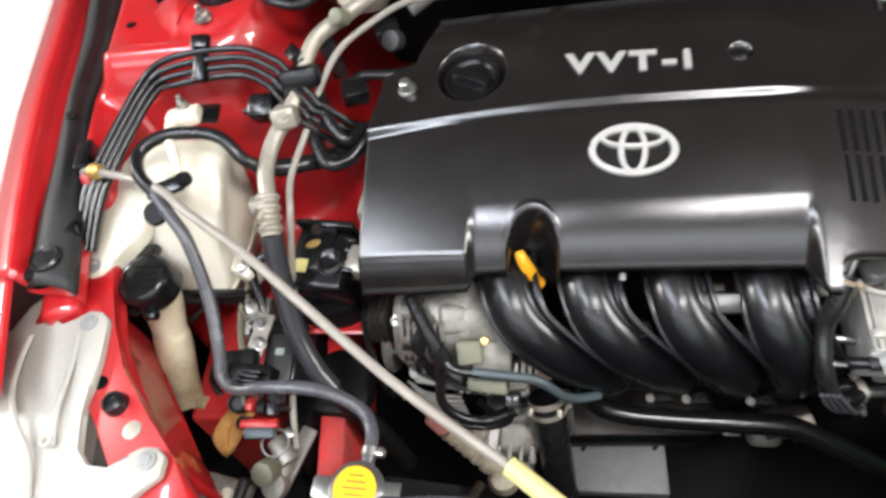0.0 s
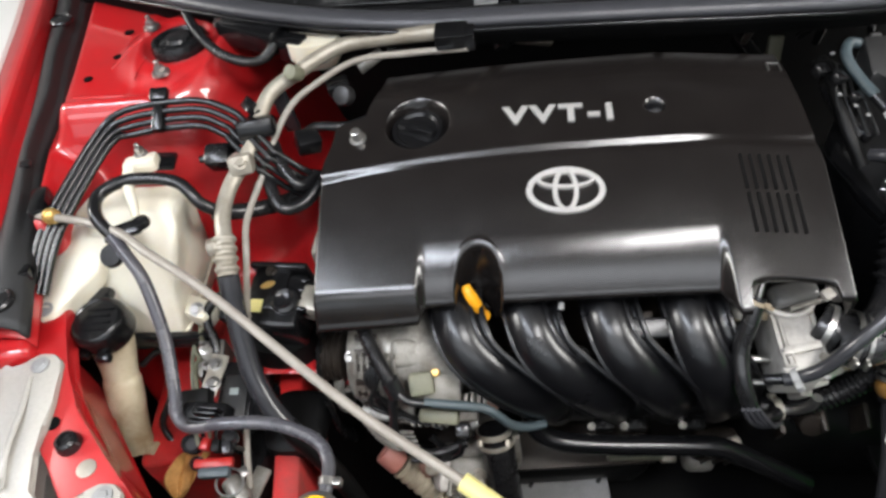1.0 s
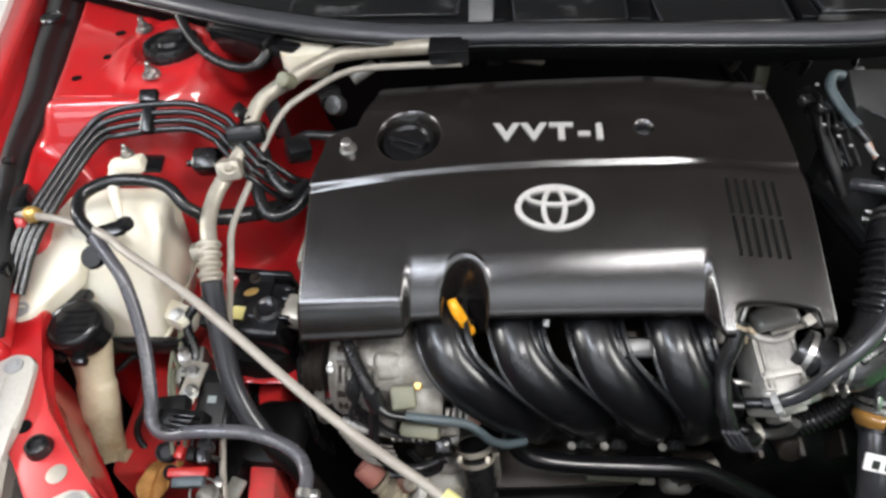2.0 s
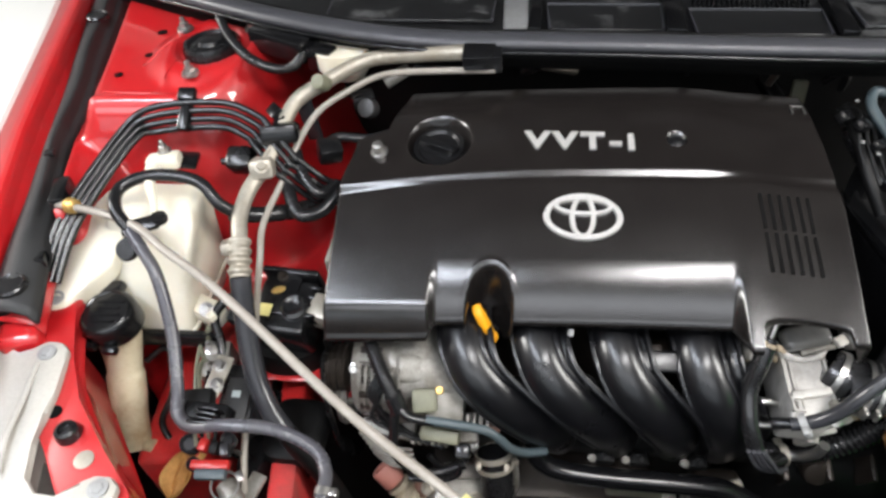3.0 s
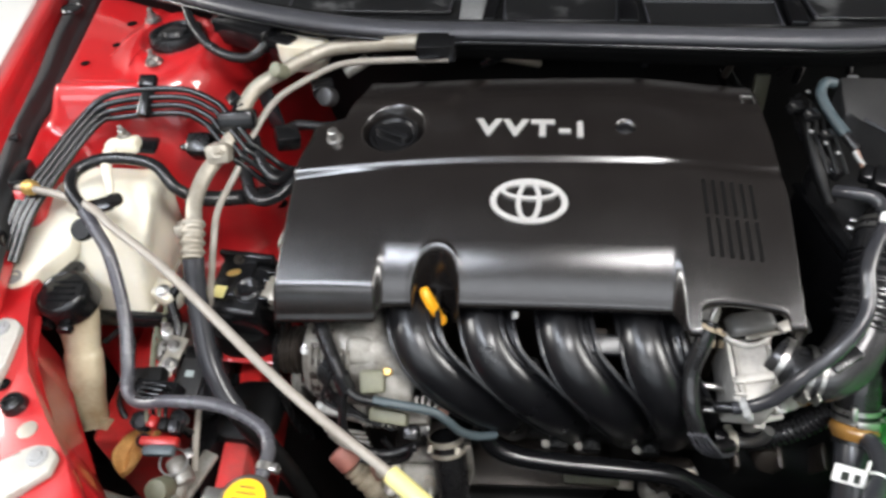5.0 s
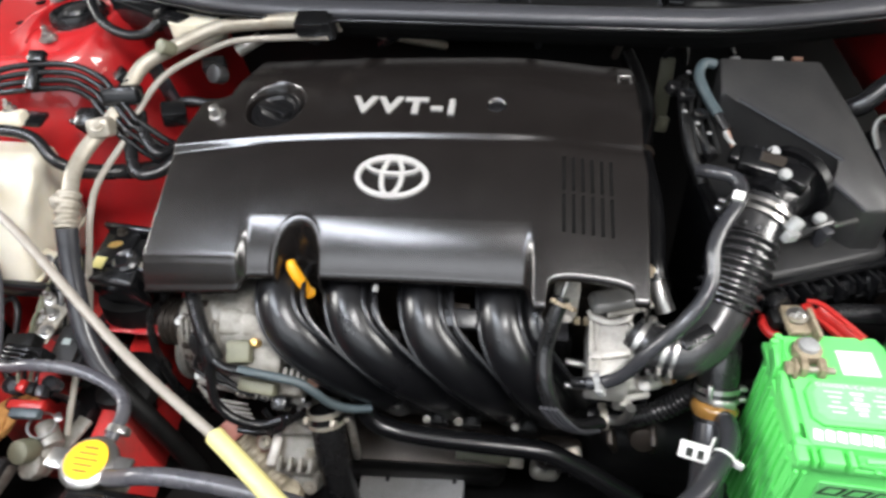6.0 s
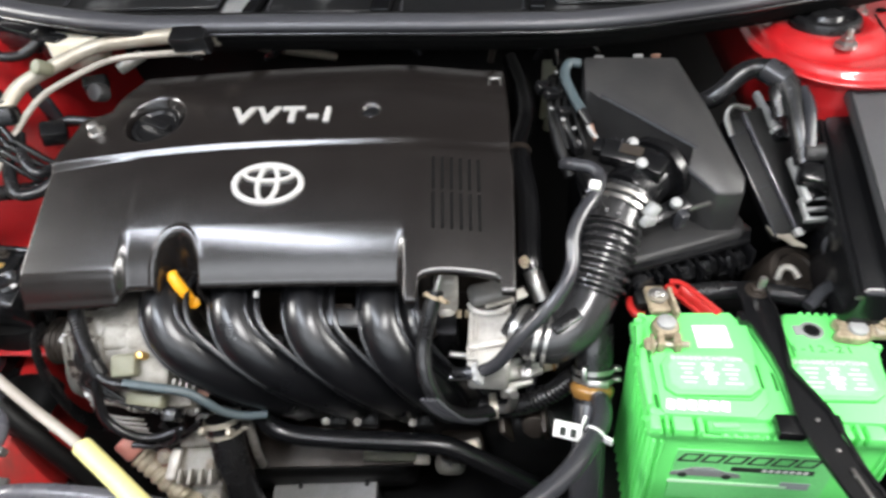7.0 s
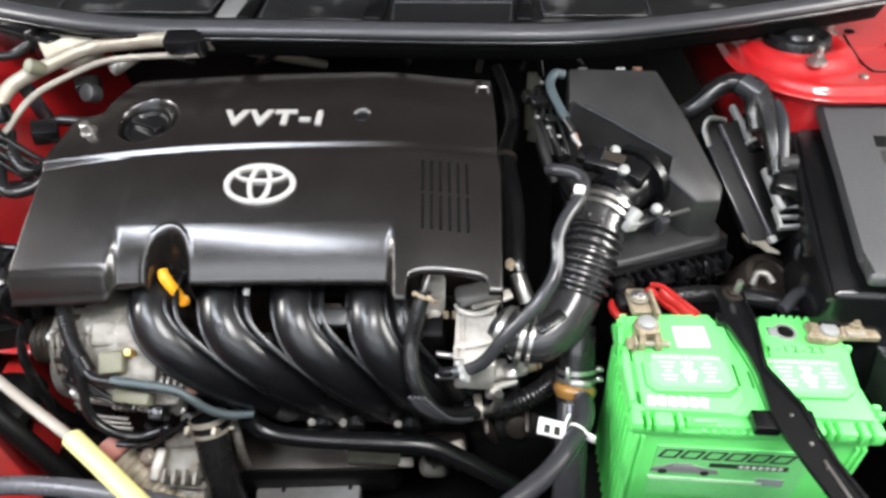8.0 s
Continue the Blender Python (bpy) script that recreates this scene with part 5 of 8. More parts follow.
def air_intake():
    th = thing("intake_hose", "black ribbed rubber air intake hose with steel clamp", "air hose", (0.37, -0.08, 0.75))
    part("bellows", ribbed(B(), [(0.381, -0.052, 0.835), (0.372, -0.078, 0.818), (0.360, -0.108, 0.792)], 0.0300, 7, 0.0048, 36), INTAKE, th)
    part("collar", tube(B(), [(0.398, -0.018, 0.856), (0.389, -0.034, 0.846), (0.381, -0.052, 0.835)], 0.0315, 32), INTAKE, th)
    for k in range(3):
        part("collar_rib", block(B(), (0.362 + 0.012 * k, -0.050 - 0.004 * k, 0.8655 - 0.003 * k), (0.005, 0.026, 0.006), pose(0, 0, 0, -35, 0, -18), 0.002), INTAKE, th)
    part("elbow", tube(B(), [(0.360, -0.108, 0.792), (0.352, -0.122, 0.782), (0.338, -0.138, 0.770), (0.317, -0.147, 0.761), (0.292, -0.140, 0.757)], 0.0270, 28), INTAKE, th)
    for d in (-0.005, 0.005):
        part("clamp", ring_clamp(B(), (0.3915 - 0.4 * d, -0.030 - 0.7 * d, 0.849 - 0.45 * d), (0.42, 0.78, 0.46), 0.0330, 0.0045, 0.0018), STEEL, th, "bright steel wire clamp")
    part("clamp", ring_clamp(B(), (0.303, -0.144, 0.759), (-0.95, 0.25, 0.1), 0.0282, 0.005), STEEL, th, "bright steel band clamp")
    part("clamp", ring_clamp(B(), (0.312, -0.146, 0.760), (-0.95, 0.2, 0.1), 0.0280, 0.004), STEEL, th, "bright steel band clamp")
    bm = rod(B(), (0.414, -0.058, 0.856), (0.424, -0.050, 0.866), 0.0075, edge=0.002)
    block(bm, (0.416, -0.062, 0.854), (0.020, 0.010, 0.012), pose(0, 0, 0, 10, 20, 40), 0.003)
    part("clamp_ear", bm, GREYPLUG, th, "pinched clamp ear with its screw")
    part("hose_clip", block(B(), (0.330, -0.150, 0.792), (0.034, 0.014, 0.008), pose(0, 0, 0, 10, -20, 30), 0.003), RUBBER, th, "rubber hose holder")
    v = thing("breather_hose", "slim grey rubber breather hose along the intake", "hose", (0.33, -0.1, 0.8))
    part("hose", tube(B(), [(0.330, -0.012, 0.893), (0.340, -0.024, 0.900), (0.358, -0.030, 0.899), (0.365, -0.042, 0.895), (0.360, -0.062, 0.892), (0.344, -0.088, 0.884), (0.335, -0.110, 0.874), (0.334, -0.132, 0.858), (0.326, -0.150, 0.845), (0.306, -0.168, 0.824), (0.280, -0.180, 0.795), (0.262, -0.184, 0.766), (0.244, -0.183, 0.748), (0.228, -0.182, 0.742)], 0.0070, 16), HOSE, v)
    part("clip", block(B(), (0.358, -0.063, 0.901), (0.011, 0.010, 0.008), pose(0, 0, 0, 30, 0, -20), 0.002), WHITE, v, "pale clip")
    part("end_clamp", ring_clamp(B(), (0.240, -0.182, 0.747), (-0.8, 0.0, -0.5), 0.0078, 0.007), GREYPLUG, v, "pale hose clip")
    part("end_nipple", rod(B(), (0.232, -0.182, 0.743), (0.212, -0.178, 0.735), 0.0058), RUBBER, v)
    s = thing("drain_pipe", "glossy black hose on a bright steel pipe beside the engine", "pipe", (0.305, -0.08, 0.76), plan=False)
    part("pipe", tube(B(), [(0.299, -0.066, 0.787), (0.305, -0.083, 0.778), (0.312, -0.096, 0.766)], 0.0105, 18), STEEL, s)
    part("sleeve", tube(B(), [(0.301, -0.070, 0.785), (0.297, -0.051, 0.795), (0.298, 0.016, 0.812), (0.292, 0.072, 0.826), (0.290, 0.100, 0.830)], 0.0145, 20), PLASTIC, s)
    part("upper_hose", tube(B(), [(0.290, 0.095, 0.829), (0.290, 0.117, 0.832), (0.301, 0.171, 0.838), (0.298, 0.234, 0.845), (0.285, 0.293, 0.855)], 0.0125, 18), PLASTIC, s)
    part("band", ring_clamp(B(), (0.290, 0.098, 0.8295), (0.05, 0.98, 0.12), 0.0148, 0.008, 0.0012), DARKMETAL, s)
    part("tab", bolt(B(), (0.292, -0.068, 0.800), (0, -0.5, 0.8), 0.005, 0.004), CORRODED, s, "corroded bolt")
    for pts, r in (([(0.312, 0.190, 0.915), (0.319, 0.176, 0.938), (0.332, 0.184, 0.930), (0.340, 0.200, 0.900)], 0.0050), ([(0.350, 0.200, 0.930), (0.357, 0.174, 0.948), (0.374, 0.167, 0.948), (0.388, 0.180, 0.925)], 0.0042)):
        solo("thin_hose", tube(B(), pts, r, 12), PLASTIC, "thin glossy black hose under the cowl edge", "hose", plan=False)


air_intake()


def air_box():
    th = thing("air_filter_box", "dark grey plastic air filter box with clipped lid", "air filter box", (0.45, 0.03, 0.74))
    top = (lambda x, y: 0.946 + 0.50 * (y - 0.125) - 0.06 * (x - 0.42))
    lid = [(0.356, 0.126), (0.462, 0.128), (0.492, 0.060), (0.521, -0.010), (0.516, -0.028), (0.489, -0.030), (0.459, -0.002), (0.474, 0.020), (0.430, 0.046), (0.373, 0.078), (0.356, 0.082)]
    part("lid", slab(B(), lid, lambda x, y: 0.80, top, 0.0035, 2), GREYBOX, th)
    low = [(0.352, 0.10), (0.466, 0.124), (0.500, 0.06), (0.531, -0.010), (0.527, -0.030), (0.396, -0.080), (0.385, -0.07), (0.37, 0.02)]
    part("shoulder", slab(B(), low, 0.78, lambda x, y: 0.814 + 0.10 * (y + 0.03), 0.006, 3), GREYBOX, th)
    # paler beads paint the highlight along the worn lid edges
    for a, b in (((0.374, 0.0775), (0.430, 0.0455)), ((0.430, 0.0455), (0.4735, 0.020)), ((0.4595, -0.002), (0.489, -0.0295))):
        part("lid_bead", tube(B(), [(a[0], a[1], top(*a) - 0.001), (b[0], b[1], top(*b) - 0.001)], 0.0024, 8, 1, smooth=False), HOSE, th, "paler bead for the worn, lit lid edge")
    rim = [(0.345, 0.125), (0.474, 0.135), (0.508, 0.06), (0.541, -0.012), (0.534, -0.035), (0.392, -0.090), (0.378, -0.075), (0.36, 0.02)]
    part("rim", slab(B(), rim, 0.797, 0.8045, 0.0025, 2), PLASTIC, th, "raised lid seam")
    part("lower_box", slab(B(), [(x * 0.98 + 0.008, y * 0.93 + 0.003) for x, y in rim], 0.62, 0.796, 0.006), PLASTIC, th)
    yaw = math.degrees(math.atan2(0.055, 0.142))
    for k in range(13):
        f = k / 12
        x, y = 0.396 + 0.138 * f, -0.0885 + 0.0535 * f
        deep = 0.012 + 0.008 * (k % 3 == 1)
        part("rib", block(B(), (x, y - 0.004, 0.785 - 0.004 * (k % 2)), (0.0035, deep + 0.006, 0.030), pose(0, 0, 0, 0, 0, yaw), 0.001), PLASTIC, th)
        if k % 2:
            part("rib_foot", block(B(), (x + 0.004, y - 0.006, 0.776), (0.012, 0.014, 0.004), pose(0, 0, 0, 0, 0, yaw), 0.001), PLASTIC, th)
    for f in (0.12, 0.48, 0.66, 0.86):
        x, y = 0.396 + 0.138 * f, -0.0885 + 0.0535 * f
        part("lid_clip", block(B(), (x, y - 0.008, 0.788), (0.018, 0.008, 0.016), pose(0, 0, 0, -30, 0, yaw), 0.002), PLASTIC, th, "black spring clip")
    ax = Vector((0.64, 0.64, 0.10)).normalized()
    c = Vector((0.398, -0.018, 0.856))
    part("outlet", rod(B(), c - ax * 0.004, c + ax * 0.070, 0.0300, edge=0.003), PLASTIC, th, "round outlet duct")
    part("outlet_flange", ring_clamp(B(), c + ax * 0.050, ax, 0.0310, 0.010, 0.0100), PLASTIC, th, "thick round outlet flange")
    part("outlet_band", ring_clamp(B(), c + ax * 0.046, ax, 0.0303, 0.006, 0.0015), PLASTIC, th)
    m = thing("air_flow_sensor", "black air flow sensor screwed on the duct", "sensor", (0.40, 0.01, 0.89))
    part("body", block(B(), (0.398, 0.006, 0.889), (0.056, 0.026, 0.020), pose(0, 0, 0, 22, 8, -16), 0.004), PLASTIC, m)
    part("plug", block(B(), (0.372, 0.019, 0.892), (0.018, 0.018, 0.014), pose(0, 0, 0, 22, 8, -16), 0.003), PLASTIC, m)
    part("neck", block(B(), (0.422, -0.010, 0.886), (0.030, 0.026, 0.020), pose(0, 0, 0, 12, 10, -30), 0.004), PLASTIC, m)
    part("label", block(B(), (0.402, 0.003, 0.8995), (0.024, 0.012, 0.0008), pose(0, 0, 0, 22, 8, -16), 0), DARKMETAL, m, "small brown label")
    for k in range(3):
        part("fin", block(B(), (0.384 + 0.007 * k, 0.012 - 0.002 * k, 0.900), (0.002, 0.018, 0.004), pose(0, 0, 0, 22, 8, -16), 0.0006), HOSE, m)
    for p in ((0.403, 0.018, 0.897), (0.409, -0.014, 0.892)):
        part("screw", rod(B(), p, (p[0] + 0.002, p[1] - 0.004, p[2] + 0.006), 0.0060, edge=0.002), GREYPLUG, m, "pale round screw head")
    part("lead", tube(B(), [(0.368, 0.024, 0.895), (0.364, 0.034, 0.902), (0.361, 0.042, 0.908)], 0.0025, 8), COPPER, m, "orange-brown wires")
    part("lead", tube(B(), [(0.370, 0.026, 0.896), (0.360, 0.036, 0.905), (0.357, 0.044, 0.912)], 0.0025, 8), GREYPLUG, m)
    part("side_bracket", block(B(), (0.442, -0.036, 0.848), (0.046, 0.018, 0.010), pose(0, 0, 0, 25, -8, 30), 0.003), PLASTIC, th)
    part("side_bracket", block(B(), (0.452, -0.046, 0.842), (0.012, 0.012, 0.026), pose(0, 0, 0, 15, 0, 30), 0.003), HOSE, th)
    part("side_screw", rod(B(), (0.446, -0.038, 0.856), (0.446, -0.042, 0.864), 0.0060, edge=0.002), GREYPLUG, th, "pale screw head")
    part("side_pin", block(B(), (0.470, -0.042, 0.858), (0.024, 0.004, 0.004), pose(0, 0, 0, 0, -8, 18), 0.001), STEEL, th, "bright pin")
    b = thing("blue_grey_harness", "taped harness in a grey-blue sleeve with small plugs", "wiring", (0.34, 0.08, 0.9))
    part("sleeve", tube(B(), [(0.352, 0.122, 0.943), (0.340, 0.120, 0.945), (0.334, 0.104, 0.938), (0.342, 0.080, 0.926), (0.352, 0.056, 0.918)], 0.0056, 14), BLUETUBE, b, "grey-blue sleeve")
    part("tape", tube(B(), [(0.351, 0.058, 0.918), (0.361, 0.040, 0.909)], 0.0055, 12), RUBBER, b)
    part("conduit", tube(B(), [(0.322, 0.13, 0.92), (0.321, 0.08, 0.912), (0.325, 0.04, 0.89), (0.340, 0.010, 0.86)], 0.007, 14), DULL, b)
    part("conduit", ribbed(B(), [(0.335, 0.14, 0.905), (0.325, 0.10, 0.90), (0.335, 0.06, 0.885), (0.352, 0.035, 0.878)], 0.008, 24, 0.001, 12), RUBBER, b)
    for x, y, z in ((0.325, 0.118, 0.935), (0.318, 0.062, 0.918), (0.331, 0.048, 0.912), (0.333, 0.098, 0.934), (0.343, 0.040, 0.905)):
        part("clip", block(B(), (x, y, z), (0.005, 0.003, 0.003), pose(0, 0, 0, 20, 25, 40 * x), 0.0008), GREYPLUG, b, "small pale clip")
    for k in range(4):
        part("wire", tube(B(), [(0.316 + 0.006 * k, 0.135 - 0.01 * k, 0.915), (0.322 + 0.007 * k, 0.10, 0.932 - 0.004 * k), (0.316 + 0.009 * k, 0.065, 0.915), (0.326 + 0.010 * k, 0.030, 0.885)], 0.0022, 8), DULL, b)
    for x, y, z, s in ((0.318, 0.075, 0.93, 0.016), (0.332, 0.055, 0.918, 0.014), (0.310, 0.10, 0.925, 0.018)):
        part("plug", block(B(), (x, y, z), (s, s * 0.8, s * 0.7), pose(0, 0, 0, 20, 15, 30), 0.002), PLASTIC, b)
    c = thing("olive_clip", "olive plastic clip holding a cable behind the cover", "clip", (0.30, 0.13, 0.9))
    part("arm", block(B(), (0.321, 0.258, 0.838), (0.020, 0.010, 0.085), pose(0, 0, 0, -18, 3, 0), 0.003), BEIGE, c)
    part("foot", block(B(), (0.324, 0.242, 0.792), (0.017, 0.014, 0.022), pose(0, 0, 0, -18, 10, 0), 0.003), BEIGE, c)


air_box()


def battery():
    th = thing("car_battery", "bright green car battery with white labels in its tray", "battery", (0.50, -0.20, 0.56))
    case = [(0.400, -0.262), (0.610, -0.262), (0.610, -0.140), (0.400, -0.140)]
    part("case", slab(B(), case, 0.56, 0.768, 0.004), GREEN, th)
    for x in (0.4045, 0.411, 0.599, 0.6055):
        part("case_rib", block(B(), (x, -0.2635, 0.665), (0.0035, 0.004, 0.19), r=0.001), GREEN, th)
    for k in range(9):
        part("case_rib", block(B(), (0.3985, -0.252 + 0.0125 * k, 0.665), (0.004, 0.004, 0.19), r=0.001), GREEN, th)
    rim = [(0.396, -0.2665), (0.613, -0.2665), (0.613, -0.134), (0.396, -0.134)]
    part("lid_rim", slab(B(), rim, 0.7685, 0.7765, 0.002), GREEN, th)
    lid = [(0.3985, -0.2555), (0.6105, -0.2555), (0.6115, -0.2480), (0.6090, -0.2390), (0.6090, -0.2215), (0.6065, -0.2200), (0.6120, -0.1915), (0.6160, -0.1750), (0.6150, -0.1660), (0.5900, -0.1500), (0.5880, -0.1340), (0.5440, -0.1310), (0.4960, -0.1410), (0.4930, -0.1310), (0.4380, -0.1340), (0.4080, -0.1370), (0.3985, -0.1480)]
    part("lid", slab(B(), lid, 0.7765, 0.7895, 0.002), GREEN, th)
    part("lid_panel", slab(B(), [(0.4090, -0.1390), (0.4390, -0.1355), (0.4925, -0.1325), (0.4955, -0.1430), (0.5045, -0.1455), (0.5045, -0.1540), (0.5015, -0.1970), (0.5015, -0.2390), (0.4860, -0.2560), (0.4100, -0.2560), (0.4070, -0.2480), (0.4070, -0.1600)], 0.7895, 0.7925, 0.0012), GREEN, th)
    part("lid_panel", slab(B(), [(0.5440, -0.1320), (0.5870, -0.1350), (0.5885, -0.1505), (0.6135, -0.1665), (0.6145, -0.1745), (0.6105, -0.1915), (0.6050, -0.2200), (0.6075, -0.2220), (0.6075, -0.2390), (0.6060, -0.2560), (0.5420, -0.2560), (0.5370, -0.1500)], 0.7895, 0.7925, 0.0012), GREEN, th)
    # upright blocks along the front edge, with narrow gaps between them
    for x0, x1 in ((0.3965, 0.4063), (0.4102, 0.4128), (0.4168, 0.4338), (0.4374, 0.4420), (0.5555, 0.5620), (0.5660, 0.5693), (0.5735, 0.5886), (0.5924, 0.5983), (0.6022, 0.6120)):
        part("lid_block", block(B(), ((x0 + x1) / 2, -0.2628, 0.7820), (x1 - x0, 0.0150, 0.0150), r=0.0012 if x1 - x0 < 0.006 else 0.0022), GREEN, th)
    part("lid_block", block(B(), (0.4780, -0.2605, 0.7800), (0.0640, 0.0100, 0.0100), r=0.0020), GREEN, th)
    part("carry_hinge", rod(B(), (0.4500, -0.2625, 0.7870), (0.4720, -0.2615, 0.7870), 0.0030, edge=0.0010), GREEN, th)
    part("carry_hinge", rod(B(), (0.5430, -0.2610, 0.7870), (0.5560, -0.2605, 0.7870), 0.0030, edge=0.0010), GREEN, th)
    for k in range(11):
        part("rim_pip", block(B(), (0.4610 + 0.0086 * k, -0.2670, 0.7780), (0.0042, 0.0036, 0.0040), r=0.0008), GREEN, th)
    for k in range(5):
        part("rim_tooth", block(B(), (0.559 + 0.0075 * k, -0.1335 - 0.0004 * k, 0.7905), (0.0042, 0.006, 0.007), r=0.0012), GREEN, th)
    for x, y in ((0.4055, -0.1400), (0.4010, -0.1470), (0.6145, -0.1720), (0.6120, -0.2420), (0.6135, -0.2495)):
        part("lid_lug", block(B(), (x, y, 0.7880), (0.0070, 0.0055, 0.0130), r=0.0016), GREEN, th)
    # raised strips along the western edge, with a gap behind each
    for o in ([(0.3990, -0.1835), (0.4038, -0.1850), (0.4026, -0.2160), (0.4015, -0.2470), (0.3965, -0.2500), (0.3955, -0.2030)], [(0.3975, -0.1555), (0.4035, -0.1590), (0.3990, -0.1800), (0.3955, -0.1800)]):
        part("side_step", slab(B(), o, 0.7765, 0.7955, 0.0010), GREEN, th)
    for x, y, w, h in ((0.4052, -0.1925, 0.0024, 0.016), (0.4050, -0.2440, 0.0024, 0.014), (0.4995, -0.2125, 0.0030, 0.026), (0.5130, -0.2150, 0.0024, 0.020)):
        part("lid_gap", block(B(), (x, y, 0.7928 if x < 0.51 else 0.7898), (w, h, 0.0008), r=0), GREENGAP, th)
    for x0, x1 in ((0.4146, 0.4975), (0.5270, 0.6000)):
        o = [(x0, -0.2034), (x0 + 0.0098, -0.1895), (x1 - 0.0098, -0.1870), (x1, -0.1985), (x1, -0.2262), (x1 - 0.0108, -0.2352), (x0 + 0.0080, -0.2370), (x0, -0.2298)]
        plug = part("vent_cover", slab(B(), o, 0.7925, 0.7962, 0.0012), GREEN, th)
        part("joint", tube(B(), [(x, y, 0.7926) for x, y in o + o[:1]], 0.0008, 6, 1, smooth=False), GREENGAP, plug)
        o2 = [((x0 + x1) / 2 + (x - (x0 + x1) / 2) * 0.86, -0.212 + (y + 0.212) * 0.80) for x, y in o]
        part("label", slab(B(), o2, 0.7963, 0.7967, 0), PALEGREEN, plug, "pale green label with faded print")
        words("DANGER/CAUTION", 0.0042, plug, PALEPRINT, Matrix.Translation(((x0 + x1) / 2, -0.1965, 0.7968)), bold=0.0001, wide=1.0, name="warning_print", depth=0.0003)
        bm = B()
        for i in range(5):
            for q in range(3):
                block(bm, ((x0 + x1) / 2 + 0.019 * (q - 1), -0.2035 - 0.0052 * i, 0.7970), (0.015 - 0.004 * ((i + q) % 3), 0.0017 if q != 1 else 0.0034, 0.0004), r=0)
        part("print", bm, PALEPRINT, plug)
    part("hinge_line", tube(B(), [(0.5055, -0.150, 0.7897), (0.5170, -0.205, 0.7897), (0.5175, -0.250, 0.7897)], 0.0006, 6, 1, smooth=False), GREENGAP, th)
    bm = B()
    for k in range(6):
        block(bm, (0.4165 + 0.0093 * k, -0.2462, 0.7927), (0.0068, 0.0105, 0.0006), pose(0, 0, 0, 0, 0, -12), 0)
    part("name_print", bm, WHITE, th, "white printed name shapes")
    part("panel_edge", tube(B(), [(0.4300, -0.2395, 0.7927), (0.4870, -0.2385, 0.7927), (0.4975, -0.2285, 0.7927)], 0.0006, 6, 1, smooth=False), GREENGAP, th)
    white = part("date_sticker", block(B(), (0.4682, -0.1656, 0.7930), (0.0315, 0.0270, 0.0012), pose(0, 0, 0, 0, 0, 2), 0), WHITE, th, "white paper sticker")
    bm = B()
    for k in range(3):
        block(bm, (0.465 + 0.006 * k, -0.165, 0.7938), (0.0022, 0.007, 0.0004), r=0)
    block(bm, (0.463, -0.1555, 0.7938), (0.016, 0.0012, 0.0004), r=0)
    part("print", bm, GREYINK, white)
    words("11-12-21", 0.0085, th, INK, Matrix.Translation((0.5600, -0.1772, 0.7927)), bold=0.0, wide=1.15, name="handwritten_date", depth=0.0003)
    part("test_eye", lathe(B(), [(0.0075, 0), (0.0075, 0.002), (0.006, 0.0025), (0.005, 0.001)], Matrix.Translation((0.5620, -0.1550, 0.7925)), 24), DULL, th, "black round indicator")
    part("eye_ring", ring_clamp(B(), (0.5620, -0.1550, 0.7935), (0, 0, 1), 0.0080, 0.002, 0.0026), GREYPLUG, th, "pale ring round the indicator")
    # front sticker with plain bars for the print
    st = part("front_label", block(B(), (0.497, -0.2628, 0.702), (0.140, 0.0012, 0.088), r=0), PALEGREEN, th, "printed front label")
    bm = B()
    for k in range(6):
        x = 0.440 + 0.0205 * k
        for side in (-1, 1):
            block(bm, (x + 0.0072 * side, -0.2636, 0.734), (0.0024, 0.0006, 0.014), pose(0, 0, 0, 0, 24, 0), 0)
            block(bm, (x + 0.0028 * side, -0.2636, 0.734 + 0.0060 * side), (0.0165, 0.0006, 0.0020), r=0)
    part("print", bm, INK, st)
    part("print", block(B(), (0.515, -0.2636, 0.718), (0.072, 0.0006, 0.007), pose(0, 0, 0, 0, 0, 0), 0), INK, st)
    bm = B()
    for k in range(7):
        block(bm, (0.508 + 0.006 * k, -0.2641, 0.718), (0.0038, 0.0004, 0.0045), pose(0, 0, 0, 0, 20, 0), 0)
    part("print", bm, WHITE, st)
    # small picture of a grey saloon as plain shapes
    pic = slab(B(), [(0.425, 0.0), (0.427, 0.006), (0.436, 0.009), (0.444, 0.015), (0.462, 0.016), (0.474, 0.010), (0.488, 0.007), (0.490, 0.0)], 0.0, 0.0006, 0)
    bmesh.ops.transform(pic, matrix=Matrix.Translation((0, -0.2634, 0.702)) @ pose(0, 0, 0, 90, 0, 0), verts=pic.verts)
    part("picture", pic, GREYPLUG, st, "grey printed picture of a saloon")
    for x in (0.437, 0.477):
        part("picture", lathe(B(), [(0.0042, 0), (0.0042, 0.0008), (0.001, 0.0009)], Matrix.Translation((x, -0.2638, 0.7035)) @ pose(0, 0, 0, 90, 0, 0), 20), INK, st)
    part("print", block(B(), (0.458, -0.2642, 0.7135), (0.024, 0.0004, 0.0035), r=0), GREYINK, st)
    part("print", block(B(), (0.480, -0.2636, 0.690), (0.11, 0.0006, 0.005), r=0), PALEPRINT, st)
    part("print", block(B(), (0.540, -0.2636, 0.693), (0.026, 0.0006, 0.012), r=0), GREYINK, st)
    t = thing("battery_terminal", "corroded lead battery clamp with its bolt, beside the red cover", "battery terminal", (0.424, -0.145, 0.79), "battery terminals")
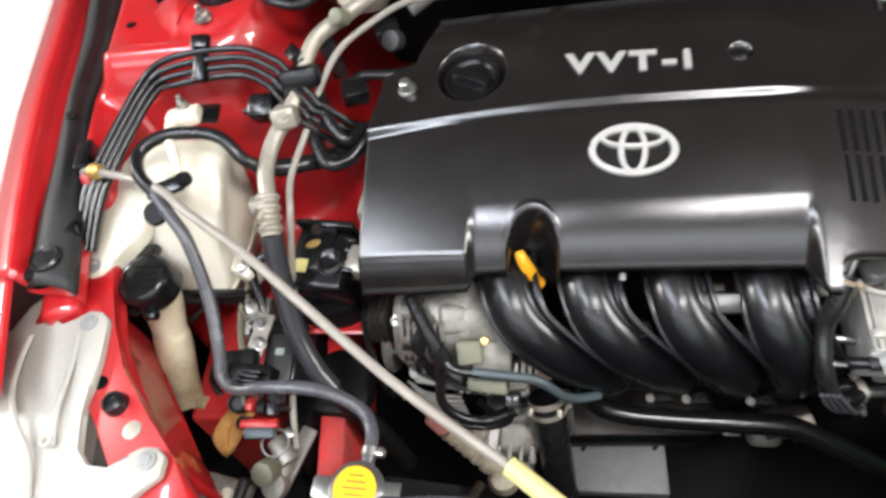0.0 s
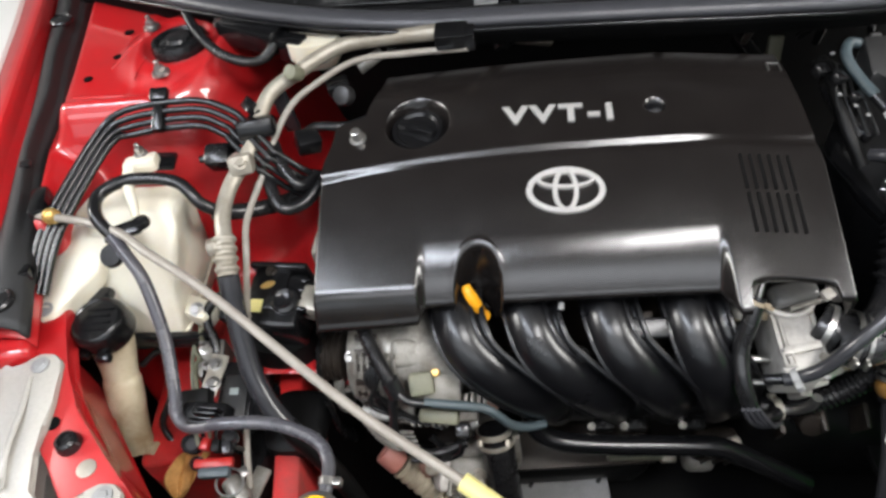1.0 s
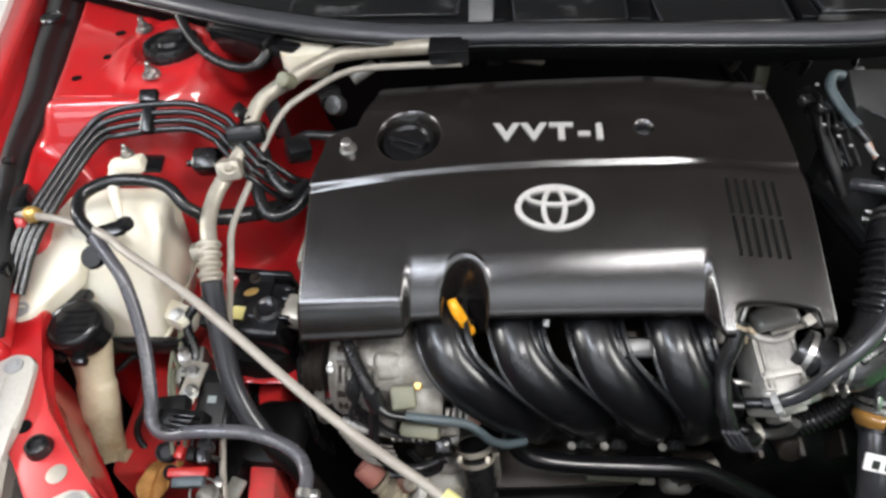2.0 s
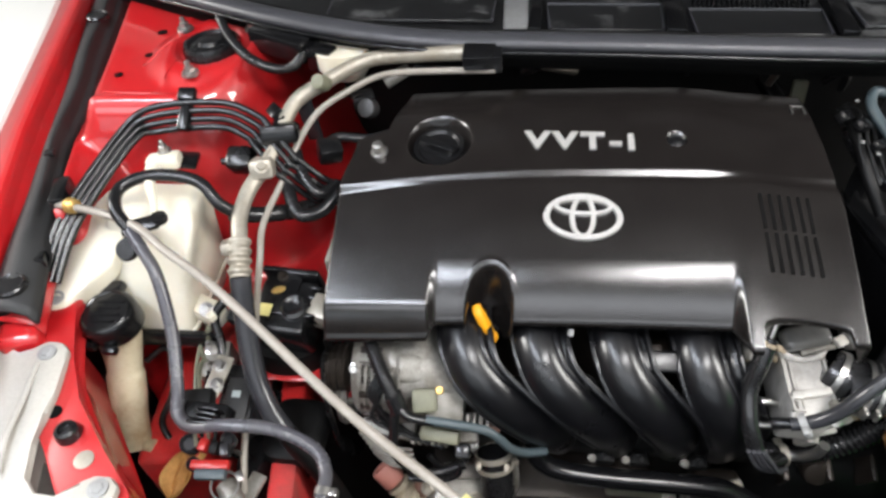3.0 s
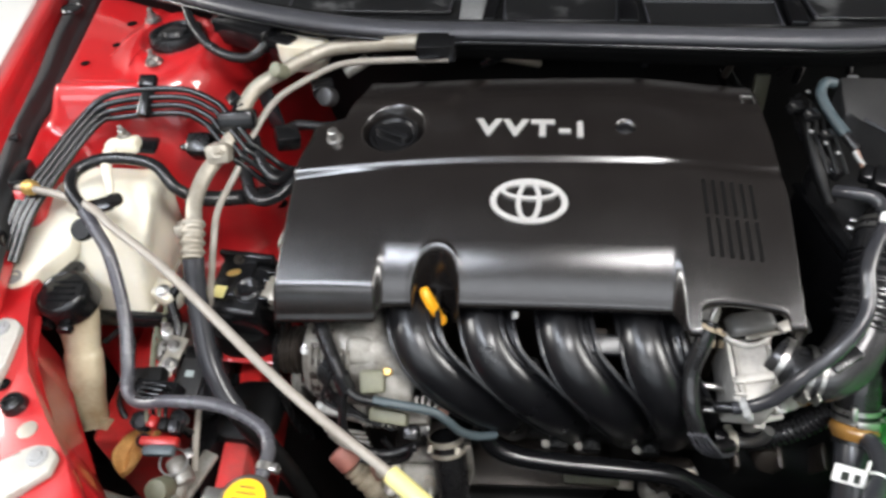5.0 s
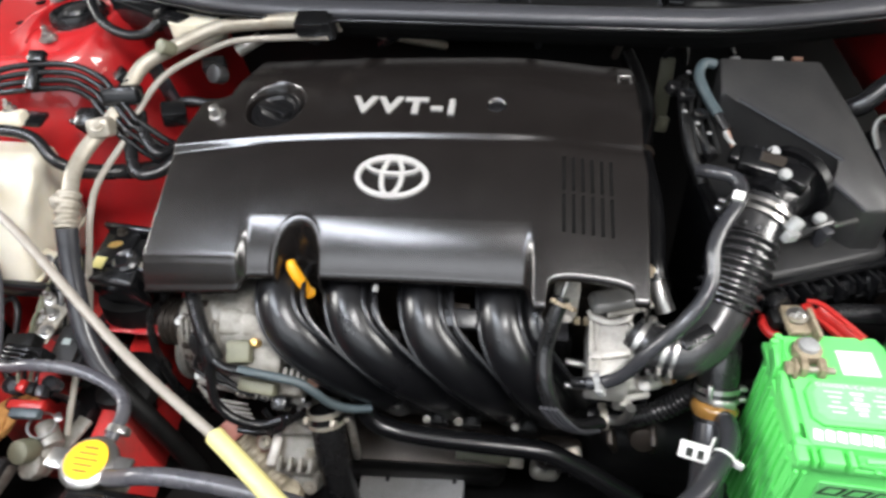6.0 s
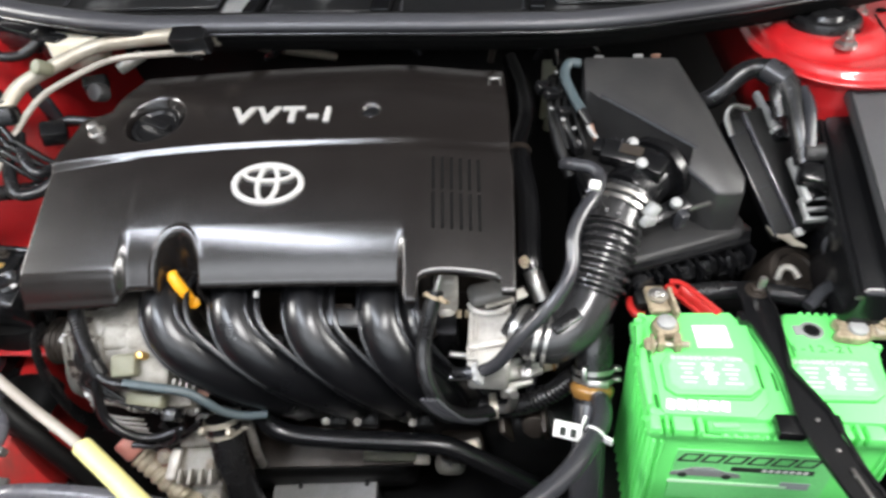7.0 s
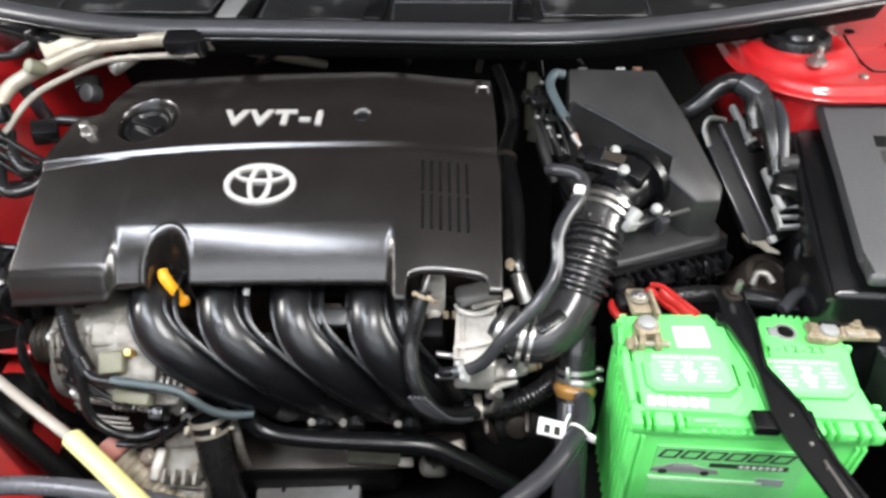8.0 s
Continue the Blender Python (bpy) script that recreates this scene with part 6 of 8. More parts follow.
    part("clamp", lathe(B(), [(0.0125, 0), (0.0135, 0.004), (0.0125, 0.011), (0.010, 0.012)], Matrix.Translation((0.425, -0.160, 0.792)), 24), CORRODED, t)
    part("post", lathe(B(), [(0.0092, 0.0), (0.0088, 0.016), (0.007, 0.0175), (0.002, 0.018)], Matrix.Translation((0.425, -0.160, 0.792)), 28), GREYPLUG, t, "grey lead post")
    part("lug", block(B(), (0.422, -0.124, 0.799), (0.021, 0.034, 0.008), pose(0, 0, 0, 6, 4, 8), 0.003), CORRODED, t)
    part("lug_edge", block(B(), (0.436, -0.130, 0.800), (0.004, 0.034, 0.016), pose(0, 0, 0, 6, 4, 8), 0.001), CORRODED, t)
    part("bolt", bolt(B(), (0.422, -0.124, 0.806), (0, -0.2, 1), 0.0065, 0.006, 0.004), STEEL, t)
    part("washer", lathe(B(), [(0.010, 0), (0.010, 0.0015), (0.004, 0.002)], Matrix.Translation((0.422, -0.124, 0.8058)), 24), PIPE, t)
    for x in (0.417, 0.433):
        part("jaw", block(B(), (x, -0.180, 0.799), (0.007, 0.016, 0.014), pose(0, 0, 0, 0, 0, -4), 0.002), CORRODED, t)
    part("jaw_bolt", rod(B(), (0.405, -0.182, 0.798), (0.444, -0.181, 0.798), 0.0035), PIPE, t)
    part("jaw_nut", bolt(B(), (0.410, -0.182, 0.798), (-1, 0, 0), 0.007, 0.007), CORRODED, t)
    t = thing("battery_terminal", "rust-stained lead battery clamp with a flat steel strap", "battery terminal", (0.60, -0.160, 0.79), "battery terminals")
    part("clamp", slab(B(), [(0.5800, -0.1480), (0.5845, -0.1455), (0.5900, -0.1530), (0.6000, -0.1470), (0.6085, -0.1500), (0.6080, -0.1690), (0.5980, -0.1725), (0.5785, -0.1695), (0.5765, -0.1640), (0.5860, -0.1590)], 0.7930, 0.8030, 0.0020), CORRODED, t)
    part("post", lathe(B(), [(0.0088, 0.0), (0.0084, 0.012), (0.007, 0.0135), (0.002, 0.014)], Matrix.Translation((0.5985, -0.1600, 0.794)), 28), GREYPLUG, t, "grey lead post")
    part("lug", block(B(), (0.6245, -0.1560, 0.8000), (0.040, 0.022, 0.007), pose(0, 0, 0, 4, 2, 3), 0.0018), CORRODED, t)
    part("lug_edge", block(B(), (0.6110, -0.1570, 0.8015), (0.0025, 0.026, 0.010), pose(0, 0, 0, 0, 0, -14), 0.0008), CORRODED, t)
    part("bolt", bolt(B(), (0.6220, -0.1540, 0.8050), (0, -0.2, 1), 0.0062, 0.006, 0.004), CORRODED, t)
    part("washer", block(B(), (0.6215, -0.1565, 0.8042), (0.017, 0.019, 0.002), pose(0, 0, 0, 4, 0, 6), 0.0005), PIPE, t)
    part("cable", tube(B(), [(0.640, -0.155, 0.799), (0.650, -0.147, 0.796), (0.656, -0.135, 0.785), (0.66, -0.12, 0.76)], 0.007, 12), RUBBER, t)
    r = thing("terminal_cover", "red plastic terminal cover flipped open behind the battery", "terminal cover", (0.43, -0.11, 0.79))
    part("cap", block(B(), (0.466, -0.117, 0.786), (0.050, 0.012, 0.018), pose(0, 0, 0, -20, 6, -52), 0.003), REDCAP, r)
    part("cap_lip", tube(B(), [(0.440, -0.094, 0.797), (0.452, -0.098, 0.798), (0.468, -0.116, 0.796), (0.484, -0.133, 0.792)], 0.0028, 8), REDCAP, r)
    part("cap_lip", tube(B(), [(0.438, -0.104, 0.792), (0.446, -0.112, 0.793), (0.456, -0.124, 0.792), (0.464, -0.134, 0.790)], 0.0024, 8), REDCAP, r)
    part("cap_end", block(B(), (0.441, -0.102, 0.789), (0.012, 0.016, 0.014), pose(0, 0, 0, 0, 0, 20), 0.004), REDCAP, r)
    part("cap_side", tube(B(), [(0.400, -0.108, 0.783), (0.399, -0.118, 0.782), (0.404, -0.128, 0.781), (0.412, -0.130, 0.781)], 0.005, 10), REDCAP, r)
    part("cable", tube(B(), [(0.414, -0.108, 0.800), (0.410, -0.098, 0.797), (0.410, -0.075, 0.77), (0.40, -0.06, 0.70)], 0.010, 14), RUBBER, r, "thick black cable")
    part("cable_boot", block(B(), (0.408, -0.116, 0.790), (0.014, 0.020, 0.018), pose(0, 0, 0, 10, 0, 10), 0.005), DULL, r)
    bar = thing("battery_clamp", "black steel hold-down bar across the battery", "battery clamp", (0.53, -0.2, 0.79))
    outline = [(0.5055, -0.0985), (0.5030, -0.148), (0.5140, -0.190), (0.5170, -0.216), (0.5150, -0.2535), (0.5180, -0.2765), (0.5288, -0.3125), (0.5367, -0.3364), (0.5530, -0.400), (0.5850, -0.400), (0.5625, -0.335), (0.5523, -0.306), (0.5450, -0.2745), (0.5435, -0.2523), (0.5246, -0.2094), (0.5287, -0.175), (0.5325, -0.1456), (0.5305, -0.0965)]
    part("bar", slab(B(), outline, 0.7965, lambda x, y: 0.802 - 0.04 * max(0, -0.30 - y), 0.0012), PLASTIC, bar)
    part("bar_fold", tube(B(), [(0.530, -0.098, 0.803), (0.532, -0.147, 0.804), (0.5283, -0.176, 0.805), (0.5242, -0.2095, 0.805), (0.543, -0.2523, 0.804), (0.5520, -0.306, 0.803), (0.562, -0.335, 0.802), (0.584, -0.400, 0.799)], 0.0016, 8, 1, smooth=False), PLASTIC, bar)
    part("slot", block(B(), (0.548, -0.330, 0.8026), (0.003, 0.050, 0.0016), pose(0, 0, 0, 0, 0, 13), 0.0005), STEEL, bar, "worn bright slot edge")
    for x, y in ((0.531, -0.262), (0.538, -0.290), (0.543, -0.312)):
        part("rivet", rod(B(), (x, y, 0.801), (x, y, 0.8035), 0.0016), STEEL, bar)
    part("cushion", block(B(), (0.510, -0.265, 0.793), (0.022, 0.020, 0.012), r=0.002), PLASTIC, bar)
    part("cushion", block(B(), (0.547, -0.260, 0.793), (0.012, 0.016, 0.010), r=0.002), PLASTIC, bar)
    part("cushion", block(B(), (0.516, -0.143, 0.790), (0.038, 0.014, 0.020), r=0.002), PLASTIC, bar)
    part("long_bolt", rod(B(), (0.521, -0.110, 0.76), (0.524, -0.112, 0.822), 0.0038, edge=0.0008), STEEL, bar, "bright threaded bolt")
    part("nut", bolt(B(), (0.5215, -0.1105, 0.802), (0.02, -0.02, 1), 0.0075, 0.006), DARKMETAL, bar)
    wall = thing("tray_wall", "dark grey plastic side wall of the battery tray", "tray wall", (0.69, -0.15, 0.66), plan=False)
    part("plate", block(B(), (0.694, -0.150, 0.735), (0.006, 0.115, 0.075), pose(0, 0, 0, 0, -12, 10), 0.002), GREYBOX, wall)
    part("flange", block(B(), (0.690, -0.150, 0.774), (0.020, 0.118, 0.005), pose(0, 0, 0, 0, 0, 10), 0.0015), HOSE, wall)
    solo("battery_tray", block(B(), (0.505, -0.2, 0.552), (0.25, 0.17, 0.012), r=0.004), DULL, "black plastic tray under the battery", "tray")
    solo("cable_guide", tube(B(), [(0.44, -0.095, 0.775), (0.50, -0.088, 0.778), (0.56, -0.090, 0.776), (0.63, -0.11, 0.77)], 0.011, 12), RUBBER, "taped black cable behind the battery", "cable")
    solo("cable_guide", tube(B(), [(0.57, -0.12, 0.79), (0.60, -0.10, 0.80), (0.65, -0.115, 0.795), (0.69, -0.16, 0.77)], 0.007, 12), HOSE, "grey cable behind the battery", "cable")


battery()


def control_module():
    th = thing("control_module", "black finned ignition control module on a steel bracket", "control module", (0.59, 0.05, 0.78))
    corner, along, over = Vector((0.5095, 0.0735, 0.894)), Vector((0.0490, -0.1130, -0.086)), Vector((0.056, 0.028, 0.016))
    ex, ez = along.normalized(), along.cross(over).normalized()
    ez = ez if ez.z > 0 else -ez
    ey = ez.cross(ex)
    m = Matrix.Translation(corner) @ Matrix((ex, ey, ez)).transposed().to_4x4()
    length, wide = along.length, over.dot(ey)

    def put(c, s, r=0.002):
        t = bmesh.new()
        block(t, (c[0] * length, c[1] * wide, c[2]), (s[0] * length, abs(s[1] * wide), s[2]), r=r)
        bmesh.ops.transform(t, matrix=m, verts=t.verts)
        return merge(B(), t)
    part("case", put((0.5, 0.50, -0.010), (1.0, 0.92, 0.020), 0.004), DULL, th)
    for k in range(4):
        part("fin", put((0.16 + 0.22 * k, 0.19, 0.001), (0.012, 0.30, 0.003), 0.001), HOSE, th)
    part("edge_rail", put((0.51, 0.36, 0.003), (1.0, 0.055, 0.007)), GREYHOSE, th, "worn long edge rail")
    part("edge_rail", put((0.5, 0.02, 0.000), (0.95, 0.035, 0.004)), HOSE, th)
    part("end_clip", put((0.99, 0.36, 0.004), (0.06, 0.12, 0.010)), GREYPLUG, th)
    part("plug", block(B(), (0.558, 0.086, 0.897), (0.0065, 0.050, 0.010), pose(0, 0, 0, 22, 0, 16), 0.002), GREYPLUG, th, "light grey plug lever")
    part("plug_body", block(B(), (0.569, 0.078, 0.884), (0.022, 0.052, 0.020), pose(0, 0, 0, 22, 0, 16), 0.003), PLASTIC, th)
    part("plug", block(B(), (0.579, 0.001, 0.859), (0.0060, 0.054, 0.010), pose(0, 0, 0, 26, 0, 12), 0.002), GREYPLUG, th, "light grey plug lever")
    part("plug_body", block(B(), (0.594, 0.006, 0.850), (0.026, 0.050, 0.020), pose(0, 0, 0, 26, 0, 12), 0.004), PLASTIC, th)
    part("plug_claw", block(B(), (0.566, 0.061, 0.886), (0.012, 0.005, 0.008), pose(0, 0, 0, 22, 0, 30), 0.001), GREYPLUG, th, "light grey lever end")
    bm = block(B(), (0.594, -0.016, 0.846), (0.032, 0.004, 0.008), pose(0, 0, 0, 20, 0, 6), 0.001)
    for c, z in ((( 0.595, -0.026, 0.841), (0.030, 0.0035, 0.007)), ((0.595, -0.037, 0.836), (0.032, 0.004, 0.008)), ((0.581, -0.026, 0.841), (0.004, 0.026, 0.008)), ((0.609, -0.026, 0.841), (0.004, 0.024, 0.008))):
        block(bm, c, z, pose(0, 0, 0, 20, 0, 6), 0.001)
    part("plug_cage", bm, GREYPLUG, th, "light grey open plug cage")
    part("foot", slab(B(), [(0.5603, 0.0046), (0.5645, 0.0110), (0.5667, 0.0019), (0.5719, 0.0046), (0.5740, -0.0053), (0.5720, -0.0261), (0.5755, -0.0423), (0.5846, -0.0504), (0.5838, -0.0535), (0.5711, -0.0505), (0.5658, -0.0388), (0.5556, -0.0343), (0.5518, -0.0216)], 0.8095, 0.8120, 0.0008), PIPE, th, "dull zinc bracket foot")
    part("foot_hole", lathe(B(), [(0.0032, 0), (0.0032, 0.0006), (0.0024, 0.0008)], Matrix.Translation((0.5618, -0.018, 0.8121)), 16), SLOT, th)
    part("top_bracket", tube(B(), [(0.519, 0.057, 0.882), (0.512, 0.064, 0.900), (0.517, 0.068, 0.912), (0.532, 0.060, 0.914)], 0.0045, 10, flat=0.6), STEEL, th, "bent steel bracket")
    w = thing("module_harness", "black taped harness leading to the control module", "wiring", (0.62, 0.07, 0.85))
    part("loom", tube(B(), [(0.480, 0.110, 0.890), (0.505, 0.100, 0.908), (0.528, 0.108, 0.928), (0.548, 0.112, 0.935), (0.568, 0.096, 0.936), (0.578, 0.070, 0.920), (0.582, 0.040, 0.898), (0.586, 0.012, 0.872)], 0.0115, 16), RUBBER, w)
    part("branch", tube(B(), [(0.566, 0.092, 0.932), (0.563, 0.075, 0.918), (0.566, 0.060, 0.902)], 0.0085, 14), RUBBER, w)
    part("sleeve", tube(B(), [(0.586, 0.074, 0.928), (0.589, 0.052, 0.919), (0.588, 0.030, 0.903), (0.586, 0.008, 0.884)], 0.0065, 14), HOSE, w, "grey sleeve")
    part("tape", tube(B(), [(0.556, 0.106, 0.937), (0.574, 0.088, 0.930)], 0.014, 14), HOSE, w)
    part("band", tube(B(), [(0.581, 0.014, 0.886), (0.600, 0.014, 0.886)], 0.010, 12), GREYBOX, w)
    part("connector", block(B(), (0.598, -0.004, 0.866), (0.046, 0.026, 0.022), pose(0, 0, 0, 20, 10, -14), 0.006), PLASTIC, w)
    part("ring", ring_clamp(B(), (0.614, -0.018, 0.862), (0.7, -0.6, 0.1), 0.012, 0.006, 0.002), HOSE, w)
    part("wire", tube(B(), [(0.610, -0.016, 0.866), (0.616, -0.034, 0.852), (0.610, -0.050, 0.834), (0.602, -0.056, 0.816), (0.612, -0.062, 0.798), (0.628, -0.064, 0.78)], 0.006, 12), HOSE, w)
    part("wire", tube(B(), [(0.612, -0.012, 0.866), (0.622, -0.030, 0.852), (0.618, -0.050, 0.830)], 0.003, 10), GREYPLUG, w)
    part("plug", block(B(), (0.620, -0.070, 0.785), (0.022, 0.020, 0.016), pose(0, 0, 0, 20, 10, 20), 0.003), PLASTIC, w)
    part("tag", block(B(), (0.616, -0.056, 0.806), (0.008, 0.010, 0.004), pose(0, 0, 0, 20, 0, 20), 0.001), BEIGE, w)
    f = thing("fuse_box", "dark grey plastic fuse box with textured lid", "fuse box", (0.74, 0.03, 0.7))
    lid = [(0.6265, 0.0685), (0.86, 0.078), (0.85, -0.160), (0.6130, -0.1580), (0.6205, -0.1290)]
    top = (lambda x, y: 0.932 + 0.26 * (y - 0.068))
    part("lid", slab(B(), lid, lambda x, y: top(x, y) - 0.014, top, 0.005, 3), LIDGREY, f)
    part("case", slab(B(), [(0.6100, 0.0600), (0.850, 0.072), (0.840, -0.158), (0.5900, -0.1560)], 0.60, lambda x, y: top(x, y) - 0.0260, 0.006), PLASTIC, f)
    for y, h in ((0.006, 0.016), (-0.016, 0.018)):
        part("lid_mark", block(B(), (0.700, y, top(0.7, y) + 0.0004), (0.066, h, 0.0012), pose(0, 0, 0, 14.5, 0, -6), 0), DULL if h < 0.017 else GREYBOX, f, "dark recessed grip bar")
    part("case_rail", tube(B(), [(0.609, 0.06, 0.895), (0.599, -0.04, 0.869), (0.590, -0.155, 0.840)], 0.004, 10), PLASTIC, f)
    solo("relay_cup", lathe(B(), [(0.030, -0.05), (0.030, 0.006), (0.027, 0.010), (0.020, 0.0105), (0.018, 0.008), (0.004, 0.008)], Matrix.Translation((0.582, -0.045, 0.765)) @ pose(0, 0, 0, 25, 10, 0), 32), DARKMETAL, "dark brown metal can on the inner wing", "fitting")
    solo("pipe_elbow", tube(B(), [(0.560, -0.066, 0.775), (0.564, -0.060, 0.786), (0.573, -0.062, 0.788), (0.579, -0.070, 0.782)], 0.0038, 12), ALLOY, "bright bent steel pipe end behind the battery", "pipe")
    solo("tray_bracket", block(B(), (0.60, -0.09, 0.70), (0.20, 0.12, 0.03), r=0.01), DULL, "black steel bracket beside the battery", "bracket")


control_module()


def lower_right():
    th = thing("radiator_hose", "dark rubber upper radiator hose with clamp and amber grommet", "hose", (0.37, -0.2, 0.7))
    part("hose", tube(B(), [(0.362, -0.122, 0.758), (0.362, -0.142, 0.738), (0.361, -0.158, 0.716), (0.359, -0.180, 0.694)], 0.0205, 20), RUBBER, th)
    part("clamp", ring_clamp(B(), (0.3615, -0.155, 0.721), (0.05, -0.6, -0.8), 0.0210, 0.005, 0.0014), STEEL, th, "bright steel spring clamp")
    part("grommet", tube(B(), [(0.360, -0.166, 0.711), (0.3595, -0.170, 0.706), (0.359, -0.176, 0.699)], 0.0235, 24, 8, radius=lambda s, i: 0.0205 + 0.0032 * math.sin(math.pi * s)), AMBER, th, "translucent amber sealing ring")
    part("pipe", tube(B(), [(0.359, -0.176, 0.700), (0.356, -0.200, 0.682), (0.354, -0.228, 0.655), (0.352, -0.255, 0.61), (0.350, -0.28, 0.55)], 0.0175, 20), HOSE, th)
    part("clamp", ring_clamp(B(), (0.3612, -0.161, 0.7135), (0.0, -0.6, -0.8), 0.0210, 0.005, 0.0014), STEEL, th, "bright steel spring clamp")
    part("clamp_tab", block(B(), (0.350, -0.172, 0.733), (0.005, 0.007, 0.016), pose(0, 0, 0, -35, 0, 0), 0.0015), STEEL, th)
    part("clamp_tab", block(B(), (0.364, -0.179, 0.725), (0.022, 0.004, 0.008), pose(0, 0, 0, -35, 0, 0), 0.0015), STEEL, th)
    solo("overflow_hose", tube(B(), [(0.362, -0.178, 0.705), (0.366, -0.196, 0.718), (0.364, -0.220, 0.722), (0.350, -0.247, 0.720), (0.325, -0.280, 0.715), (0.285, -0.315, 0.710), (0.24, -0.35, 0.705)], 0.010, 16), HOSE, "bent grey rubber hose beside the battery", "hose")
    t = thing("cable_tag", "white plastic cable tag with a small dark print", "tag", (0.330, -0.234, 0.722))
    part("plate", block(B(), (0.330, -0.234, 0.722), (0.028, 0.004, 0.018), pose(0, 0, 0, -30, 0, -12), 0.001), WHITE, t)
    part("print", block(B(), (0.330, -0.2368, 0.7232), (0.016, 0.001, 0.009), pose(0, 0, 0, -30, 0, -12), 0), INK, t)
    part("clasp", block(B(), (0.330, -0.2378, 0.7240), (0.004, 0.001, 0.012), pose(0, 0, 0, -30, 0, -12), 0), WHITE, t)
    r = thing("hose_tag", "white plastic tag ring clipped round the hose", "tag", (0.355, -0.236, 0.721))
    part("ring", ring_clamp(B(), (0.3565, -0.236, 0.7215), (-0.5, -0.85, -0.05), 0.0101, 0.0026, 0.0007), WHITE, r)
    part("flag", block(B(), (0.346, -0.228, 0.731), (0.002, 0.010, 0.008), pose(0, 0, 0, 20, 0, -25), 0.0005), WHITE, r)


lower_right()


# ---- western side of the bay ----
def loft(bm, loops):
    """Joins closed loops of points and caps the ends."""
    rings = [[bm.verts.new(p) for p in lp] for lp in loops]
    n = len(rings[0])
    for p, q in zip(rings, rings[1:]):
        for k in range(n):
            bm.faces.new((p[k], p[(k + 1) % n], q[(k + 1) % n], q[k]))
    bm.faces.new(rings[0][::-1])
    bm.faces.new(rings[-1])
    return bm


def pillow(x0, x1, y0, y1, z, power=4.5, seg=40, skew=0.0):
    cx, cy, a, b = (x0 + x1) / 2, (y0 + y1) / 2, (x1 - x0) / 2, (y1 - y0) / 2
    out = []
    for k in range(seg):
        t = 2 * math.pi * k / seg
        c, s = math.cos(t), math.sin(t)
        u, v = math.copysign(abs(c) ** (2 / power), c), math.copysign(abs(s) ** (2 / power), s)
        out.append(Vector((cx + a * u, cy + b * v, z + skew * v)))
    return out


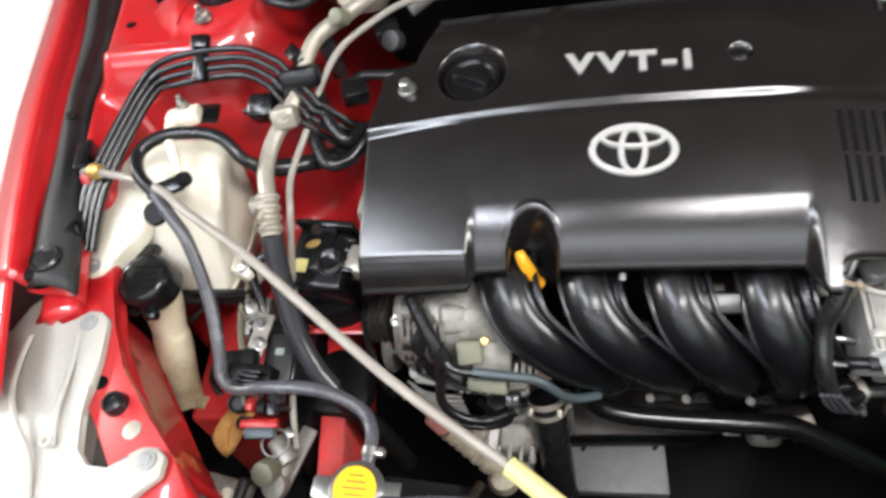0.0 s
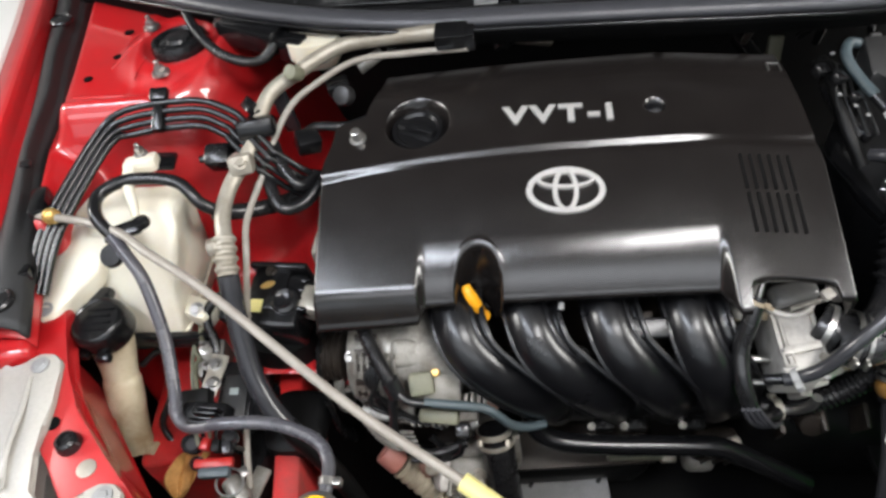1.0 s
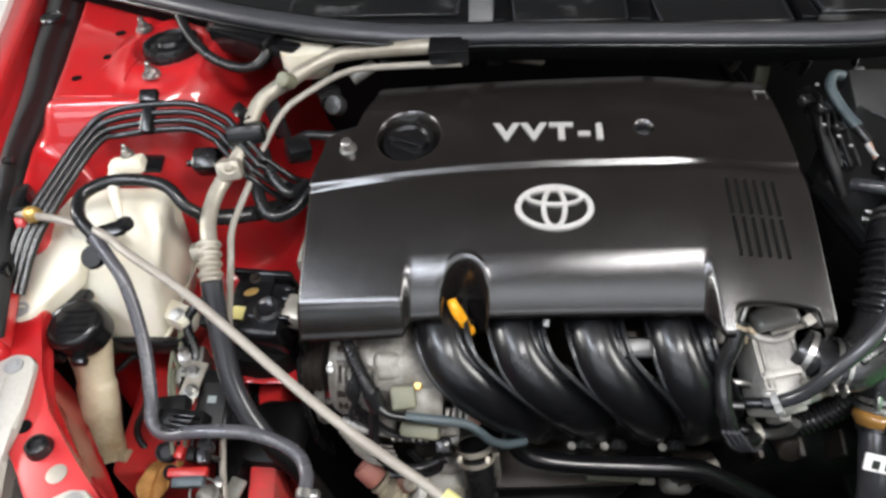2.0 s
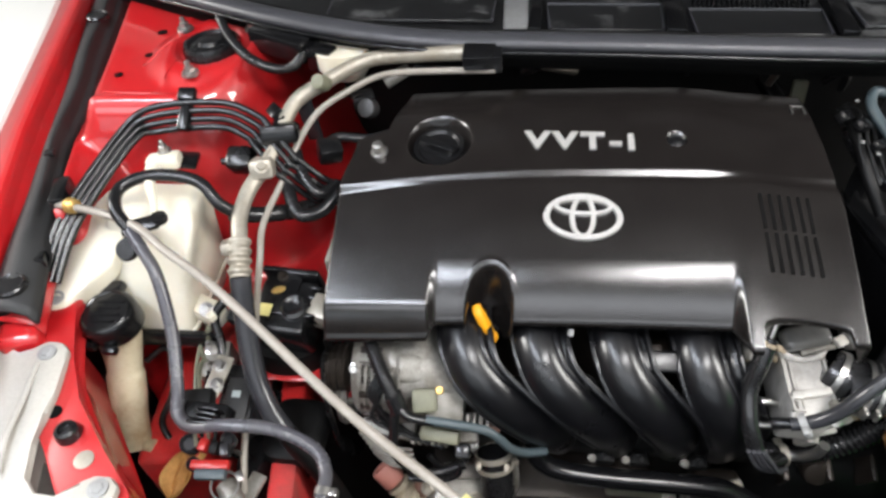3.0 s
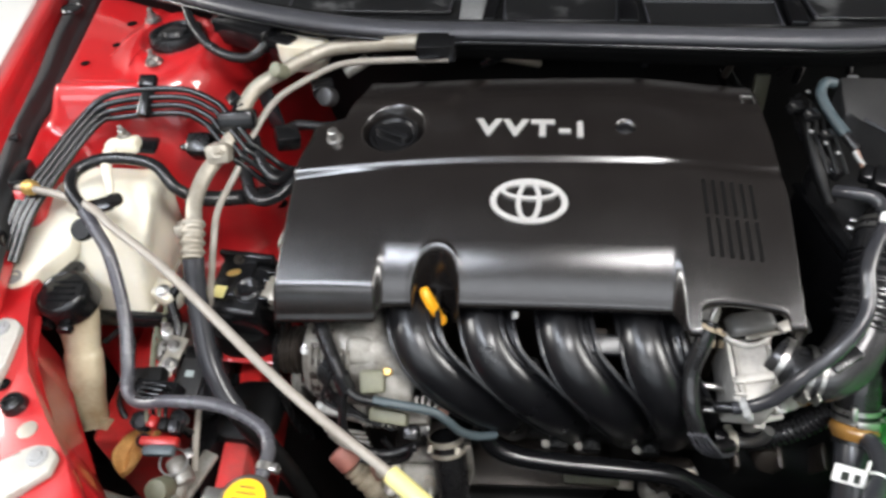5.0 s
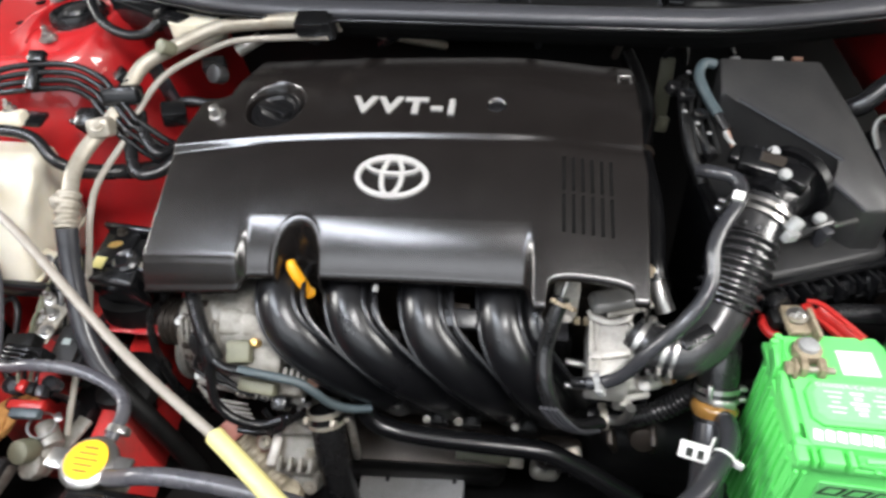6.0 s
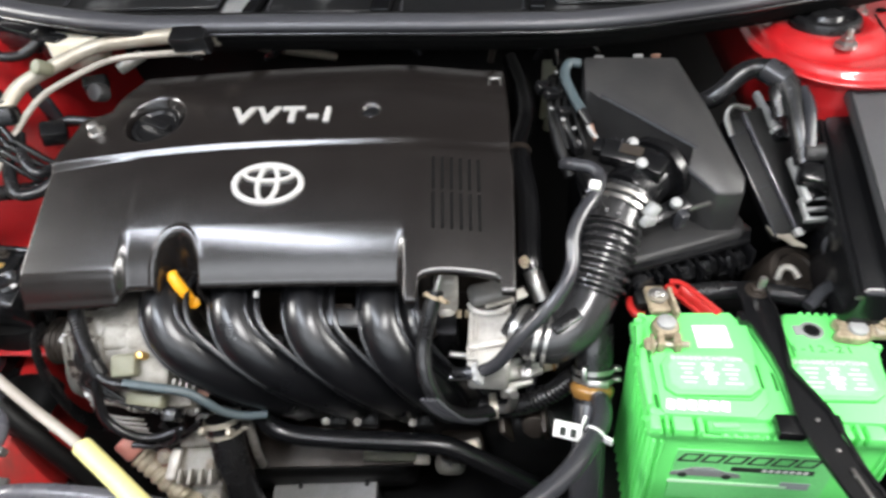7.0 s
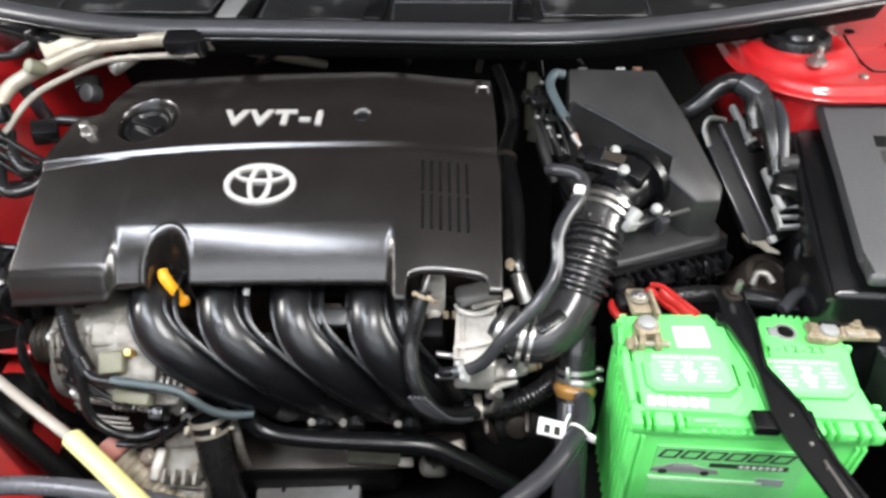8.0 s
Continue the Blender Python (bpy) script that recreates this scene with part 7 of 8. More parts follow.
def reservoir():
    th = thing("coolant_reservoir", "milky plastic coolant reservoir strapped with a black hose", "reservoir", (-0.48, -0.06, 0.72))
    loops = [pillow(-0.486, -0.430, -0.108, -0.012, 0.735, 8), pillow(-0.494, -0.424, -0.121, -0.004, 0.742, 8), pillow(-0.498, -0.420, -0.127, 0.001, 0.768, 9), pillow(-0.500, -0.417, -0.130, 0.003, 0.775, 9), pillow(-0.501, -0.416, -0.128, 0.004, 0.783, 9),
             pillow(-0.505, -0.413, -0.112, 0.004, 0.825, 9), pillow(-0.510, -0.410, -0.082, 0.003, 0.862, 9), pillow(-0.512, -0.411, -0.056, 0.001, 0.882, 9), pillow(-0.508, -0.415, -0.047, -0.003, 0.889, 8), pillow(-0.499, -0.423, -0.039, -0.009, 0.892, 7)]
    part("tank", loft(B(), loops), MILKY, th, angle=60, plan=False)
    part("seam", loft(B(), [pillow(-0.5035, -0.4135, -0.1325, 0.0055, 0.774, 9), pillow(-0.5035, -0.4135, -0.1325, 0.0055, 0.7775, 9)]), MILKY, th, angle=60, plan=False)
    arm = [(-0.500, -0.004), (-0.522, -0.010), (-0.536, -0.036), (-0.545, -0.084), (-0.549, -0.135), (-0.545, -0.152), (-0.534, -0.160), (-0.521, -0.155), (-0.508, -0.134), (-0.488, -0.104), (-0.486, -0.04)]
    part("mounting_arm", slab(B(), arm, lambda x, y: 0.828 + 0.26 * (y + 0.15), lambda x, y: 0.852 + 0.26 * (y + 0.15), 0.005, 2), MILKY, th, plan=False)
    part("arm_hole", lathe(B(), [(0.0085, 0), (0.0085, 0.0012), (0.006, 0.0016), (0.005, 0.0005)], Matrix.Translation((-0.534, -0.146, 0.8528)) @ pose(0, 0, 0, 8, 0, 0), 24), GREYPLUG, th, "grey steel bush", plan=False)
    part("side_tab", block(B(), (-0.443, -0.090, 0.768), (0.050, 0.028, 0.03), pose(0, 0, 0, 10, 0, -25), 0.007), MILKY, th)
    part("tab_bolt", bolt(B(), (-0.437, -0.100, 0.782), (0.1, -0.5, 0.85), 0.006, 0.006), STEEL, th)
    part("nipple", tube(B(), [(-0.488, -0.012, 0.930), (-0.484, -0.034, 0.926), (-0.477, -0.052, 0.912), (-0.474, -0.062, 0.903)], 0.006, 12, radius=lambda s, i: 0.008 - 0.004 * s), MILKY, th)
    part("rear_lug", block(B(), (-0.487, 0.012, 0.922), (0.040, 0.028, 0.018), pose(0, 0, 0, -10, 0, 15), 0.006), MILKY, th)
    part("rear_bolt", bolt(B(), (-0.487, 0.020, 0.931), (0, 0, 1), 0.0055, 0.008, 0.006), STEEL, th)
    part("rear_plate", block(B(), (-0.467, 0.024, 0.915), (0.030, 0.030, 0.008), pose(0, 0, 0, 0, 10, 10), 0.003), PLASTIC, th, "black mounting plate")
    part("strap", block(B(), (-0.478, -0.122, 0.752), (0.100, 0.014, 0.020), pose(0, 0, 0, 0, 5, 4), 0.004), PLASTIC, th, "black carrier strap")
    h = thing("overflow_pipe", "black rubber hose clipped over the reservoir", "hose", (-0.45, -0.06, 0.91))
    part("hose", tube(B(), [(-0.486, -0.094, 0.900), (-0.506, -0.078, 0.920), (-0.512, -0.052, 0.928), (-0.492, -0.034, 0.932), (-0.460, -0.027, 0.930), (-0.425, -0.030, 0.922), (-0.403, -0.042, 0.900), (-0.385, -0.034, 0.880), (-0.360, -0.018, 0.868), (-0.330, 0.014, 0.852), (-0.30, 0.03, 0.85)], 0.0072, 16), RUBBER, h)
    part("thick_hose", tube(B(), [(-0.396, -0.040, 0.886), (-0.372, -0.028, 0.873), (-0.345, -0.005, 0.858), (-0.325, 0.010, 0.85)], 0.0098, 16), RUBBER, h)
    part("clip", block(B(), (-0.482, -0.082, 0.901), (0.045, 0.018, 0.010), pose(0, 0, 0, 20, -10, 12), 0.004), RUBBER, h, "black rubber clip")
    part("clip_ear", lathe(B(), [(0.009, -0.004), (0.010, 0), (0.009, 0.004)], Matrix.Translation((-0.462, -0.074, 0.905)), 20), RUBBER, h)
    part("clip_ear", lathe(B(), [(0.013, -0.004), (0.014, 0), (0.012, 0.004)], Matrix.Translation((-0.494, -0.104, 0.885)) @ pose(0, 0, 0, 40, 0, 0), 24), RUBBER, h)
    g = thing("reservoir_hose", "long bent grey rubber hose from reservoir to radiator cap", "hose", (-0.4, -0.2, 0.77))
    part("hose", tube(B(), [(-0.488, -0.094, 0.905), (-0.470, -0.112, 0.892), (-0.451, -0.133, 0.87), (-0.436, -0.171, 0.82), (-0.426, -0.214, 0.782), (-0.424, -0.234, 0.764), (-0.405, -0.246, 0.760), (-0.365, -0.248, 0.770), (-0.315, -0.247, 0.768), (-0.280, -0.252, 0.757), (-0.259, -0.262, 0.748), (-0.249, -0.279, 0.745), (-0.247, -0.296, 0.744), (-0.248, -0.310, 0.742)], 0.0070, 18), GREYHOSE, g)
    part("holder", block(B(), (-0.395, -0.225, 0.752), (0.052, 0.020, 0.024), pose(0, 0, 0, 15, 0, -4), 0.003), PLASTIC, g, "black plastic holder")
    for k in range(4):
        part("holder_rib", block(B(), (-0.392 + 0.003 * k, -0.246 + 0.004 * k, 0.766 + 0.003 * k), (0.028, 0.0026, 0.016), pose(0, 0, 0, 15, 0, -4), 0.001), PLASTIC, g)
    part("end_clamp", ring_clamp(B(), (-0.247, -0.300, 0.744), (0.0, -0.98, -0.10), 0.0072, 0.008), STEEL, g, "small bright clamp")
    c = thing("radiator", "black radiator top with a yellow-labelled pressure cap", "radiator", (-0.10, -0.37, 0.66))
    m = Matrix.Translation((-0.253, -0.338, 0.739)) @ pose(0, 0, 0, 4, 4, 0)
    cap = part("pressure_cap", lathe(B(), [(0.026, 0), (0.028, 0.003), (0.028, 0.008), (0.024, 0.012), (0.006, 0.014)], m, 40), STEEL, c, "zinc plated cap")
    part("label", lathe(B(), [(0.021, 0.0128), (0.021, 0.0142), (0.004, 0.0150)], m, 40), YELLOW, cap, "yellow warning label")
    bm = B()
    for k in range(5):
        t = bmesh.new()
        block(t, (0, 0.012 - 0.006 * k, 0.0150), (0.024 - 0.005 * abs(k - 2), 0.0011, 0.0008), r=0)
        bmesh.ops.transform(t, matrix=m, verts=t.verts)
        merge(bm, t)
    part("print", bm, INK, cap)
    for s in (-1, 1):
        t = bmesh.new()
        block(t, (s * 0.032, 0, 0.006), (0.024, 0.022, 0.007), r=0.003)
        bmesh.ops.transform(t, matrix=m, verts=t.verts)
        part("ear", merge(B(), t), STEEL, cap)
    part("neck", lathe(B(), [(0.020, -0.05), (0.020, 0.0), (0.023, 0.002)], m, 32), ALLOY, c)
    part("spout", rod(B(), (-0.252, -0.330, 0.738), (-0.247, -0.300, 0.743), 0.006), ALLOY, c)
    part("top_tank", block(B(), (-0.02, -0.385, 0.715), (0.50, 0.055, 0.06), r=0.014, seg=3), PLASTIC, c)
    solo("upper_hose", tube(B(), [(-0.226, -0.350, 0.744), (-0.200, -0.353, 0.756), (-0.180, -0.353, 0.764), (-0.145, -0.352, 0.767), (-0.094, -0.353, 0.766), (-0.049, -0.356, 0.762), (0.02, -0.364, 0.755)], 0.0088, 16), GREYHOSE, "grey rubber hose along the radiator top", "pipe")


reservoir()


def washer_neck():
    th = thing("washer_filler", "black capped washer filler on a milky plastic neck", "washer bottle", (-0.55, -0.2, 0.55))
    path = [(-0.484, -0.148, 0.825), (-0.485, -0.151, 0.800), (-0.486, -0.164, 0.770), (-0.485, -0.184, 0.740), (-0.481, -0.206, 0.715), (-0.474, -0.226, 0.690)]
    part("neck", tube(B(), path, 0.025, 24, 12, radius=lambda s, i: 0.0232 - 0.0050 * ease(0.15, 0.5, s) + 0.0020 * ease(0.46, 0.50, s) - 0.004 * ease(0.55, 1.0, s)), STAINED, th, "milky neck stained brown", plan=False)
    part("spigot", rod(B(), (-0.470, -0.226, 0.694), (-0.452, -0.228, 0.697), 0.008), STAINED, th, plan=False)
    m = Matrix.Translation((-0.483, -0.149, 0.826)) @ pose(0, 0, 0, 6, -4, 0)
    cap = part("cap", lathe(B(), [(0.0255, -0.016), (0.0285, -0.014), (0.0295, -0.008), (0.0295, 0.008), (0.0278, 0.0135), (0.0248, 0.0155), (0.0232, 0.014), (0.004, 0.0145)], m, 44), PLASTIC, th, "glossy black push-on cap", plan=False)
    for c, size in (((-0.010, 0.033, 0.006), (0.026, 0.018, 0.012)), ((0.006, -0.033, -0.010), (0.016, 0.010, 0.010)), ((-0.018, -0.028, -0.010), (0.012, 0.010, 0.010))):
        t = bmesh.new()
        block(t, c, size, r=0.003)
        bmesh.ops.transform(t, matrix=m, verts=t.verts)
        part("cap_tab", merge(B(), t), PLASTIC, cap)
    bm = B()
    for k in range(4):
        t = bmesh.new()
        block(t, (0.002, 0.012 - 0.008 * k, 0.0150), (0.030 - 0.006 * (k % 2), 0.0022, 0.0012), r=0)
        bmesh.ops.transform(t, matrix=m, verts=t.verts)
        merge(bm, t)
    part("embossing", bm, PLASTIC, cap)
    solo("thin_hose", tube(B(), [(-0.524, -0.135, 0.72), (-0.498, -0.125, 0.735), (-0.480, -0.140, 0.73), (-0.482, -0.170, 0.70), (-0.498, -0.190, 0.67), (-0.485, -0.205, 0.65), (-0.455, -0.205, 0.655)], 0.0042, 12), RUBBER, "thin black washer tube", "hose")


washer_neck()


def brake_lines():
    th = thing("brake_lines", "four black brake pipes held by plastic clips", "pipe", (-0.48, 0.08, 0.93))
    knots = [Vector(p) for p in ((-0.600, -0.110, 0.840), (-0.590, -0.050, 0.880), (-0.533, 0.073, 0.940), (-0.402, 0.078, 0.946), (-0.352, 0.044, 0.916), (-0.325, 0.026, 0.880), (-0.290, 0.045, 0.850))]
    base = [knots[0]]
    for a, b, c in zip(knots, knots[1:], knots[2:]):
        base += [b + (a - b).normalized() * 0.024, b + (c - b).normalized() * 0.024]
    base.append(knots[-1])
    for k in range(4):
        o = (k - 1.5) * 0.0098
        line = []
        for i, p in enumerate(base):
            q = Vector(p)
            a, b = Vector(base[max(0, i - 1)]), Vector(base[min(len(base) - 1, i + 1)])
            d = (b - a).normalized()
            n = Vector((0, -0.55, -0.84)) if 3 < i < 6 else Vector((0.85, -0.4, -0.3)) if i < 4 else Vector((-0.62, -0.45, -0.62))
            n = (n - n.dot(d) * d).normalized()
            line.append(q + n * o * (0.8 if i < 4 else 1.0) + Vector((0, -0.012, 0.008)))
        part("pipe", tube(B(), line, 0.0041, 12, 6), PLASTIC, th)
    for c, m in (((-0.470, 0.066, 0.9545), pose(0, 0, 0, 32, 0, 0)), ((-0.362, 0.062, 0.932), pose(0, 0, 0, 30, 0, -50))):
        part("clip", block(B(), c, (0.014, 0.046, 0.013), m, 0.003), PLASTIC, th, "black plastic pipe clip")
        part("clip_tab", block(B(), (c[0], c[1] + 0.018, c[2] + 0.016), (0.022, 0.016, 0.010), m, 0.002), PLASTIC, th)


brake_lines()


def cooling_pipes():
    th = thing("air_conditioning_pipe", "dull aluminium air conditioning pipe with a crimped hose", "pipe", (-0.36, 0.0, 0.85))
    part("pipe", tube(B(), [(-0.048, 0.212, 0.940), (-0.085, 0.150, 0.985), (-0.123, 0.124, 0.998), (-0.222, 0.150, 0.982), (-0.262, 0.146, 0.976), (-0.304, 0.119, 0.965), (-0.338, 0.095, 0.952), (-0.352, 0.060, 0.932), (-0.360, 0.030, 0.915), (-0.378, -0.010, 0.898), (-0.382, -0.045, 0.885), (-0.376, -0.074, 0.872)], 0.0092, 18), PIPE, th)
    part("crimp", tube(B(), [(-0.377, -0.072, 0.873), (-0.373, -0.092, 0.862), (-0.370, -0.110, 0.849)], 0.013, 20, 16, radius=lambda s, i: 0.0125 + 0.0016 * math.sin(s * 25)), PIPE, th, "crimped ferrule")
    part("hose", tube(B(), [(-0.370, -0.108, 0.850), (-0.368, -0.128, 0.82), (-0.364, -0.150, 0.788), (-0.356, -0.176, 0.752), (-0.340, -0.198, 0.720), (-0.322, -0.212, 0.695)], 0.0122, 18), HOSE, th, "black rubber hose")
    part("hose_end", tube(B(), [(-0.323, -0.211, 0.697), (-0.308, -0.219, 0.676), (-0.292, -0.224, 0.640), (-0.280, -0.224, 0.580), (-0.274, -0.220, 0.50)], 0.0124, 18), DULL, th, "matt black hose end")
    part("valve_port", rod(B(), (-0.300, 0.112, 0.966), (-0.307, 0.098, 0.978), 0.0095, edge=0.002), BEIGE, th, "beige service port cap")
    part("joint", block(B(), (-0.366, 0.016, 0.910), (0.028, 0.040, 0.024), pose(0, 0, 0, -25, 0, 14), 0.005), PIPE, th)
    part("joint_bolt", bolt(B(), (-0.360, 0.000, 0.921), (0.2, -0.4, 0.9), 0.0055, 0.005), PIPE, th)
    part("ear", block(B(), (-0.390, -0.078, 0.866), (0.016, 0.022, 0.016), pose(0, 0, 0, -20, 0, 20), 0.004), PIPE, th)
    s = thing("liquid_line", "thin grey aluminium refrigerant line", "pipe", (-0.33, 0.0, 0.85))
    part("pipe", tube(B(), [(-0.09, 0.105, 0.985), (-0.16, 0.118, 0.978), (-0.232, 0.135, 0.965), (-0.282, 0.112, 0.952), (-0.312, 0.086, 0.940), (-0.332, 0.050, 0.918), (-0.349, 0.010, 0.888), (-0.360, -0.040, 0.868), (-0.356, -0.080, 0.850), (-0.364, -0.110, 0.80), (-0.374, -0.150, 0.73), (-0.378, -0.190, 0.70), (-0.374, -0.235, 0.675), (-0.366, -0.27, 0.66)], 0.0040, 14), ROD, s)
    part("end_pipe", tube(B(), [(-0.10, 0.125, 0.990), (-0.075, 0.165, 0.968), (-0.052, 0.205, 0.942)], 0.006, 14), PIPE, s)
    part("fitting", tube(B(), [(-0.040, 0.225, 0.930), (-0.015, 0.250, 0.912), (0.014, 0.279, 0.892)], 0.0065, 14), PIPE, s)
    k = thing("pipe_clip", "black plastic twin pipe clip under the cowl", "clip", (-0.108, 0.11, 0.99))
    part("body", block(B(), (-0.108, 0.112, 0.998), (0.040, 0.026, 0.022), pose(0, 0, 0, 20, 0, -2), 0.004), PLASTIC, k)
    part("lug", block(B(), (-0.086, 0.108, 0.996), (0.010, 0.018, 0.026), pose(0, 0, 0, 20, 0, -2), 0.002), PLASTIC, k)
    j = thing("pipe_bracket", "black clip binding pipes beside the inner wing", "clip", (-0.35, 0.05, 0.92))
    part("band", block(B(), (-0.350, 0.052, 0.934), (0.046, 0.028, 0.024), pose(0, 0, 0, -20, 0, 10), 0.006), PLASTIC, j)
    part("lug", block(B(), (-0.376, 0.046, 0.926), (0.014, 0.014, 0.014), r=0.003), PLASTIC, j)
    g = thing("earth_grommet", "dark rubber grommet box on the red inner wing", "grommet", (-0.41, 0.06, 0.87))
    part("body", block(B(), (-0.410, 0.052, 0.895), (0.034, 0.030, 0.032), pose(0, 0, 0, 30, 0, 0), 0.007), RUBBER, g)
    part("stud", rod(B(), (-0.425, 0.045, 0.90), (-0.433, 0.042, 0.90), 0.004), RUBBER, g)
    b = thing("brake_fluid_reservoir", "yellowed white fluid reservoir under the cowl edge", "fluid reservoir", (-0.295, 0.18, 0.92))
    part("cup", loft(B(), [pillow(-0.314, -0.266, 0.155, 0.205, 0.945, 2.6), pillow(-0.322, -0.258, 0.146, 0.209, 0.957, 2.6), pillow(-0.326, -0.254, 0.142, 0.212, 0.962, 2.6), pillow(-0.326, -0.254, 0.142, 0.212, 0.985, 2.6)]), MILKY, b)
    w = thing("cowl_loom", "black ribbed loom hanging below the cowl end", "wiring", (-0.42, 0.18, 0.97))
    part("conduit", ribbed(B(), [(-0.480, 0.245, 0.998), (-0.452, 0.200, 0.990), (-0.414, 0.157, 0.982), (-0.375, 0.136, 0.976), (-0.350, 0.142, 0.975), (-0.340, 0.17, 0.98)], 0.0062, 40, 0.0008, 12), RUBBER, w)
    part("post", block(B(), (-0.335, 0.118, 0.915), (0.020, 0.008, 0.075), pose(0, 0, 0, 12, 0, 0), 0.002), HOSE, w, "grey bracket strip")
    e = thing("engine_harness", "tangle of taped black engine wiring beside the cover", "wiring", (-0.30, 0.05, 0.85))
    for k, pts in enumerate(([(-0.335, 0.050, 0.91), (-0.320, 0.020, 0.895), (-0.300, 0.005, 0.88), (-0.285, 0.03, 0.875)], [(-0.345, 0.02, 0.885), (-0.325, -0.015, 0.865), (-0.300, -0.005, 0.86), (-0.28, 0.02, 0.87)],
                             [(-0.30, 0.09, 0.90), (-0.27, 0.11, 0.89), (-0.24, 0.13, 0.88), (-0.20, 0.17, 0.87)], [(-0.31, 0.06, 0.90), (-0.29, 0.08, 0.91), (-0.25, 0.085, 0.905), (-0.215, 0.11, 0.90)])):
        part("loom", tube(B(), pts, (0.007, 0.008, 0.0045, 0.006)[k], 12), RUBBER, e)
    part("plug", block(B(), (-0.262, 0.130, 0.935), (0.030, 0.020, 0.018), pose(0, 0, 0, 20, 0, 20), 0.004), PLASTIC, e)
    part("plug", block(B(), (-0.295, 0.058, 0.905), (0.030, 0.026, 0.024), pose(0, 0, 0, 20, 10, 30), 0.004), PLASTIC, e)
    part("sensor_disc", rod(B(), (-0.250, 0.122, 0.925), (-0.255, 0.108, 0.935), 0.012, edge=0.002), GREYBOX, e, "grey round sensor end")


cooling_pipes()


def prop_rod():
    th = thing("prop_rod", "taupe painted hood prop rod with pale yellow grip", "prop rod", (-0.35, -0.2, 0.82))
    part("bar", tube(B(), [(-0.601, -0.050, 0.905), (-0.575, -0.056, 0.905), (-0.530, -0.068, 0.905), (-0.475, -0.096, 0.910), (-0.430, -0.130, 0.912), (-0.350, -0.180, 0.900), (-0.205, -0.275, 0.850), (-0.092, -0.334, 0.811)], 0.0048, 14), ROD, th)
    part("grip", tube(B(), [(-0.100, -0.329, 0.8125), (-0.060, -0.354, 0.805), (-0.015, -0.383, 0.796)], 0.0088, 18), PALEYELLOW, th, "pale yellow rubber grip")
    part("eyelet", lathe(B(), [(0.0045, -0.006), (0.009, -0.005), (0.0095, -0.003), (0.006, -0.001), (0.0085, 0.002), (0.0085, 0.004), (0.0045, 0.006)], Matrix.Translation((-0.578, -0.0555, 0.907)) @ pose(0, 0, 0, 0, 80, -20), 24), BRASS, th, "brass coloured pivot eyelet")
    part("pivot_box", block(B(), (-0.606, -0.030, 0.890), (0.020, 0.050, 0.050), pose(0, 0, 0, 0, 0, 20), 0.005), PLASTIC, th, "black pivot bracket")
    part("clip", block(B(), (-0.604, -0.115, 0.875), (0.024, 0.018, 0.014), pose(0, 0, 0, 0, 0, 20), 0.003), PLASTIC, th)


prop_rod()


def engine_mount():
    th = thing("engine_mount", "black steel engine mount with a yellow paint mark", "engine mount", (-0.345, -0.085, 0.70))
    lean = pose(0, 0, 0, 14, 0, -6)
    part("body", block(B(), (-0.338, -0.088, 0.762), (0.072, 0.072, 0.060), lean, 0.007, 3), PLASTIC, th)
    part("top_plate", block(B(), (-0.345, -0.082, 0.795), (0.045, 0.055, 0.006), lean, 0.002), PLASTIC, th)
    part("rear_wall", block(B(), (-0.335, -0.052, 0.790), (0.074, 0.008, 0.044), lean, 0.003), PLASTIC, th)
    for k in range(4):
        part("rib", block(B(), (-0.303, -0.070 - 0.012 * k, 0.788 - 0.003 * k), (0.018, 0.005, 0.020), lean, 0.0015), PLASTIC, th)
    part("collar", lathe(B(), [(0.017, -0.010), (0.017, 0.003), (0.013, 0.006), (0.008, 0.002)], Matrix.Translation((-0.322, -0.100, 0.792)) @ lean, 28), RUBBER, th)
    # added near-black block in place of the shadow and hoses below the mount
    part("base", loft(B(), [pillow(-0.395, -0.295, -0.135, -0.045, 0.690, 2.4), pillow(-0.390, -0.300, -0.130, -0.050, 0.728, 2.4)]), DULL, th)
    part("paint_mark", block(B(), (-0.357, -0.106, 0.7925), (0.015, 0.016, 0.002), lean, 0), PALEYELLOW, th, "yellow paint mark with print")
    part("oval_mark", lathe(B(), [(0.009, 0), (0.009, 0.001), (0.004, 0.0014)], Matrix.Translation((-0.346, -0.080, 0.7995)) @ pose(0, 0, 0, 14, 0, 25), 20, 0.5), BRASS, th, "brown oval mark")
    part("arm", block(B(), (-0.290, -0.092, 0.776), (0.030, 0.034, 0.036), pose(0, 0, 0, 15, 0, -15), 0.006), PIPE, th, "pale cast arm")
    part("nut", bolt(B(), (-0.345, -0.060, 0.802), (0, -0.2, 1), 0.005, 0.006), DARKMETAL, th)
    part("lower_cushion", loft(B(), [pillow(-0.408, -0.374, -0.20, -0.07, 0.655, 3), pillow(-0.408, -0.376, -0.185, -0.07, 0.685, 3), pillow(-0.402, -0.380, -0.16, -0.08, 0.70, 3)]), DULL, th, "dull black rubber cushion")


engine_mount()


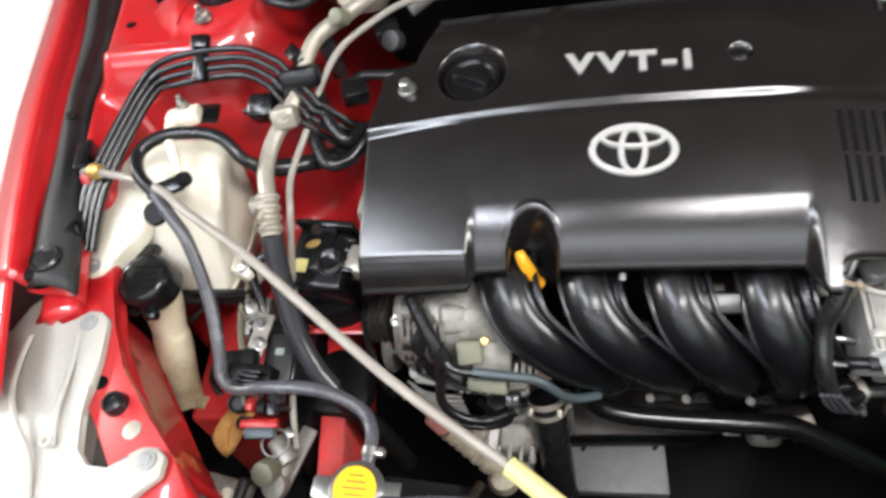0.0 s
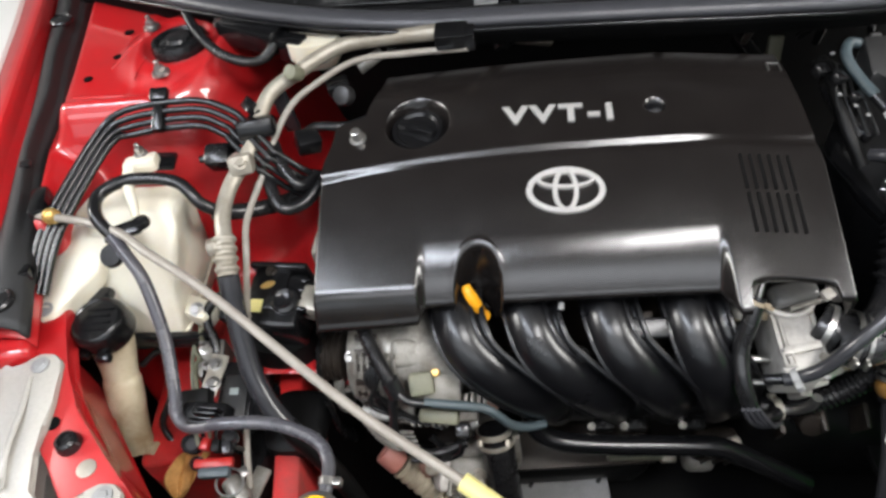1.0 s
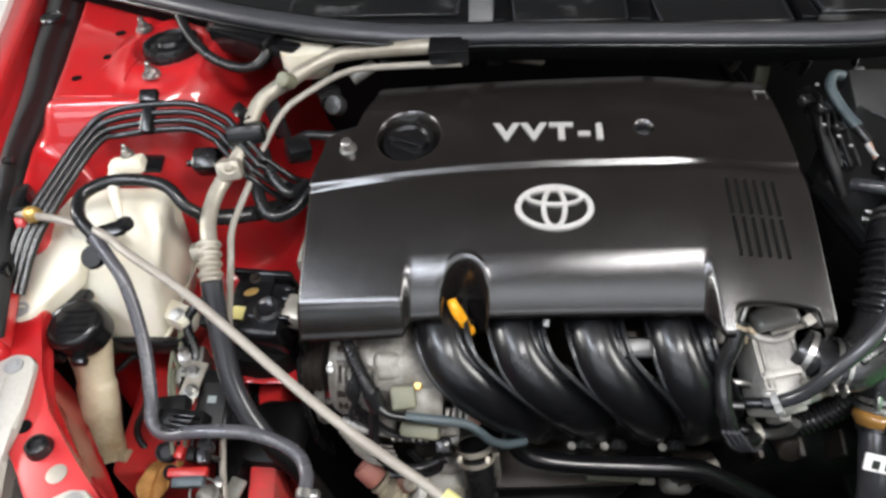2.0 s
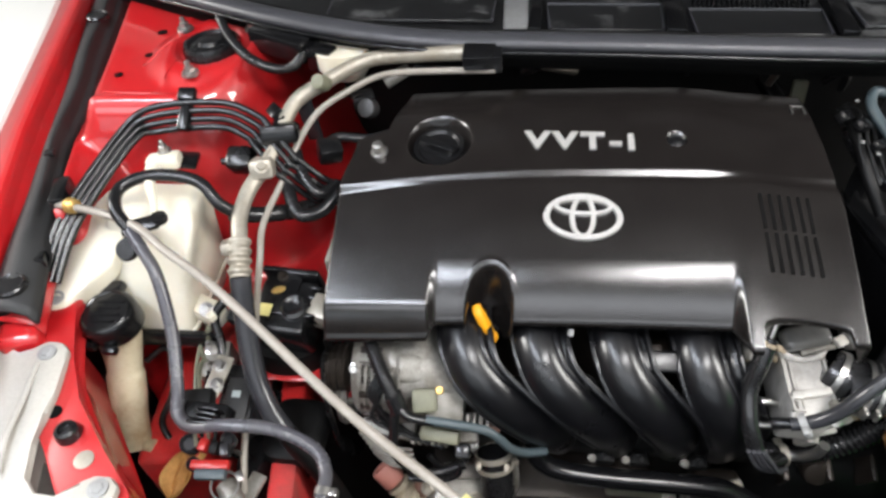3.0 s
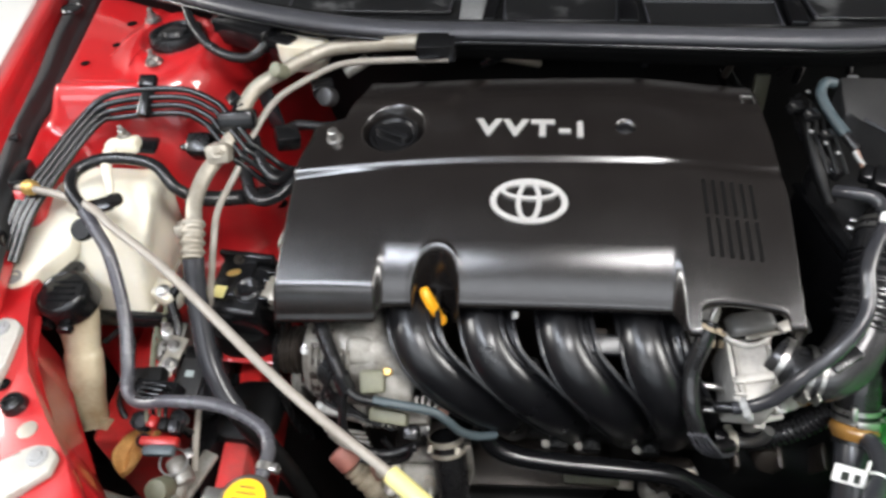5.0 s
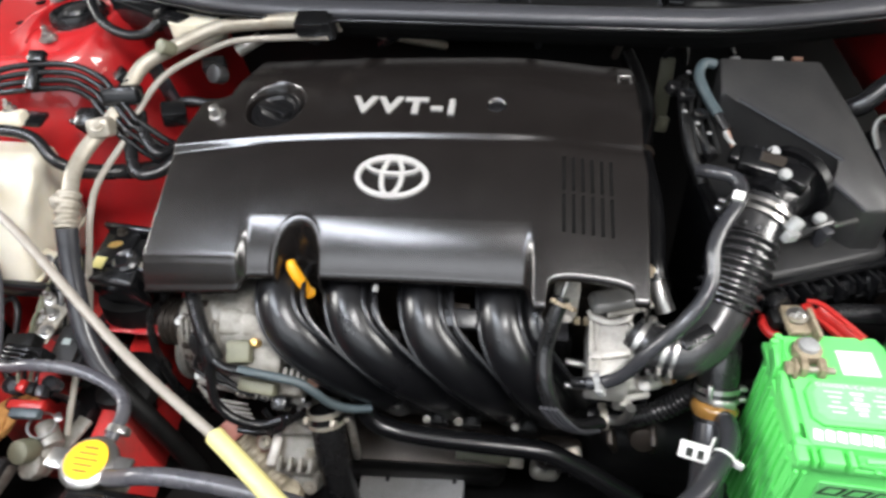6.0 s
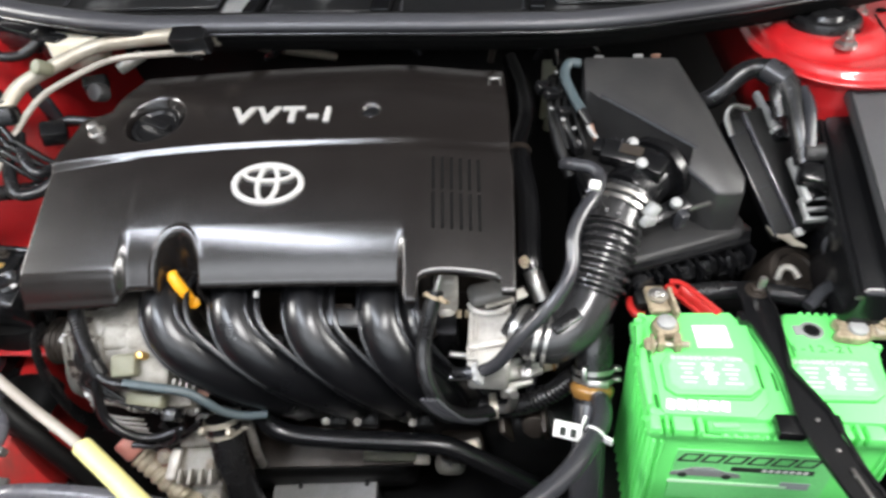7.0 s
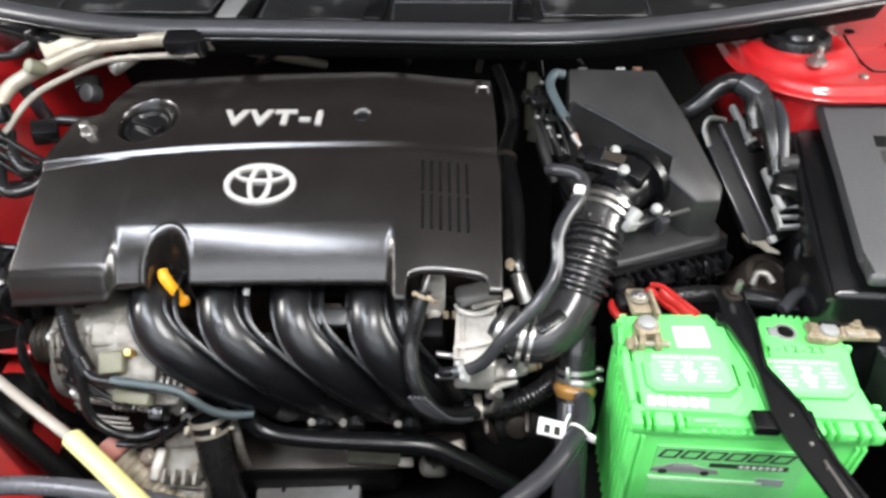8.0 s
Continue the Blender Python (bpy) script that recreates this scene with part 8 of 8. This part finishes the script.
def valve_block():
    th = thing("brake_valve_block", "small aluminium valve block with fittings and wiring", "valve block", (-0.41, -0.2, 0.62))
    part("block", block(B(), (-0.427, -0.135, 0.715), (0.030, 0.050, 0.055), pose(0, 0, 0, 15, 8, 5), 0.004), ALLOY, th)
    for p in ((-0.430, -0.130, 0.745), (-0.424, -0.152, 0.735)):
        part("fitting", bolt(B(), p, (0.1, -0.3, 1), 0.006, 0.010, 0.008), STEEL, th)
    part("body", block(B(), (-0.392, -0.165, 0.690), (0.045, 0.075, 0.05), pose(0, 0, 0, 12, 0, 0), 0.006), HOSE, th, "dark grey pump body")
    part("mark", block(B(), (-0.398, -0.168, 0.7175), (0.008, 0.022, 0.001), pose(0, 0, 0, 12, 0, 0), 0), GREYINK, th, "faint grey marking")
    for pts in ([(-0.446, -0.085, 0.765), (-0.440, -0.110, 0.755), (-0.432, -0.128, 0.757)], [(-0.455, -0.110, 0.745), (-0.443, -0.135, 0.740), (-0.430, -0.150, 0.745)], [(-0.420, -0.075, 0.775), (-0.425, -0.105, 0.770), (-0.447, -0.125, 0.745), (-0.450, -0.165, 0.71), (-0.43, -0.20, 0.69)]):
        part("pipe", tube(B(), pts, 0.0026, 10), BEIGE, th)
    part("loom", tube(B(), [(-0.400, -0.080, 0.79), (-0.418, -0.092, 0.785), (-0.428, -0.105, 0.77), (-0.420, -0.125, 0.745), (-0.412, -0.155, 0.725)], 0.006, 12), RUBBER, th)
    part("loom_box", block(B(), (-0.405, -0.088, 0.765), (0.020, 0.030, 0.020), pose(0, 0, 0, 20, 10, 0), 0.004), DULL, th)
    part("relay_box", block(B(), (-0.415, -0.210, 0.748), (0.034, 0.030, 0.020), pose(0, 0, 0, 15, 0, 8), 0.003), DULL, th, "small black relay box")
    part("marked_plate", block(B(), (-0.385, -0.190, 0.722), (0.030, 0.060, 0.006), pose(0, 0, 0, 14, 6, 4), 0.002), GREYBOX, th, "dark grey plate")
    part("bar_mark", block(B(), (-0.386, -0.182, 0.728), (0.010, 0.008, 0.001), pose(0, 0, 0, 14, 6, 4), 0), GREYINK, th)
    part("bolt_plate", block(B(), (-0.409, -0.168, 0.742), (0.020, 0.050, 0.004), pose(0, 0, 0, 16, 10, -8), 0.001), PIPE, th, "pale bolted plate")
    for q in ((-0.410, -0.156, 0.746), (-0.407, -0.180, 0.741)):
        part("bolt", bolt(B(), q, (0.1, -0.3, 1), 0.006, 0.007), STEEL, th)
    for k in range(4):
        part("wire", tube(B(), [(-0.440 + 0.006 * k, -0.13, 0.735), (-0.436 + 0.010 * k, -0.160, 0.742 - 0.006 * k), (-0.425 + 0.006 * k, -0.190, 0.738), (-0.420 + 0.008 * k, -0.225, 0.728), (-0.415 + 0.007 * k, -0.245, 0.715)], 0.0026, 8), RUBBER if k % 2 else BEIGE, th)
    s = thing("pressure_sensor", "bright pipe union with orange and grey plugs", "sensor", (-0.38, -0.28, 0.62))
    part("union", rod(B(), (-0.384, -0.268, 0.680), (-0.362, -0.292, 0.672), 0.012, edge=0.003), ALLOY, s)
    part("union_ring", ring_clamp(B(), (-0.378, -0.276, 0.690), (0.2, -0.2, 1), 0.014, 0.004, 0.002), STEEL, s)
    part("stub", rod(B(), (-0.372, -0.285, 0.672), (-0.370, -0.312, 0.664), 0.009, edge=0.002), CASTING, s)
    part("union_cap", rod(B(), (-0.380, -0.300, 0.678), (-0.382, -0.314, 0.694), 0.014, edge=0.003), BEIGE, s, "beige round cap")
    part("cap_base", rod(B(), (-0.374, -0.312, 0.660), (-0.376, -0.318, 0.674), 0.015, edge=0.003), CASTING, s)
    for k in range(3):
        part("plug", block(B(), (-0.402 + 0.013 * k, -0.247 - 0.002 * k, 0.722), (0.010, 0.014, 0.014), pose(0, 0, 0, 15, 0, 10 * k - 10), 0.002), (REDCAP, DULL, HOSE)[k], s, "small coloured plug")
    part("plug_strip", block(B(), (-0.392, -0.264, 0.712), (0.044, 0.010, 0.010), pose(0, 0, 0, 15, 0, 4), 0.002), REDCAP, s, "dark red plug row")
    part("plug_strip", block(B(), (-0.390, -0.273, 0.708), (0.036, 0.012, 0.012), pose(0, 0, 0, 15, 0, 4), 0.003), BLUETUBE, s, "grey plug")
    for q, r in (((-0.424, -0.243, 0.718), 0.011), ((-0.382, -0.234, 0.716), 0.009), ((-0.415, -0.262, 0.708), 0.008)):
        part("socket", lathe(B(), [(r, -0.02), (r, 0), (r * 0.8, 0.003), (r * 0.6, -0.004)], Matrix.Translation(q) @ pose(0, 0, 0, 20, 15, 0), 20), HOSE, s)
    part("plate", block(B(), (-0.366, -0.280, 0.655), (0.020, 0.075, 0.006), pose(0, 0, 0, 8, 0, -18), 0.002), ALLOY, s, "stained steel strip")
    for k in range(3):
        part("wire", tube(B(), [(-0.400 + 0.012 * k, -0.245, 0.71), (-0.398 + 0.010 * k, -0.235, 0.69), (-0.405 + 0.014 * k, -0.225, 0.66)], 0.003, 8), RUBBER, s)
    b = thing("horn_bracket", "grey plastic bracket near the lamp", "bracket", (-0.43, -0.33, 0.6))
    part("plate", block(B(), (-0.438, -0.326, 0.655), (0.062, 0.040, 0.018), pose(0, 0, 0, 12, 0, -10), 0.005), ALLOY, b)
    part("rib", block(B(), (-0.415, -0.330, 0.660), (0.012, 0.044, 0.024), pose(0, 0, 0, 12, 0, -10), 0.004), GREYBOX, b)
    part("knob", block(B(), (-0.428, -0.330, 0.670), (0.012, 0.016, 0.012), r=0.004), MILKY, b)


valve_block()


def dead_leaf():
    bm = sheet(B(), spread(-1, 1, 16), spread(0, 1, 20), lambda u, v: Vector((-0.456 + 0.019 * u * (math.sin(math.pi * min(1, v * 1.02)) ** 0.6 + 0.05) * (1 + 0.2 * math.sin(9 * v)) + 0.014 * v, -0.280 + 0.066 * v, 0.648 + 0.010 * abs(u) + 0.012 * math.sin(3 * v) + 0.004 * math.sin(7 * u + 5 * v))))
    solo("dry_leaf", bm, LEAF, "curled dry brown leaf fallen into the bay", "leaf", thick=0.0006)


dead_leaf()


def headlamp():
    th = thing("headlamp", "clear headlamp with cream mounting bracket on red beam", "headlamp", (-0.54, -0.34, 0.7), plan=False)
    z = (lambda x, y: 0.853 - 0.16 * max(0, -0.540 - x) - 0.12 * max(0, -0.30 - y - 0.8 * max(0, x + 0.47)))
    arm = [(-0.588, -0.190), (-0.581, -0.179), (-0.567, -0.178), (-0.559, -0.190), (-0.550, -0.213), (-0.535, -0.218), (-0.525, -0.206), (-0.514, -0.198), (-0.500, -0.199), (-0.489, -0.208), (-0.486, -0.222), (-0.480, -0.250), (-0.476, -0.274), (-0.479, -0.303), (-0.470, -0.335),
           (-0.454, -0.349), (-0.431, -0.351), (-0.416, -0.334), (-0.405, -0.328), (-0.392, -0.328), (-0.382, -0.336), (-0.381, -0.352), (-0.400, -0.368), (-0.450, -0.410), (-0.520, -0.415), (-0.580, -0.350), (-0.606, -0.280), (-0.602, -0.220)]
    bracket = part("bracket", slab(B(), arm, lambda x, y: z(x, y) - 0.010, z, 0.0035, 2), BRACKET, th, "cream painted bracket with round tabs")
    part("bracket_flange", slab(B(), [(-0.486, -0.225), (-0.479, -0.270), (-0.482, -0.305), (-0.472, -0.338), (-0.479, -0.342), (-0.489, -0.306), (-0.486, -0.270), (-0.492, -0.228)], 0.775, 0.846, 0.003, 2), BRACKET, bracket)
    part("bracket_rib", tube(B(), [(x, y, z(x, y) + 0.0005) for x, y in ((-0.568, -0.226), (-0.566, -0.252), (-0.556, -0.285), (-0.535, -0.315), (-0.512, -0.340), (-0.498, -0.372), (-0.490, -0.405))], 0.0036, 10, 8, flat=0.7), BRACKET, bracket)
    part("bracket_rib", tube(B(), [(x, y, z(x, y) + 0.0005) for x, y in ((-0.512, -0.226), (-0.505, -0.262), (-0.500, -0.300), (-0.492, -0.332))], 0.003, 10, 8, flat=0.6), BRACKET, bracket)
    for x, y in ((-0.508, -0.213), (-0.397, -0.340)):
        part("bolt", bolt(B(), (x, y, z(x, y)), (0, 0, 1), 0.0058, 0.0022), GREYPLUG, th)
    part("screw_boss", lathe(B(), [(0.006, 0), (0.006, 0.004), (0.003, 0.004), (0.002, 0.001)], Matrix.Translation((-0.498, -0.328, z(-0.498, -0.328))), 20), BRACKET, bracket)
    part("slot", slab(B(), [(-0.573, -0.194), (-0.564, -0.194), (-0.562, -0.212), (-0.571, -0.212)], lambda x, y: z(x, y) - 0.001, lambda x, y: z(x, y) + 0.0004, 0.0003, 1), REDCAP, th)
    part("housing", loft(B(), [pillow(-0.60, -0.430, -0.52, -0.300, 0.60, 3), pillow(-0.60, -0.435, -0.51, -0.295, 0.74, 3), pillow(-0.585, -0.448, -0.49, -0.300, 0.815, 3)]), SMOKE, th, "smoky plastic lamp housing")
    bm = loft(B(), [pillow(-0.70, -0.49, -0.66, -0.24, 0.56, 3), pillow(-0.70, -0.49, -0.64, -0.215, 0.70, 3), pillow(-0.69, -0.51, -0.58, -0.195, 0.785, 3), pillow(-0.66, -0.55, -0.52, -0.205, 0.822, 3)])
    part("lens", bm, LENS, th, "clear polished lens")


LENS = material("clear_lens", (0.75, 0.78, 0.82), 0.08, grain=0.02, stain=0.05, bump=0.0, coat=0.8)
headlamp()


def frame_clutter():
    th = thing("horn_cover", "black plastic duct beside the red frame rail", "duct", (-0.38, -0.2, 0.55))
    part("shell", loft(B(), [pillow(-0.402, -0.350, -0.29, -0.10, 0.52, 3), pillow(-0.400, -0.352, -0.28, -0.105, 0.63, 3), pillow(-0.392, -0.358, -0.25, -0.125, 0.655, 3)]), PLASTIC, th)
    part("rail_flap", loft(B(), [pillow(-0.366, -0.288, -0.228, -0.140, 0.650, 3.5), pillow(-0.364, -0.290, -0.226, -0.142, 0.664, 3.5), pillow(-0.352, -0.300, -0.215, -0.152, 0.672, 3)]), DULL, th, "matt black flap over the rail")
    part("arm", block(B(), (-0.335, -0.205, 0.615), (0.05, 0.03, 0.05), pose(0, 0, 0, 0, 30, 10), 0.008), PLASTIC, th)
    sh = thing("splash_guard", "dark grey lower guard beside the engine", "guard", (-0.25, -0.25, 0.45))
    part("panel", block(B(), (-0.245, -0.285, 0.50), (0.12, 0.10, 0.012), pose(0, 0, 0, -25, 10, 0), 0.004), GREYBOX, sh)
    part("rim", tube(B(), [(-0.29, -0.31, 0.53), (-0.24, -0.31, 0.545), (-0.19, -0.29, 0.54), (-0.17, -0.25, 0.52)], 0.007, 12), DARKMETAL, sh)


frame_clutter()


def rear_hoses():
    """Hoses that pass behind the cover under the cowl."""
    for pts, r, mat, lab in (([(0.150, 0.20, 0.93), (0.146, 0.185, 0.955), (0.152, 0.19, 0.985)], 0.007, HOSE, "dark hose rising behind the cover"),
                             ([(0.245, 0.175, 0.925), (0.250, 0.17, 0.95), (0.247, 0.18, 0.98)], 0.0042, DARKMETAL, "dull thin pipe rising behind the cover"),
                             ([(-0.06, 0.21, 0.925), (-0.03, 0.20, 0.945), (0.01, 0.21, 0.955)], 0.006, RUBBER, "thin black hose behind the cover"),
                             ([(0.345, 0.20, 0.945), (0.39, 0.19, 0.962), (0.44, 0.195, 0.955)], 0.006, HOSE, "grey hose behind the filter box")):
        solo("rear_hose", tube(B(), pts, r, 14), mat, lab + " in the bay", "hose")
    th = thing("vacuum_valve", "small grey vacuum valve with connectors behind the cover", "valve", (-0.23, 0.14, 0.93))
    part("body", rod(B(), (-0.235, 0.150, 0.945), (-0.205, 0.165, 0.958), 0.008), ALLOY, th)
    part("plug", block(B(), (-0.190, 0.172, 0.962), (0.022, 0.012, 0.012), pose(0, 0, 0, 0, -10, 20), 0.003), PLASTIC, th)
    part("wire", tube(B(), [(-0.18, 0.172, 0.962), (-0.15, 0.165, 0.955), (-0.13, 0.172, 0.945)], 0.003, 8), RUBBER, th)
    part("stem", rod(B(), (-0.215, 0.175, 0.965), (-0.21, 0.182, 0.985), 0.007), PIPE, th)
    for x, m in ((0.375, GREYPLUG), (0.42, GREYPLUG), (0.440, COPPER)):
        solo("box_clip", block(B(), (x, 0.136, 0.942), (0.011, 0.006, 0.006), r=0.0015), m, "small bright clip behind the filter box", "clip", "filter box clips")


rear_hoses()
